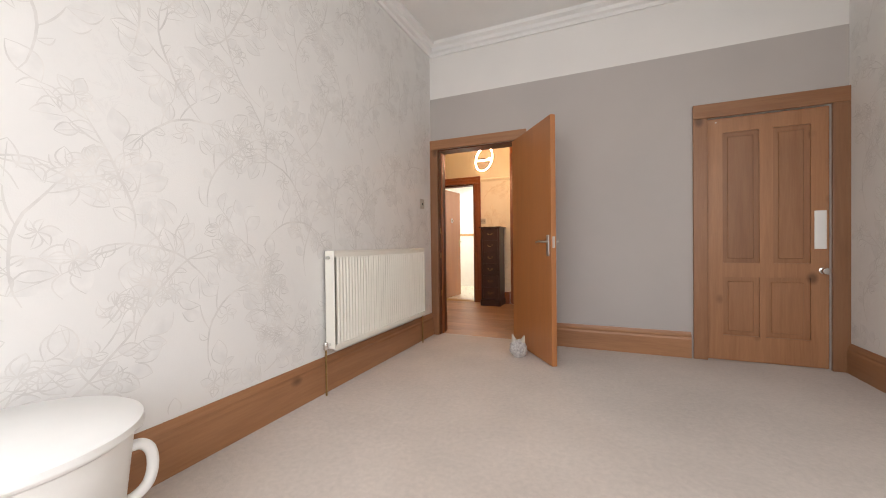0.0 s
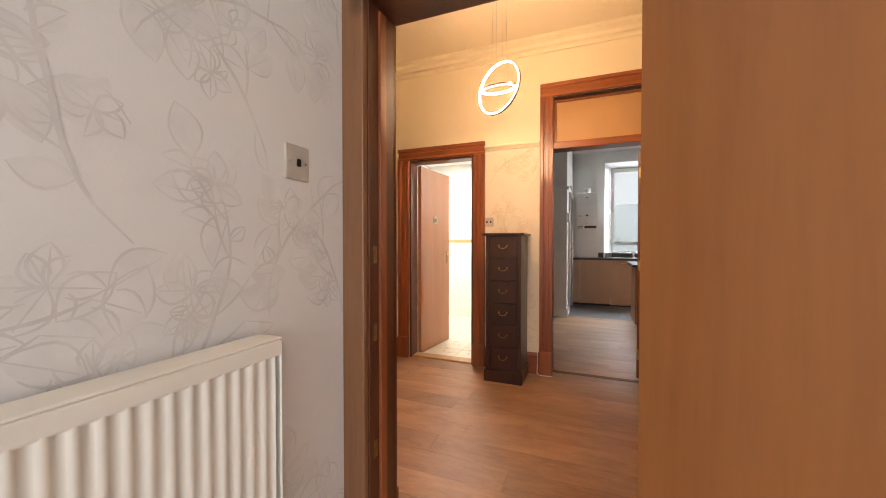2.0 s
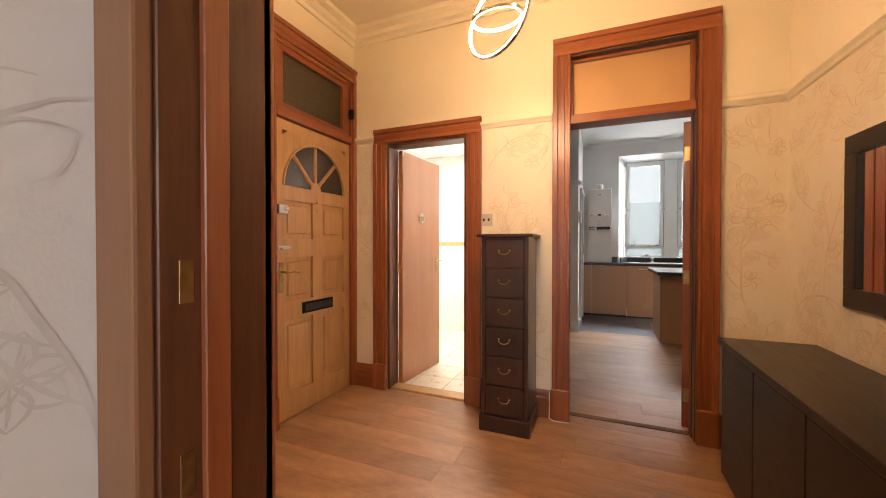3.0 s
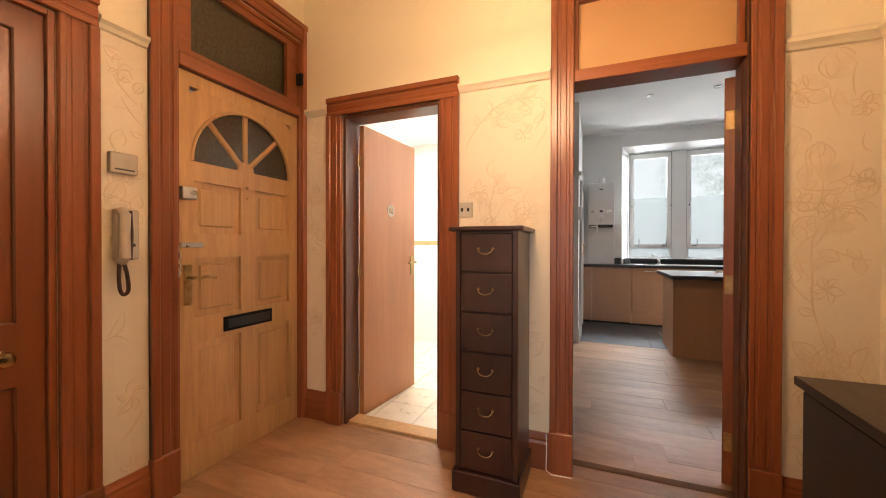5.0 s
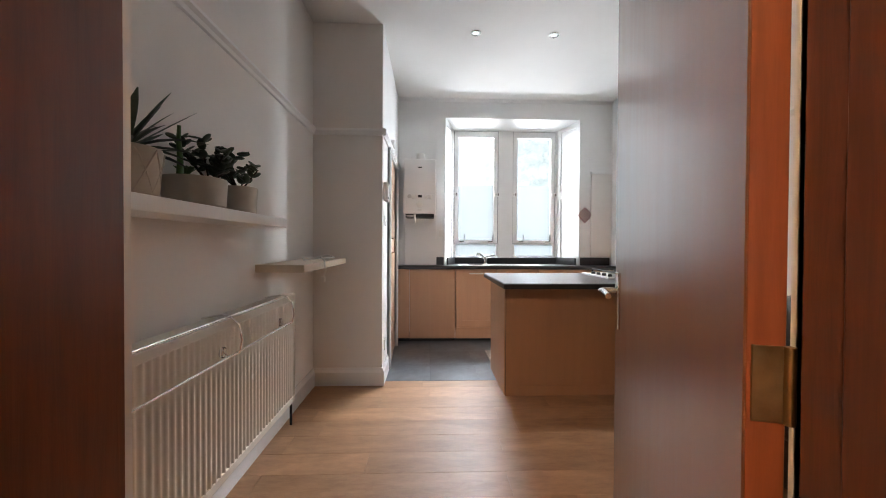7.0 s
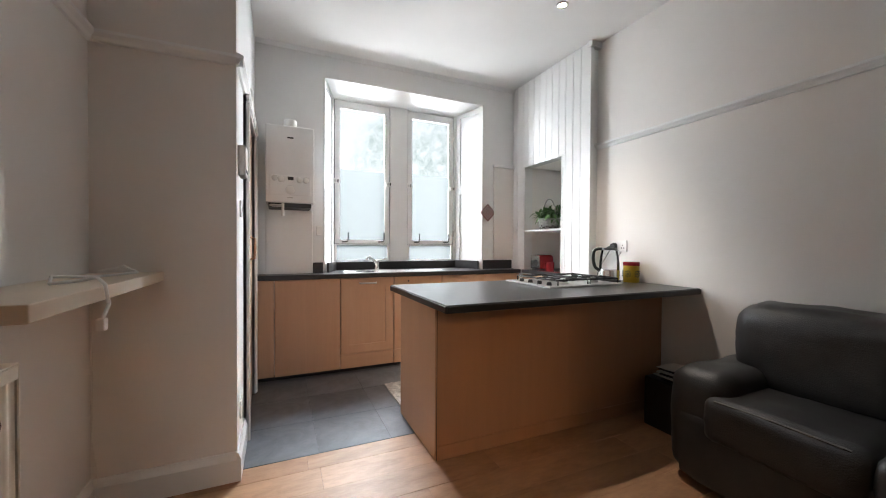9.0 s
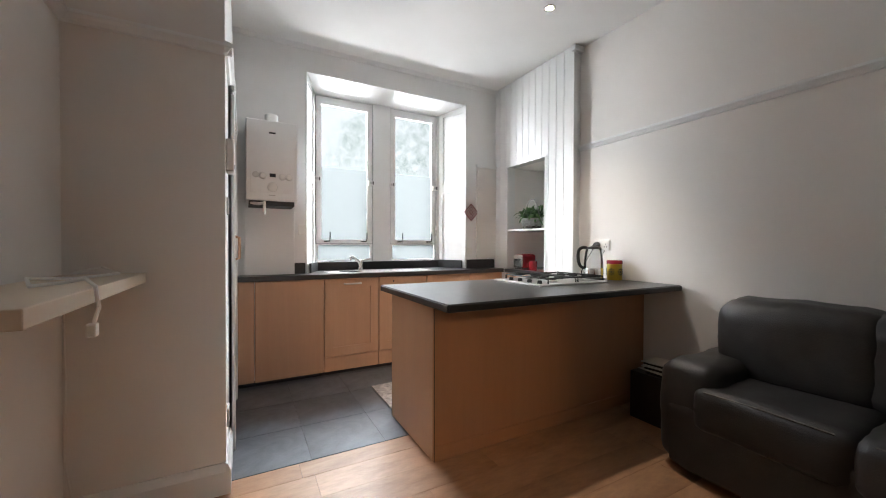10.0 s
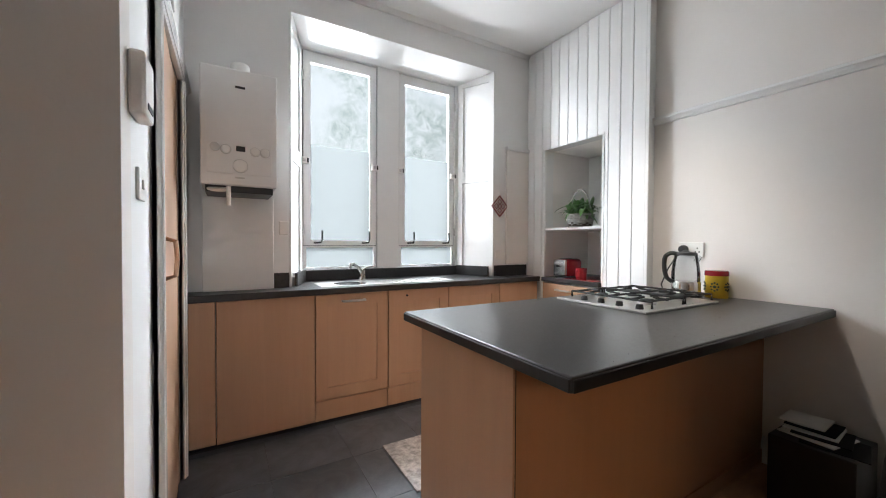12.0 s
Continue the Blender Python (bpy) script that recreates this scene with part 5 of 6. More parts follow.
sw = thing("light_switch", (BX0 + T, 3.04, 1.4), "brushed metal light switch on the wallpaper", "light switch")
part("plate", box(BX0 + T, BX0 + T + 0.008, 2.995, 3.083, 1.35, 1.45, 0.003, 2), "pot", sw)
part("rocker", box(BX0 + T + 0.007, BX0 + T + 0.014, 3.033, 3.047, 1.389, 1.411, 0.003, 2), "iron", sw, "dark rocker")
for yy in (3.01, 3.07):
    part("screw", cyl(0.004, 0.004, 0.003, (BX0 + T + 0.007, yy, 1.4), (1, 0, 0), 10), "steel", sw)

tub = thing("laundry_tub", (-0.45, 0.01, 0), "white plastic tub with a looped side handle on the carpet", "laundry basket")
part("body", lathe([(0.0, 0.004), (0.2, 0.004), (0.215, 0.02), (0.262, 0.45), (0.275, 0.46), (0.278, 0.485), (0.262, 0.49), (0.255, 0.47), (0.208, 0.03), (0.0, 0.025)], 48, (-0.45, 0.01, 0)), "white_plastic", tub, "", True)
part("lid", lathe([(0.0, 0.497), (0.27, 0.495), (0.283, 0.488), (0.285, 0.47), (0.28, 0.468), (0.279, 0.486), (0.0, 0.489)], 48, (-0.45, 0.01, 0)), "white_plastic", tub, "flat white lid", True)
hd = Vector((0.42, 0.907, 0))
part("handle", tube(flowing([Vector((-0.45, 0.01, 0)) + hd * (0.255 + d) + Vector((0, 0, z)) for d, z in ((-0.01, 0.38), (0.02, 0.38), (0.042, 0.355), (0.047, 0.305), (0.034, 0.255), (0.0, 0.225), (-0.03, 0.22))]), 0.016, 10), "white_plastic", tub, "looped plastic handle", True)

ds = thing("door_stop", (0.285, 2.79, 0), "grey fleecy weighted doorstop leaning on the open door", "doorstop")
rng = random.Random(7)
bm = bmesh.new()
bmesh.ops.create_icosphere(bm, subdivisions=4, radius=1.0)
for v in bm.verts:
    n = noise.noise(v.co * 3.1) * 0.12 + noise.noise(v.co * 9) * 0.07
    v.co *= 1 + n
    v.co = Vector((0.285 + v.co.x * 0.075, 2.79 + v.co.y * 0.06, max(0.0, 0.068 + v.co.z * 0.08)))
part("body", bm, "fur", ds, "", True)
for s in (-1, 1):
    part("ear", cyl(0.026, 0.004, 0.06, (0.285 + s * 0.035, 2.79, 0.13), (s * 0.3, 0, 1), 12), "pot", ds, "small pale pointed tab", True)

# ---- wallpaper print ----
def ribbon(bm, pts, w, place):
    """A flat brush stroke, thin at its ends."""
    n = len(pts)
    rows = []
    for i, p in enumerate(pts):
        a, c = pts[max(0, i - 1)], pts[min(n - 1, i + 1)]
        dx, dy = c[0] - a[0], c[1] - a[1]
        l = math.hypot(dx, dy) or 1
        ww = w * (0.25 + 0.75 * math.sin(math.pi * (i + 0.35) / (n - 0.3)))
        rows.append([bm.verts.new(place(p[0] - dy / l * ww, p[1] + dx / l * ww)), bm.verts.new(place(p[0] + dy / l * ww, p[1] - dx / l * ww))])
    for a, c in zip(rows, rows[1:]):
        bm.faces.new((a[0], a[1], c[1], c[0]))


def spray(r):
    """Strokes and fills of one flowering twig, in metres about its foot."""
    strokes, fills = [], []

    def leaf_at(x, y, a, s):
        side = []
        for sg in (1, -1):
            pts = []
            for i in range(8):
                t = i / 7
                w = s * 0.3 * math.sin(math.pi * t) ** 0.9 * sg
                px, py = t * s, w + 0.06 * s * math.sin(3 * t)
                pts.append((x + px * math.cos(a) - py * math.sin(a), y + px * math.sin(a) + py * math.cos(a)))
            side.append(pts)
            if sg > 0 or r.random() < 0.4:
                strokes.append((pts if r.random() < 0.6 else pts[2:], 0.0028))
        if s > 0.06:
            fills.append(side[0] + side[1][::-1][1:-1])
        if r.random() < 0.55:
            strokes.append(([(x + t * s * 0.9 * math.cos(a), y + t * s * 0.9 * math.sin(a)) for t in (0, 0.35, 0.7, 1)], 0.0018))

    def flower(x, y, s):
        for k in range(6):
            a = k * 1.05 + r.uniform(-0.2, 0.2)
            leaf_at(x, y, a, s * r.uniform(0.75, 1.1))
        for k in range(3):
            a = r.uniform(0, 6.28)
            strokes.append(([(x + t * s * 0.5 * math.cos(a), y + t * s * 0.5 * math.sin(a + 0.3 * t)) for t in (0.1, 0.4, 0.7, 1)], 0.0024))

    bend = r.choice((-1, 1))
    main = []
    x = y = 0.0
    a = math.pi / 2 + bend * 0.5
    for i in range(13):
        main.append((x, y))
        a -= bend * 0.1 + r.uniform(-0.18, 0.18)
        x += 0.045 * math.cos(a)
        y += 0.045 * math.sin(a)
        if i in (3, 5, 8, 10):
            sg = 1 if i % 2 else -1
            b2, tx, ty, tw = a + sg * 0.8, x, y, []
            for k in range(6):
                tw.append((tx, ty))
                b2 -= sg * 0.1
                tx += 0.026 * math.cos(b2)
                ty += 0.026 * math.sin(b2)
                if k in (2, 4):
                    leaf_at(tx, ty, b2 + sg * 0.9, r.uniform(0.07, 0.12))
            strokes.append((tw, 0.0036))
            leaf_at(tx, ty, b2, r.uniform(0.09, 0.14))
        elif i > 1:
            if r.random() < 0.6:
                leaf_at(x, y, a + r.choice((-1, 1)) * 0.9, r.uniform(0.05, 0.085))
    strokes.append((main, 0.0048))
    flower(x, y, 0.075)
    flower(main[6][0] + 0.05 * bend, main[6][1] - 0.02, 0.06)
    return strokes, fills


def print_on(name, axis, pos, out, u0, u1, z0, z1, blocks, inks, seed, label):
    r = random.Random(seed)
    kinds = [spray(r) for _ in range(7)]
    count = [0]
    line, fill = bmesh.new(), bmesh.new()

    def placer(d):
        if axis == "x":
            return lambda u, v: (pos + out * d, u, v)
        return lambda u, v: (u, pos + out * d, v)

    def fits(pts):
        return all(u0 < p[0] < u1 and z0 < p[1] < z1 and not any(b[0] < p[0] < b[1] and b[2] < p[1] < b[3] for b in blocks) for p in pts)

    du, dz = 0.31, 0.38
    i = 0
    u = u0 - 0.1
    while u < u1 + 0.2:
        k = 0
        z = z0 - 0.4 + (dz / 2 if i % 2 else 0)
        while z < z1:
            st, fl = kinds[(3 * i + 2 * k) % 7]
            m = -1 if (i + k) % 3 == 0 else 1
            tilt = ((i * 5 + k * 3) % 7 - 3) * 0.28
            ct, sn = math.cos(tilt), math.sin(tilt)
            for pts, w in st:
                q = [(u + m * p[0] * ct - p[1] * sn, z + m * p[0] * sn + p[1] * ct) for p in pts]
                if fits(q):
                    count[0] += 1
                    ribbon(line, q, w, placer(0.0009 + 0.0000015 * (count[0] % 400)))
            for pts in fl:
                q = [(u + m * p[0] * ct - p[1] * sn, z + m * p[0] * sn + p[1] * ct) for p in pts]
                if fits(q):
                    count[0] += 1
                    f = [fill.verts.new(placer(0.0002 + 0.0000015 * (count[0] % 400))(*p)) for p in q]
                    fill.faces.new(f)
            z += dz
            k += 1
        u += du
        i += 1
    for nm, own, ink in (("print_line", line, inks[0]), ("print_fill", fill, inks[1])):
        tagged(new(name, finish(nm, own, ink)), label, "wallpaper print", kind="stuff")


M["fill_bed"] = plain("bedroom_print_wash", (0.755, 0.735, 0.707), 0.6, vary=0.08, scale=14)
M["fill_hall"] = plain("hall_print_wash", (0.755, 0.668, 0.525), 0.6, vary=0.08, scale=14)
print_on("wallpaper_print", "x", BX0 + T, 1, -1.3, 3.26, 0.24, 3.0, [(2.98, 3.1, 1.33, 1.47)], ("print_bed", "fill_bed"), 3, "pale grey flowering branches printed on the bedroom wallpaper")
print_on("wallpaper_print", "x", BX1 - T, -1, 1.0, 3.26, 0.24, 3.0, [], ("print_bed", "fill_bed"), 5, "pale grey flowering branches printed on the bedroom wallpaper")
print_on("wallpaper_print", "y", HY1 - T, -1, HX0 + 0.02, HX1 - 0.01, 0.2, 2.01, [(-1.85, -0.9, 0, 2.2), (-0.43, 0.535, 0, 2.7), (-0.95, -0.82, 1.3, 1.42)], ("print_hall", "fill_hall"), 9, "tan flowering branches printed on the hall wallpaper")
print_on("wallpaper_print", "x", HX1 - T, -1, HY0 + 0.02, HY1 - 0.02, 0.2, 1.96, [], ("print_hall", "fill_hall"), 11, "tan flowering branches printed on the hall wallpaper")
print_on("wallpaper_print", "x", HX0 + T, 1, 4.46, 4.62, 0.2, 2.01, [], ("print_hall", "fill_hall"), 12, "tan flowering branches printed on the hall wallpaper")

# ---- hall ----
chest = thing("drawer_tower", (-0.67, 5.4, 0), "tall narrow dark mahogany chest of six drawers", "chest of drawers")
CX0, CX1, CY0, CY1 = -0.815, -0.52, 5.25, 5.57
part("body", box(CX0, CX1, CY0 + 0.016, CY1, 0.07, 1.23, 0.002, 1), "mahogany", chest)
part("stile", box(CX0, CX0 + 0.022, CY0, CY0 + 0.016, 0.1, 1.23, 0.001, 1), "mahogany", chest)
part("stile", box(CX1 - 0.022, CX1, CY0, CY0 + 0.016, 0.1, 1.23, 0.001, 1), "mahogany", chest)
part("top", box(CX0 - 0.028, CX1 + 0.028, CY0 - 0.03, CY1 + 0.008, 1.23, 1.25, 0.006, 3), "mahogany", chest, "overhanging moulded top")
part("plinth", box(CX0 - 0.014, CX1 + 0.014, CY0 - 0.016, CY1, 0.0, 0.1, 0.006, 2), "mahogany", chest, "moulded plinth")
for k in range(6):
    z = 0.112 + k * 0.1855
    dr = part("drawer", box(CX0 + 0.026, CX1 - 0.026, CY0 - 0.003, CY0 + 0.016, z, z + 0.179, 0.004, 2), "mahogany", chest)
    cxm = (CX0 + CX1) / 2
    part("handle", tube([(cxm + 0.034 * math.cos(a), CY0 - 0.012 - 0.01 * math.sin(-a), z + 0.105 + 0.022 * math.sin(a)) for a in [math.pi + math.pi * i / 10 for i in range(11)]], 0.003, 6), "brass", dr, "brass drop handle", True)
    for s in (-1, 1):
        part("rosette", cyl(0.007, 0.005, 0.01, (cxm + s * 0.034, CY0 - 0.003, z + 0.107), (0, -1, 0), 10), "brass", dr, "", True)

sb = thing("sideboard", (0.64, 4.6, 0), "low black-brown sideboard below the mirror", "sideboard")
part("top", box(0.425, HX1 - T - 0.024, 3.95, 5.215, 0.69, 0.72, 0.004, 2), "espresso", sb)
part("body", box(0.455, HX1 - T - 0.03, 3.98, 5.19, 0.05, 0.69, 0.002, 1), "espresso", sb)
part("plinth", box(0.47, HX1 - T - 0.04, 4.0, 5.17, 0.0, 0.05), "espresso", sb)
for k in range(3):
    y0 = 3.99 + k * 0.4
    dr = part("door", box(0.437, 0.455, y0, y0 + 0.392, 0.06, 0.68, 0.003, 1), "espresso", sb)

mir = thing("wall_mirror", (HX1 - T, 4.55, 0.92), "wall mirror in a wide black-brown frame", "mirror")
MY0, MY1, MZ0, MZ1 = 4.1, 5.03, 0.925, 1.625
for y0, y1, z0, z1 in ((MY0, MY1, MZ0, MZ0 + 0.08), (MY0, MY1, MZ1 - 0.08, MZ1), (MY0, MY0 + 0.08, MZ0 + 0.08, MZ1 - 0.08), (MY1 - 0.08, MY1, MZ0 + 0.08, MZ1 - 0.08)):
    part("frame", box(HX1 - T - 0.026, HX1 - T - 0.001, y0, y1, z0, z1, 0.004, 2), "espresso", mir)
part("glass", box(HX1 - T - 0.012, HX1 - T - 0.006, MY0 + 0.075, MY1 - 0.075, MZ0 + 0.075, MZ1 - 0.075), "mirror", mir, "silvered mirror glass")

sk = thing("double_switch", (-0.878, HY1 - T, 1.36), "pale nickel two-gang light switch on the hall wallpaper", "light switch")
part("plate", box(-0.922, -0.835, HY1 - T - 0.008, HY1 - T, 1.32, 1.405, 0.003, 2), "pot", sk)
for s in (-0.018, 0.018):
    part("rocker", box(-0.8785 + s - 0.0065, -0.8785 + s + 0.0065, HY1 - T - 0.013, HY1 - T - 0.007, 1.353, 1.373, 0.002, 2), "black", sk, "black rocker")

ic = thing("entry_phone", (HX0 + T, 4.53, 1.1), "cream door-entry handset with a coiled cord on the hall wall", "entry phone")
part("base", box(HX0 + T, HX0 + T + 0.035, 4.49, 4.575, 1.1, 1.31, 0.008, 3), "pot", ic)
part("handset", tube([(HX0 + 0.05, 4.505, 1.3), (HX0 + 0.075, 4.505, 1.285), (HX0 + 0.068, 4.505, 1.2), (HX0 + 0.075, 4.505, 1.11), (HX0 + 0.05, 4.505, 1.095)], 0.019, 12), "pot", ic, "cream handset", True)
part("button", cyl(0.008, 0.007, 0.006, (HX0 + T + 0.035, 4.55, 1.16), (1, 0, 0), 12), "black", ic)
part("cord", tube(flowing([(HX0 + 0.045, 4.5, 1.1), (HX0 + 0.045, 4.497, 1.03), (HX0 + 0.045, 4.502, 0.975), (HX0 + 0.045, 4.515, 0.957), (HX0 + 0.045, 4.53, 0.975), (HX0 + 0.04, 4.528, 1.04), (HX0 + 0.025, 4.522, 1.1)]), 0.0075, 8), "mahogany", ic, "dark brown looped cord", True)
part("handset_edge", tube(flowing([(HX0 + 0.082, 4.52, 1.3), (HX0 + 0.078, 4.526, 1.2), (HX0 + 0.082, 4.52, 1.1)]), 0.006, 8), "mahogany", ic, "dark brown inner edge of the handset", True)
bx = thing("door_chime", (HX0 + T, 4.52, 1.48), "small cream chime box on the hall wall", "door chime")
part("case", box(HX0 + T, HX0 + T + 0.03, 4.475, 4.575, 1.455, 1.54, 0.006, 3), "pot", bx)
part("slot", box(HX0 + T + 0.029, HX0 + T + 0.032, 4.49, 4.56, 1.468, 1.474), "grout", bx)
sc = thing("picture_cable", (-0.41, HY1 - 0.03, 0), "thin white cable along the skirting by the kitchen door", "cable")
part("cable", tube([(-0.43, HY1 - 0.03, 0.19), (-0.428, HY1 - 0.032, 0.1), (-0.43, HY1 - 0.04, 0.01), (-0.4, HY1 - 0.06, 0.004), (-0.3, HY1 - 0.05, 0.004)], 0.003, 6), "white_plastic", sc, "", True)

# ---- kitchen: left wall ----
sh = thing("wall_shelf", (-0.82, 6.65, 1.216), "thick white floating shelf with potted plants", "shelf")
part("board", box(KX0 + T, -0.722, 5.95, 7.265, 1.216, 1.26, 0.003, 2), "kit_white", sh)
sh = thing("corner_shelf", (-0.79, 7.93, 0.98), "thick cream floating shelf beside the closet", "shelf")
part("board", box(KX0 + T, -0.664, 7.35, PY - 0.001, 0.98, 1.022, 0.003, 2), "cream_board", sh)
cb = thing("loose_cable", (-0.75, 7.9, 1.022), "loose white cable lying on the corner shelf", "cable")
part("cable", tube([(-0.88, 8.3, 1.03), (-0.8, 8.32, 1.05), (-0.72, 8.2, 1.03), (-0.78, 8.0, 1.03), (-0.86, 7.9, 1.04), (-0.8, 7.75, 1.03), (-0.72, 7.72, 1.04), (-0.675, 7.7, 1.05), (-0.65, 7.68, 1.03), (-0.648, 7.7, 0.97), (-0.65, 7.66, 0.93)], 0.005, 8), "white_plastic", cb, "", True)
part("plug", box(-0.662, -0.64, 7.645, 7.672, 0.9, 0.935, 0.004, 2), "white_plastic", cb)
lc = thing("wall_cable", (-0.92, 8.43, 0), "thin cable dropping down the corner of the closet", "cable")
part("cable", tube([(KX0 + T + 0.006, PY - 0.01, 0.98), (KX0 + T + 0.012, PY - 0.012, 0.6), (KX0 + T + 0.006, PY - 0.01, 0.3), (KX0 + T + 0.03, PY - 0.02, 0.145)], 0.004, 6), "kit_wall", lc, "", True)

rk = radiator("radiator", KX0 + T, 1, 5.93, 7.66, 0.165, 0.83, 0.0335, "long cream fluted radiator with a hung towel rail", 0.1)
part("pipe", tube([(-0.86, 7.66, 0.2), (-0.86, 7.69, 0.19), (-0.86, 7.69, 0.0)], 0.0075, 10), "iron", rk, "thin dark pipe", True)
tr = thing("towel_rail", (-0.78, 6.9, 0.6), "chrome wire towel rail hung over the radiator", "towel rail")
for x, z in ((-0.79, 0.845), (-0.765, 0.7)):
    part("rail", tube([(x, 5.98, z), (x, 7.44, z)], 0.004, 8), "chrome", tr, "", True)
for y in (6.2, 6.85, 7.42):
    part("hook", tube([(-0.9, y, 0.836), (-0.86, y, 0.845), (-0.82, y, 0.85), (-0.79, y, 0.845), (-0.755, y, 0.81), (-0.745, y, 0.75), (-0.755, y, 0.7), (-0.79, y, 0.68), (-0.815, y, 0.7)], 0.004, 8), "chrome", tr, "bent chrome hook", True)
    part("rest", cyl(0.022, 0.022, 0.012, (-0.825, y, 0.7), (1, 0, 0), 18, 0.003), "clear", tr, "clear plastic rest", True)


def leaf_blade(bm, base, way, length, width, droop=0.2, thick=0.0):
    """One leaf: a bent, pointed strip with a fold along its middle."""
    d = Vector(way).normalized()
    s = d.cross(Vector((0, 0, 1)))
    s = s.normalized() if s.length > 1e-3 else Vector((1, 0, 0))
    rows = []
    for i in range(6):
        t = i / 5
        p = Vector(base) + d * length * t + Vector((0, 0, -droop * length * t * t))
        w = width * math.sin(math.pi * (0.12 + 0.86 * t)) ** 0.8
        up = Vector((0, 0, 0.12 * w))
        rows.append([bm.verts.new(p - s * w / 2 + up), bm.verts.new(p), bm.verts.new(p + s * w / 2 + up)])
    for a, c in zip(rows, rows[1:]):
        bm.faces.new((a[0], a[1], c[1], c[0]))
        bm.faces.new((a[1], a[2], c[2], c[1]))


def pot_body(parent, at, r0, r1, h, mt="pot"):
    part("pot", lathe([(0, 0), (r0 * 0.92, 0), (r0, 0.006), (r1, h - 0.006), (r1 - 0.002, h), (r1 - 0.008, h), (r1 - 0.01, h - 0.02), (0, h - 0.022)], 28, at), mt, parent, "", True)
    part("soil", cyl(r1 - 0.011, r1 - 0.012, 0.006, (at[0], at[1], at[2] + h - 0.02), seg=20), "soil", parent)


Z0 = 1.26
rng = random.Random(21)
p1 = thing("aloe_pot", (-0.82, 6.37, Z0), "spiky dark aloe in a diamond-relief stone pot", "potted plant", "plants on the shelf")
pot_body(p1, (-0.82, 6.37, Z0), 0.08, 0.09, 0.13)
for k in range(10):
    for s in (1, -1):
        pts = [(-0.82 + (0.078 + 0.013 * t) * math.cos(k * 0.628 + s * t * 0.63), 6.37 + (0.078 + 0.013 * t) * math.sin(k * 0.628 + s * t * 0.63), Z0 + 0.01 + 0.112 * t) for t in (0, 0.25, 0.5, 0.75, 1)]
        part("relief", tube(pts, 0.003, 5), "pot", p1, "raised diamond relief", True)
bm = bmesh.new()
for k in range(34):
    a, e = rng.uniform(0, 6.28), rng.uniform(0.2, 1.25)
    leaf_blade(bm, (-0.82, 6.37, Z0 + 0.118), (math.cos(a) * math.cos(e), math.sin(a) * math.cos(e), math.sin(e)), rng.uniform(0.15, 0.24), 0.03, rng.uniform(-0.1, 0.35))
part("leaves", bm, "succulent", p1, "pointed dark green leaves")
p2 = thing("oval_planter", (-0.82, 6.68, Z0), "wide stone bowl with a small cactus and succulents", "potted plant", "plants on the shelf")
pot_body(p2, (-0.82, 6.68, Z0), 0.095, 0.1, 0.1)
part("cactus", tube([(-0.82, 6.6, Z0 + 0.09), (-0.82, 6.603, Z0 + 0.15), (-0.82, 6.595, Z0 + 0.21), (-0.82, 6.598, Z0 + 0.26)], 0.011, 10, taper=0.5), "leaf", p2, "small upright cactus", True)
bm = bmesh.new()
for k in range(10):
    a = rng.uniform(0, 6.28)
    leaf_blade(bm, (-0.82, 6.63, Z0 + 0.1), (math.cos(a) * 0.7, math.sin(a) * 0.7, 0.7), 0.05, 0.022, 0.1)
part("leaves", bm, "leaf", p2)


def jade(parent, x, y, z, r, n, lean=0.0):
    """A jade plant: forked stems with fat paired leaves."""
    leaves = bmesh.new()
    for k in range(n):
        a = r.uniform(0, 6.28)
        h = r.uniform(0.09, 0.19)
        q = Vector((x, y, z))
        way = Vector((math.cos(a) * 0.75, math.sin(a) * 0.75 + lean, 1)).normalized()
        pts = [q + way * h * t + Vector((0, 0, -0.05 * t * t * (1 if lean else 0.2))) for t in (0, 0.33, 0.66, 1)]
        part("stem", tube(pts, 0.004, 6, taper=0.6), "soil", parent, "", True)
        for t in (0.45, 0.65, 0.85, 1.0):
            c = q + way * h * t
            for s in range(3):
                b2 = r.uniform(0, 6.28)
                own = bmesh.new()
                bmesh.ops.create_icosphere(own, subdivisions=2, radius=1)
                m = Matrix.Translation(c + Vector((math.cos(b2), math.sin(b2), 0.5)) * 0.02) @ Euler((r.uniform(-0.6, 0.6), r.uniform(-0.9, 0.1), b2)).to_matrix().to_4x4() @ Matrix.Diagonal((0.024, 0.014, 0.004, 1))
                join(leaves, own, m)
    part("leaves", leaves, "succulent", parent, "fat dark green leaves", True)


p3 = thing("jade_plant", (-0.82, 7.0, Z0), "dark green jade plant in a small grey stone pot", "potted plant", "plants on the shelf")
pot_body(p3, (-0.82, 6.985, Z0), 0.066, 0.072, 0.115)
jade(p3, -0.82, 6.985, Z0 + 0.09, random.Random(5), 9)
p4 = thing("jade_cutting", (-0.82, 6.8, Z0), "second jade plant growing from the wide bowl", "potted plant", "plants on the shelf")
jade(p4, -0.82, 6.77, Z0 + 0.09, random.Random(6), 8)

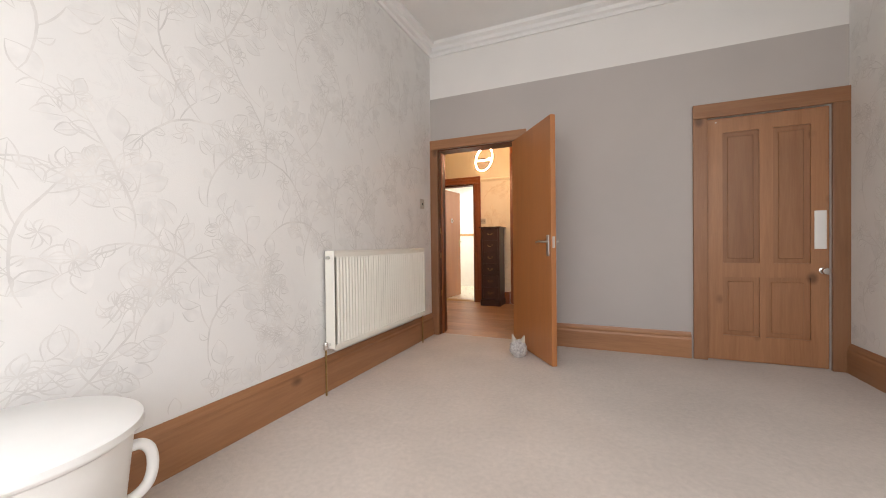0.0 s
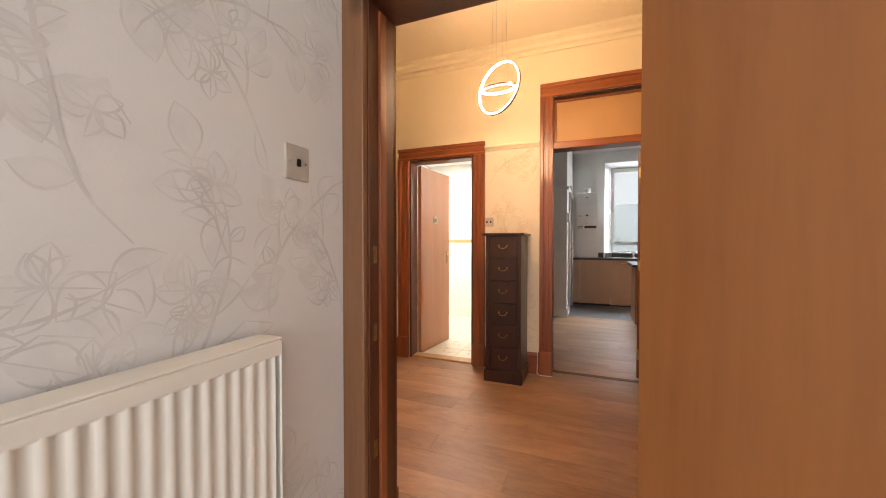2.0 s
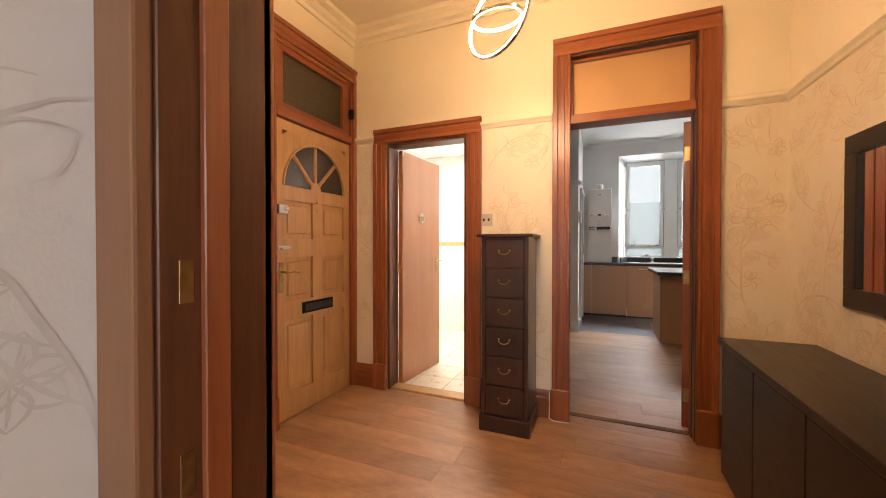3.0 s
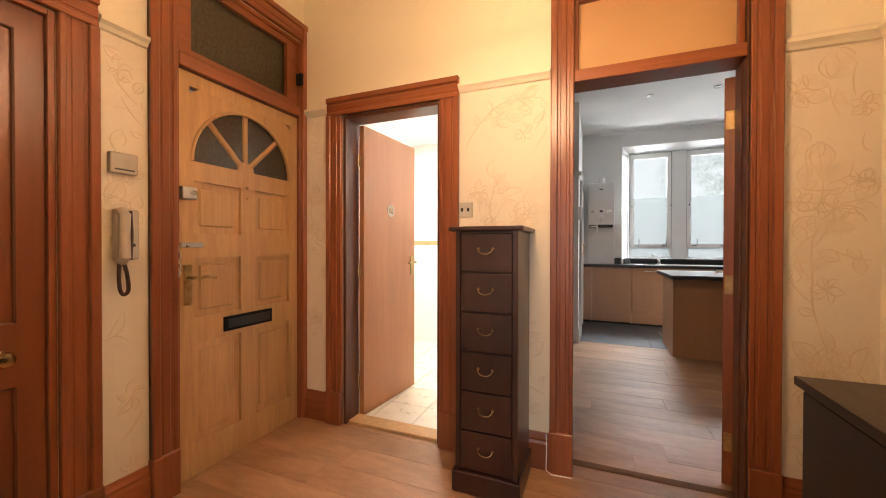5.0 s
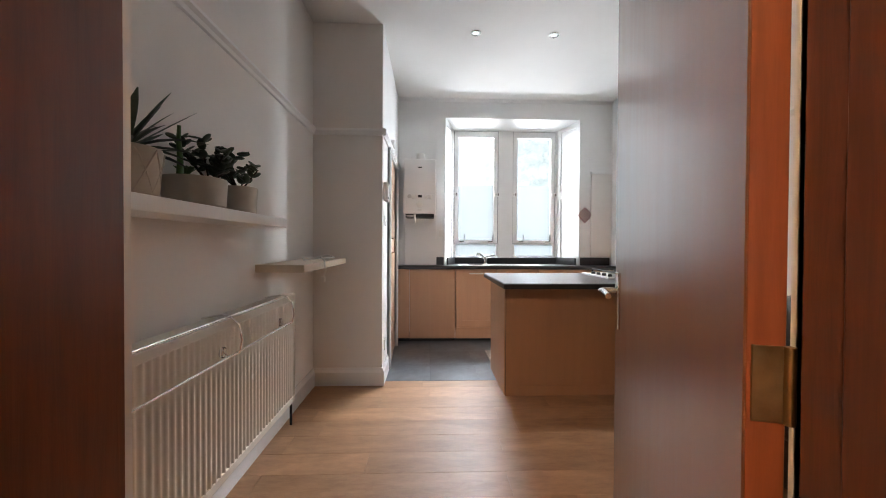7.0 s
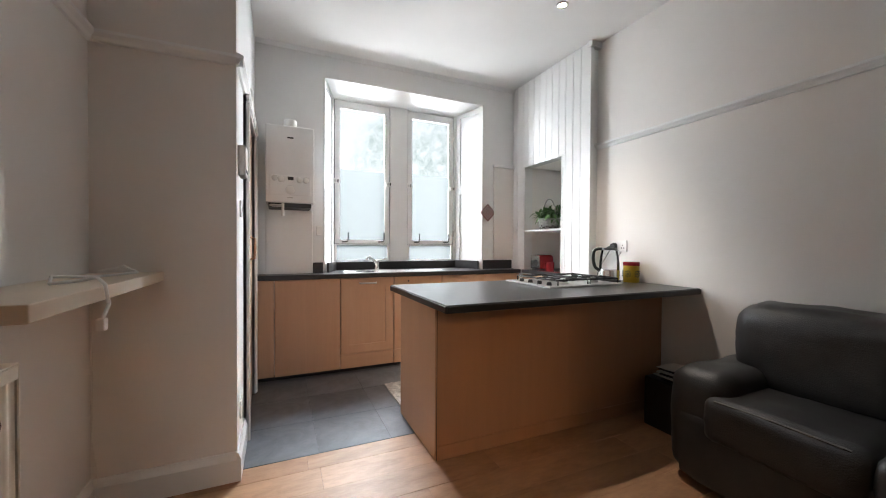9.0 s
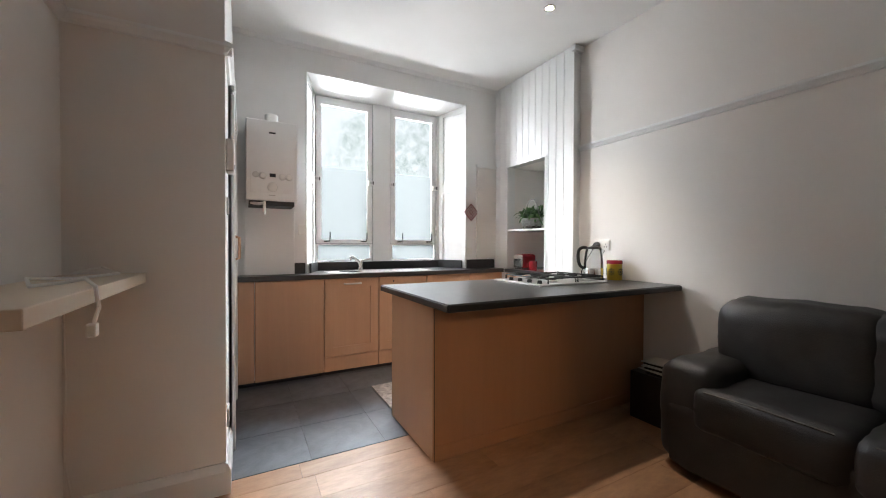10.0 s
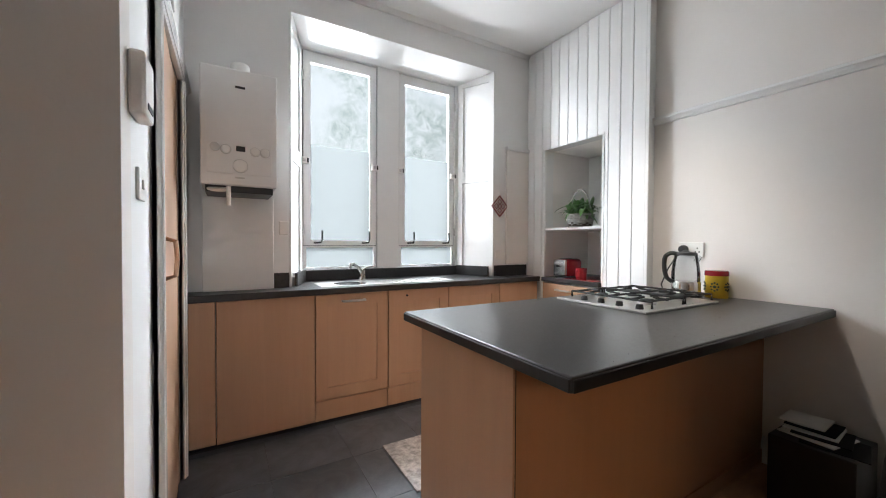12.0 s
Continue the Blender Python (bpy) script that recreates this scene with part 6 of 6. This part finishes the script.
# ---- kitchen: closet side and boiler ----
th = thing("alarm_box", (PX, 8.4, 1.53), "grey-white control box on the closet corner", "control box")
part("case", box(PX, PX + 0.036, 8.405, 8.525, 1.49, 1.645, 0.008, 3), "kit_wall", th)
part("vent", box(PX + 0.035, PX + 0.038, 8.43, 8.5, 1.51, 1.525), "grout", th)
s2 = thing("light_switch", (PX, 8.53, 1.33), "white light switch beside the closet door", "light switch")
part("plate", box(PX, PX + 0.009, 8.49, 8.575, 1.29, 1.375, 0.003, 2), "white_plastic", s2)
part("rocker", box(PX + 0.008, PX + 0.014, 8.52, 8.54, 1.32, 1.345, 0.002, 1), "white_plastic", s2)
s3 = thing("wall_socket", (PX, 8.52, 0.3), "white socket low on the closet side", "socket")
part("plate", box(PX, PX + 0.009, 8.47, 8.56, 0.24, 0.33, 0.003, 2), "white_plastic", s3)
sm = thing("heat_alarm", (PX, 9.5, 2.1), "round white heat alarm high on the closet side", "alarm")
part("case", cyl(0.05, 0.042, 0.035, (PX, 9.05, 2.12), (1, 0, 0), 28, 0.006), "white_plastic", sm, "", True)

BXa, BXb, BYf = -0.285, 0.075, 9.5
bo = thing("boiler", (-0.1, 9.67, 1.47), "white wall-hung gas boiler above the worktop", "boiler")
part("case", box(BXa, BXb, BYf, KY1 - 0.001, 1.475, 2.085, 0.008, 3), "boiler", bo)
part("under_tray", box(BXa + 0.02, BXb - 0.02, BYf + 0.03, KY1 - 0.02, 1.44, 1.475), "black", bo, "black underside with pipework")
part("flue", cyl(0.05, 0.05, 0.1, (-0.1, 9.68, 2.083), seg=24, bevel=0.01), "white_plastic", bo, "", True)
pn = part("control_panel", box(BXa + 0.03, BXb - 0.03, BYf - 0.003, BYf, 1.535, 1.69, 0.001, 1), "boiler", bo)
part("display", box(-0.125, -0.082, BYf - 0.005, BYf - 0.002, 1.655, 1.682), "black", pn, "dark display")
part("gauge", cyl(0.021, 0.021, 0.005, (-0.22, BYf - 0.001, 1.667), (0, -1, 0), 24, 0.001), "steel", pn, "round pressure gauge", True)
for x in (-0.172, -0.035, 0.012):
    part("dial", cyl(0.023, 0.021, 0.012, (x, BYf - 0.001, 1.66), (0, -1, 0), 24, 0.003), "white_plastic", pn, "white control dial", True)
for x, z, r in ((-0.22, 1.667, 0.022), (-0.172, 1.66, 0.024), (-0.035, 1.66, 0.024), (0.012, 1.66, 0.024), (-0.105, 1.578, 0.035)):
    part("dial_ring", tube([(x + r * math.cos(i * math.pi / 14), BYf - 0.004, z + r * math.sin(i * math.pi / 14)) for i in range(28)], 0.0011, 5, True), "steel", pn, "thin grey ring round a dial")
part("clock", cyl(0.033, 0.032, 0.006, (-0.105, BYf - 0.003, 1.578), (0, -1, 0), 28, 0.002), "white_plastic", pn, "round timer dial", True)
part("badge", box(-0.13, -0.085, BYf - 0.0025, BYf - 0.0005, 1.512, 1.52), "steel", bo)
part("badge", box(-0.128, -0.082, BYf - 0.0025, BYf - 0.0005, 1.985, 1.997), "black", bo, "small dark badge")
part("condensate_pipe", tube([(-0.16, BYf + 0.02, 1.47), (-0.16, BYf + 0.015, 1.42), (-0.16, BYf + 0.015, 1.37)], 0.011, 10), "white_plastic", bo, "white plastic pipe", True)
part("isolator", tube([(-0.255, BYf + 0.04, 1.455), (-0.2, BYf + 0.02, 1.45), (-0.17, BYf + 0.03, 1.455)], 0.012, 8), "steel", bo, "", True)
bp = thing("boxed_panel", (-0.1, 9.8, WT1), "white board boxing in the pipes below the boiler", "pipe boxing")
part("board", box(-0.292, 0.085, KY1 - 0.045, KY1 - 0.001, WT1 + 0.001, 1.44, 0.002, 1), "kit_white", bp)

so = thing("wall_socket", (0.2, 9.83, 1.27), "white switched socket at the edge of the window recess", "socket")
part("plate", box(0.12, 0.178, KY1 - 0.012, KY1, 1.225, 1.31, 0.003, 2), "white_plastic", so)
so = thing("wall_socket", (1.86, KY1, 1.07), "white switch low beside the window recess", "socket")
part("plate", box(1.86, 1.915, KY1 - 0.014, KY1, 1.04, 1.11, 0.003, 2), "white_plastic", so)

orn = thing("wall_ornament", (1.905, KY1, 1.5), "dark red openwork diamond ornament hung on the wall", "wall ornament")


def diamond(s, x, z):
    return [(x - s, KY1 - 0.012, z), (x, KY1 - 0.012, z + s * 1.05), (x + s, KY1 - 0.012, z), (x, KY1 - 0.012, z - s * 1.05)]


part("frame", tube(diamond(0.085, 1.905, 1.5), 0.0078, 6, True), "ornament", orn, "dark red diamond frame")
part("inner", tube(diamond(0.022, 1.905, 1.5), 0.0042, 6, True), "ornament", orn)
for sx, sz in ((-0.036, 0.0), (0.036, 0), (0, 0.038), (0, -0.038)):
    part("petal", tube(diamond(0.022, 1.905 + sx, 1.5 + sz), 0.0046, 6, True), "ornament", orn)
part("hook", tube([(1.905, KY1 - 0.012, 1.588), (1.905, KY1 - 0.012, 1.62), (1.905, KY1, 1.625)], 0.003, 6), "white_plastic", orn)

# ---- kitchen: things on the worktops ----
ke = thing("kettle", (2.17, 8.42, 0.872), "clear glass kettle with steel base and black handle", "kettle")
KX, KYc, KZ0 = 2.17, 8.42, 0.872
part("base", cyl(0.085, 0.08, 0.012, (KX, KYc, KZ0), seg=32, bevel=0.003), "black", ke, "", True)
part("steel_band", lathe([(0.0, 0.012), (0.076, 0.012), (0.077, 0.02), (0.077, 0.085), (0.074, 0.09), (0.0, 0.09)], 32, (KX, KYc, KZ0)), "chrome", ke, "polished steel lower body", True)
part("jug", lathe([(0.074, 0.09), (0.073, 0.14), (0.066, 0.2), (0.057, 0.24), (0.055, 0.24), (0.064, 0.2), (0.071, 0.14), (0.072, 0.09)], 32, (KX, KYc, KZ0)), "clear", ke, "clear glass jug", True)
part("lid", lathe([(0.058, 0.24), (0.06, 0.244), (0.055, 0.256), (0.02, 0.262), (0.012, 0.27), (0.0, 0.272)], 28, (KX, KYc, KZ0)), "black", ke, "black lid", True)
hw = Vector((-0.78, 0.62, 0)).normalized()
part("handle", tube(flowing([Vector((KX, KYc, KZ0)) + hw * d + Vector((0, 0, z)) for d, z in ((0.04, 0.246), (0.08, 0.252), (0.112, 0.23), (0.118, 0.17), (0.104, 0.11), (0.075, 0.085))]), 0.0125, 10), "black", ke, "black loop handle", True)
part("spout", tube([Vector((KX, KYc, KZ0)) - hw * d + Vector((0, 0, z)) for d, z in ((0.055, 0.2), (0.075, 0.235))], 0.014, 10), "clear", ke, "", True)
part("cord", tube([(2.17, 8.5, 0.88), (2.2, 8.56, 0.878), (2.24, 8.6, 0.92), (2.28, 8.58, 1.02), (2.31, 8.535, 1.12)], 0.004, 6), "black", ke, "black power cord", True)
ws = thing("wall_socket", (KX1, 8.47, 1.145), "white double wall socket with a black plug above the island", "socket")
part("plate", box(KX1 - 0.01, KX1, 8.4, 8.545, 1.1, 1.188, 0.003, 2), "white_plastic", ws)
for yy in (8.435,):
    for dy, dz in ((0, 0.012), (-0.011, -0.01), (0.011, -0.01)):
        part("hole", box(KX1 - 0.0115, KX1 - 0.0095, yy + dy - 0.003, yy + dy + 0.003, 1.14 + dz - 0.005, 1.14 + dz + 0.005), "black", ws)
part("plug", lathe([(0, 0), (0.026, 0), (0.026, 0.02), (0.02, 0.035), (0, 0.038)], 20), "black", ws, "round black plug", True).matrix_local = Matrix.Translation((-0.01, 0.04, 0.0)) @ Matrix.Rotation(radians(-90), 4, "Y") @ Matrix.Translation((KX1, 8.47, 1.145))
tn = thing("canister", (2.265, 8.3, 0.872), "yellow round tin with a red lid and dark flower motif", "canister")
part("body", lathe([(0, 0), (0.054, 0), (0.056, 0.004), (0.056, 0.13), (0, 0.13)], 32, (2.265, 8.3, 0.872)), "yellow", tn, "", True)
part("lid", lathe([(0.058, 0.126), (0.058, 0.148), (0.054, 0.154), (0.0, 0.155)], 32, (2.265, 8.3, 0.872)), "red", tn, "red lid", True)
for k in range(5):
    a0 = math.pi + 0.25 + k * 1.25
    bm = bmesh.new()
    for j in range(8):
        an = a0 + 0.32 * math.cos(j * 0.785)
        zc = 0.872 + 0.065 + 0.022 * math.sin(j * 0.785)
        bmesh.ops.create_icosphere(bm, subdivisions=1, radius=0.006, matrix=Matrix.Translation((2.265 + 0.056 * math.cos(an), 8.3 + 0.056 * math.sin(an), zc)))
    bmesh.ops.create_icosphere(bm, subdivisions=1, radius=0.011, matrix=Matrix.Translation((2.265 + 0.052 * math.cos(a0), 8.3 + 0.052 * math.sin(a0), 0.937)))
    part("motif", bm, "succulent", tn, "dark flower motif")

to = thing("toaster", (2.36, 9.42, 0.888), "red and chrome two-slice toaster in the niche", "toaster")
part("body", box(2.265, 2.45, 9.38, 9.535, 0.9, 1.045, 0.03, 4), "red", to, "", True)
part("end", box(2.252, 2.275, 9.39, 9.525, 0.905, 1.04, 0.008, 2), "chrome", to, "chrome end with lever")
part("lever", box(2.232, 2.254, 9.44, 9.475, 0.98, 0.995, 0.003, 1), "black", to)
for s in (-0.03, 0.03):
    part("slot", box(2.3, 2.43, 9.4575 + s - 0.01, 9.4575 + s + 0.01, 1.044, 1.047), "black", to)
part("foot", box(2.275, 2.44, 9.39, 9.525, 0.888, 0.9), "black", to)
mg = thing("mug", (2.3, 9.27, 0.888), "red enamel mug in the niche", "mug")
part("body", lathe([(0, 0), (0.036, 0), (0.04, 0.004), (0.043, 0.09), (0.04, 0.09), (0.037, 0.008), (0, 0.006)], 24, (2.3, 9.27, 0.888)), "red", mg, "", True)
part("handle", tube([(2.262, 9.27, 0.965), (2.235, 9.27, 0.96), (2.228, 9.27, 0.93), (2.24, 9.27, 0.91), (2.263, 9.27, 0.905)], 0.005, 8), "red", mg, "", True)

ba = thing("plant_basket", (2.3, 9.29, 1.31), "grey wicker basket of leafy houseplants on the niche shelf", "potted plant")
bm = bmesh.new()
for k in range(8):
    z = 1.312 + k * 0.0135
    r = 0.085 + 0.02 * k / 7
    tube([(2.3 + (r + 0.003 * math.sin(i * 2.5 + k * 3)) * math.cos(i * 0.2618), 9.29 + (r + 0.003 * math.sin(i * 2.5 + k * 3)) * math.sin(i * 0.2618), z) for i in range(24)], 0.0075, 6, True, bm=bm)
part("weave", bm, "wicker", ba, "woven grey wicker", True)
part("soil", cyl(0.095, 0.095, 0.08, (2.3, 9.29, 1.314), seg=20), "soil", ba)
part("hoop", tube([(2.3, 9.29 + 0.1 * math.cos(math.pi * i / 16), 1.41 + 0.2 * math.sin(math.pi * i / 16)) for i in range(17)], 0.006, 8), "wicker", ba, "tall hooped handle", True)
bm = bmesh.new()
rng = random.Random(31)
for k in range(230):
    a, e = rng.uniform(0, 6.28), rng.uniform(0.1, 1.3)
    b0 = (2.3 + rng.gauss(0, 0.04), 9.29 + rng.gauss(0, 0.04), 1.39 + rng.uniform(0, 0.09))
    leaf_blade(bm, b0, (math.cos(a) * math.cos(e), math.sin(a) * math.cos(e), math.sin(e)), rng.uniform(0.05, 0.15), rng.uniform(0.02, 0.04), rng.uniform(0.2, 0.9))
part("leaves", bm, "leaf", ba, "many small green leaves")

for x in (0.378, 1.03, 1.68):
    dl = thing("downlight", (x, 8.42, KZ), "small recessed ceiling downlight with a chrome rim", "downlight", "ceiling downlights")
    part("rim", lathe([(0.028, -0.001), (0.042, -0.001), (0.044, -0.006), (0.04, -0.01), (0.03, -0.008), (0.028, -0.001)], 28, (x, 8.42, KZ)), "chrome", dl, "", True)
    part("lens", cyl(0.027, 0.027, 0.003, (x, 8.42, KZ - 0.006), seg=24), "spot" if x > 1.2 else "steel", dl, "glowing lens" if x > 1.2 else "unlit reflector")

# ---- kitchen: sofa side ----
def cushion(x0, x1, y0, y1, z0, z1, r, puff=0.012, seed=0.0):
    """A soft upholstered block: rounded, slightly swollen and creased."""
    bm = bmesh.new()
    n = 14
    for ax, sg in ((0, 1), (0, -1), (1, 1), (1, -1), (2, 1), (2, -1)):
        g = [[None] * (n + 1) for _ in range(n + 1)]
        for i in range(n + 1):
            for k in range(n + 1):
                c = [0, 0, 0]
                c[ax] = sg
                c[(ax + 1) % 3] = -1 + 2 * i / n
                c[(ax + 2) % 3] = -1 + 2 * k / n
                g[i][k] = bm.verts.new(c)
        for i in range(n):
            for k in range(n):
                bm.faces.new((g[i][k], g[i + 1][k], g[i + 1][k + 1], g[i][k + 1]))
    bmesh.ops.remove_doubles(bm, verts=bm.verts[:], dist=1e-5)
    h = Vector(((x1 - x0) / 2, (y1 - y0) / 2, (z1 - z0) / 2))
    c0 = Vector(((x0 + x1) / 2, (y0 + y1) / 2, (z0 + z1) / 2))
    for v in bm.verts:
        p = Vector(v.co[i] * h[i] for i in range(3))
        inner = Vector(max(-h[i] + r, min(h[i] - r, p[i])) for i in range(3))
        d = p - inner
        if d.length > 1e-6:
            p = inner + d.normalized() * min(r, d.length if d.length < r else r)
        nrm = v.co.normalized()
        p += nrm * (puff * (1 - 0.5 * abs(v.co.x * v.co.y * v.co.z)) + 0.012 * noise.noise(p * 6 + Vector((seed, seed, 0))) + 0.005 * noise.noise(p * 19 + Vector((seed, 0, 0))))
        v.co = c0 + p
    return bm


so = thing("leather_sofa", (1.95, 6.75, 0), "worn black leather two-seat sofa against the wall", "sofa")
part("base", cushion(1.61, 2.28, 6.02, 7.5, 0.03, 0.36, 0.035, 0.004, 1), "leather", so, "", True)
for y0, y1, s in ((6.28, 6.83, 2), (6.83, 7.37, 3)):
    sc_ = part("seat_cushion", cushion(1.59, 2.1, y0, y1, 0.26, 0.46, 0.045, 0.01, s), "leather", so, "creased black leather seat", True)
    # seat edge piping in a blotchy grey, paler than the leather
    part("piping", tube([(1.6, y0 + 0.05, 0.452), (1.597, (y0 + y1) / 2, 0.458), (1.6, y1 - 0.05, 0.452)], 0.005, 6), "pale_seam", sc_, "pale seam along the seat edge")
    part("back_cushion", cushion(1.98, 2.3, y0 - 0.01, y1 + 0.09, 0.42, 0.85, 0.1, 0.015, s + 5), "leather", so, "swollen black leather back", True)
for y0, y1, s in ((7.3, 7.56, 9), (6.0, 6.28, 11)):
    part("arm", cushion(1.63, 2.25, y0, y1, 0.04, 0.545, 0.075, 0.012, s), "leather", so, "rounded black leather arm", True)
for x, y in ((1.7, 6.1), (1.7, 7.42), (2.2, 6.1), (2.2, 7.42)):
    part("foot", cyl(0.025, 0.02, 0.05, (x, y, 0.0), seg=12), "black", so, "", True)

bg = thing("magazine_box", (2.15, 7.82, 0), "black box of papers on the floor beside the sofa", "storage box")
part("box", box(1.98, 2.3, 7.68, 7.96, 0, 0.31, 0.006, 2), "black", bg)
rng = random.Random(2)
for k in range(6):
    ob = part("paper", box(2.0 + 0.02 * k, 2.2 + 0.015 * k, 7.69 + 0.02 * k, 7.9 + 0.01 * k, 0.312 + 0.008 * k, 0.317 + 0.008 * k), "paper" if k % 2 else "iron", bg, "loose folded paper")
    ob.matrix_local = Matrix.Rotation(radians(rng.uniform(-12, 12)), 4, "Z") @ Matrix.Rotation(radians(rng.uniform(-3, 3)), 4, "X")
rg = thing("rug", (0.9, 9.0, 0), "small grey and cream woven mat between units and island", "rug")
part("mat", box(0.597, 1.3, 8.8, 9.25, 0.0, 0.012, 0.005, 2), "rug", rg)


# ---- floor pieces ----
def planks(floor, x0, x1, y0, y1, w, L, mt, z1=0.0, seed=1, gap=0.0015):
    """Staggered boards along x, each an object of its own on shared meshes."""
    r = random.Random(seed)
    cache = {}
    y, row = y0, 0
    while y < y1 - 0.005:
        ww = min(w, y1 - y)
        x = x0 - r.uniform(0, L)
        while x < x1 - 0.005:
            a, c = max(x, x0), min(x + L, x1)
            x += L
            if c - a < 0.02:
                continue
            key = (round(c - a, 3), round(ww, 3))
            if key not in cache:
                bm = box(-key[0] / 2 + gap / 2, key[0] / 2 - gap / 2, -key[1] / 2 + gap / 2, key[1] / 2 - gap / 2, -0.006, 0.0)
                cache[key] = finish("plank", bm, mt)
            ob = new("plank", cache[key])
            ob.parent = floor
            ob.location = ((a + c) / 2, y + ww / 2, z1 + r.uniform(-0.0003, 0.0002))
        y += w
        row += 1


def tiles(floor, x0, x1, y0, y1, w, mt, gap=0.005, z1=0.0):
    cache = {}
    nx, ny = math.ceil((x1 - x0) / w), math.ceil((y1 - y0) / w)
    for i in range(nx):
        for k in range(ny):
            a, c = x0 + i * w, min(x1, x0 + (i + 1) * w)
            d, e = y0 + k * w, min(y1, y0 + (k + 1) * w)
            key = (round(c - a, 3), round(e - d, 3))
            if min(key) < 0.02:
                continue
            if key not in cache:
                cache[key] = finish("tile", box(-key[0] / 2 + gap / 2, key[0] / 2 - gap / 2, -key[1] / 2 + gap / 2, key[1] / 2 - gap / 2, -0.006, 0.0), mt)
            ob = new("tile", cache[key])
            ob.parent = floor
            ob.location = ((a + c) / 2, (d + e) / 2, z1)


planks(floor_hall, HX0 - 0.15, HX1, BY1 + 0.075, HY1 + 0.1, 0.184, 1.2, "plank", seed=3)
planks(floor_kitchen, KX0, KX1, HY1 + 0.115, FYS - 0.012, 0.184, 1.2, "plank", seed=8)
tiles(floor_slate, PX - 0.02, KX1, FYS - 0.008, 9.7, 0.41, "slate", 0.0025)
tiles(floor_bath, TX0, TX1, HY1 + 0.12, TY1, 0.3, "cream_tile")
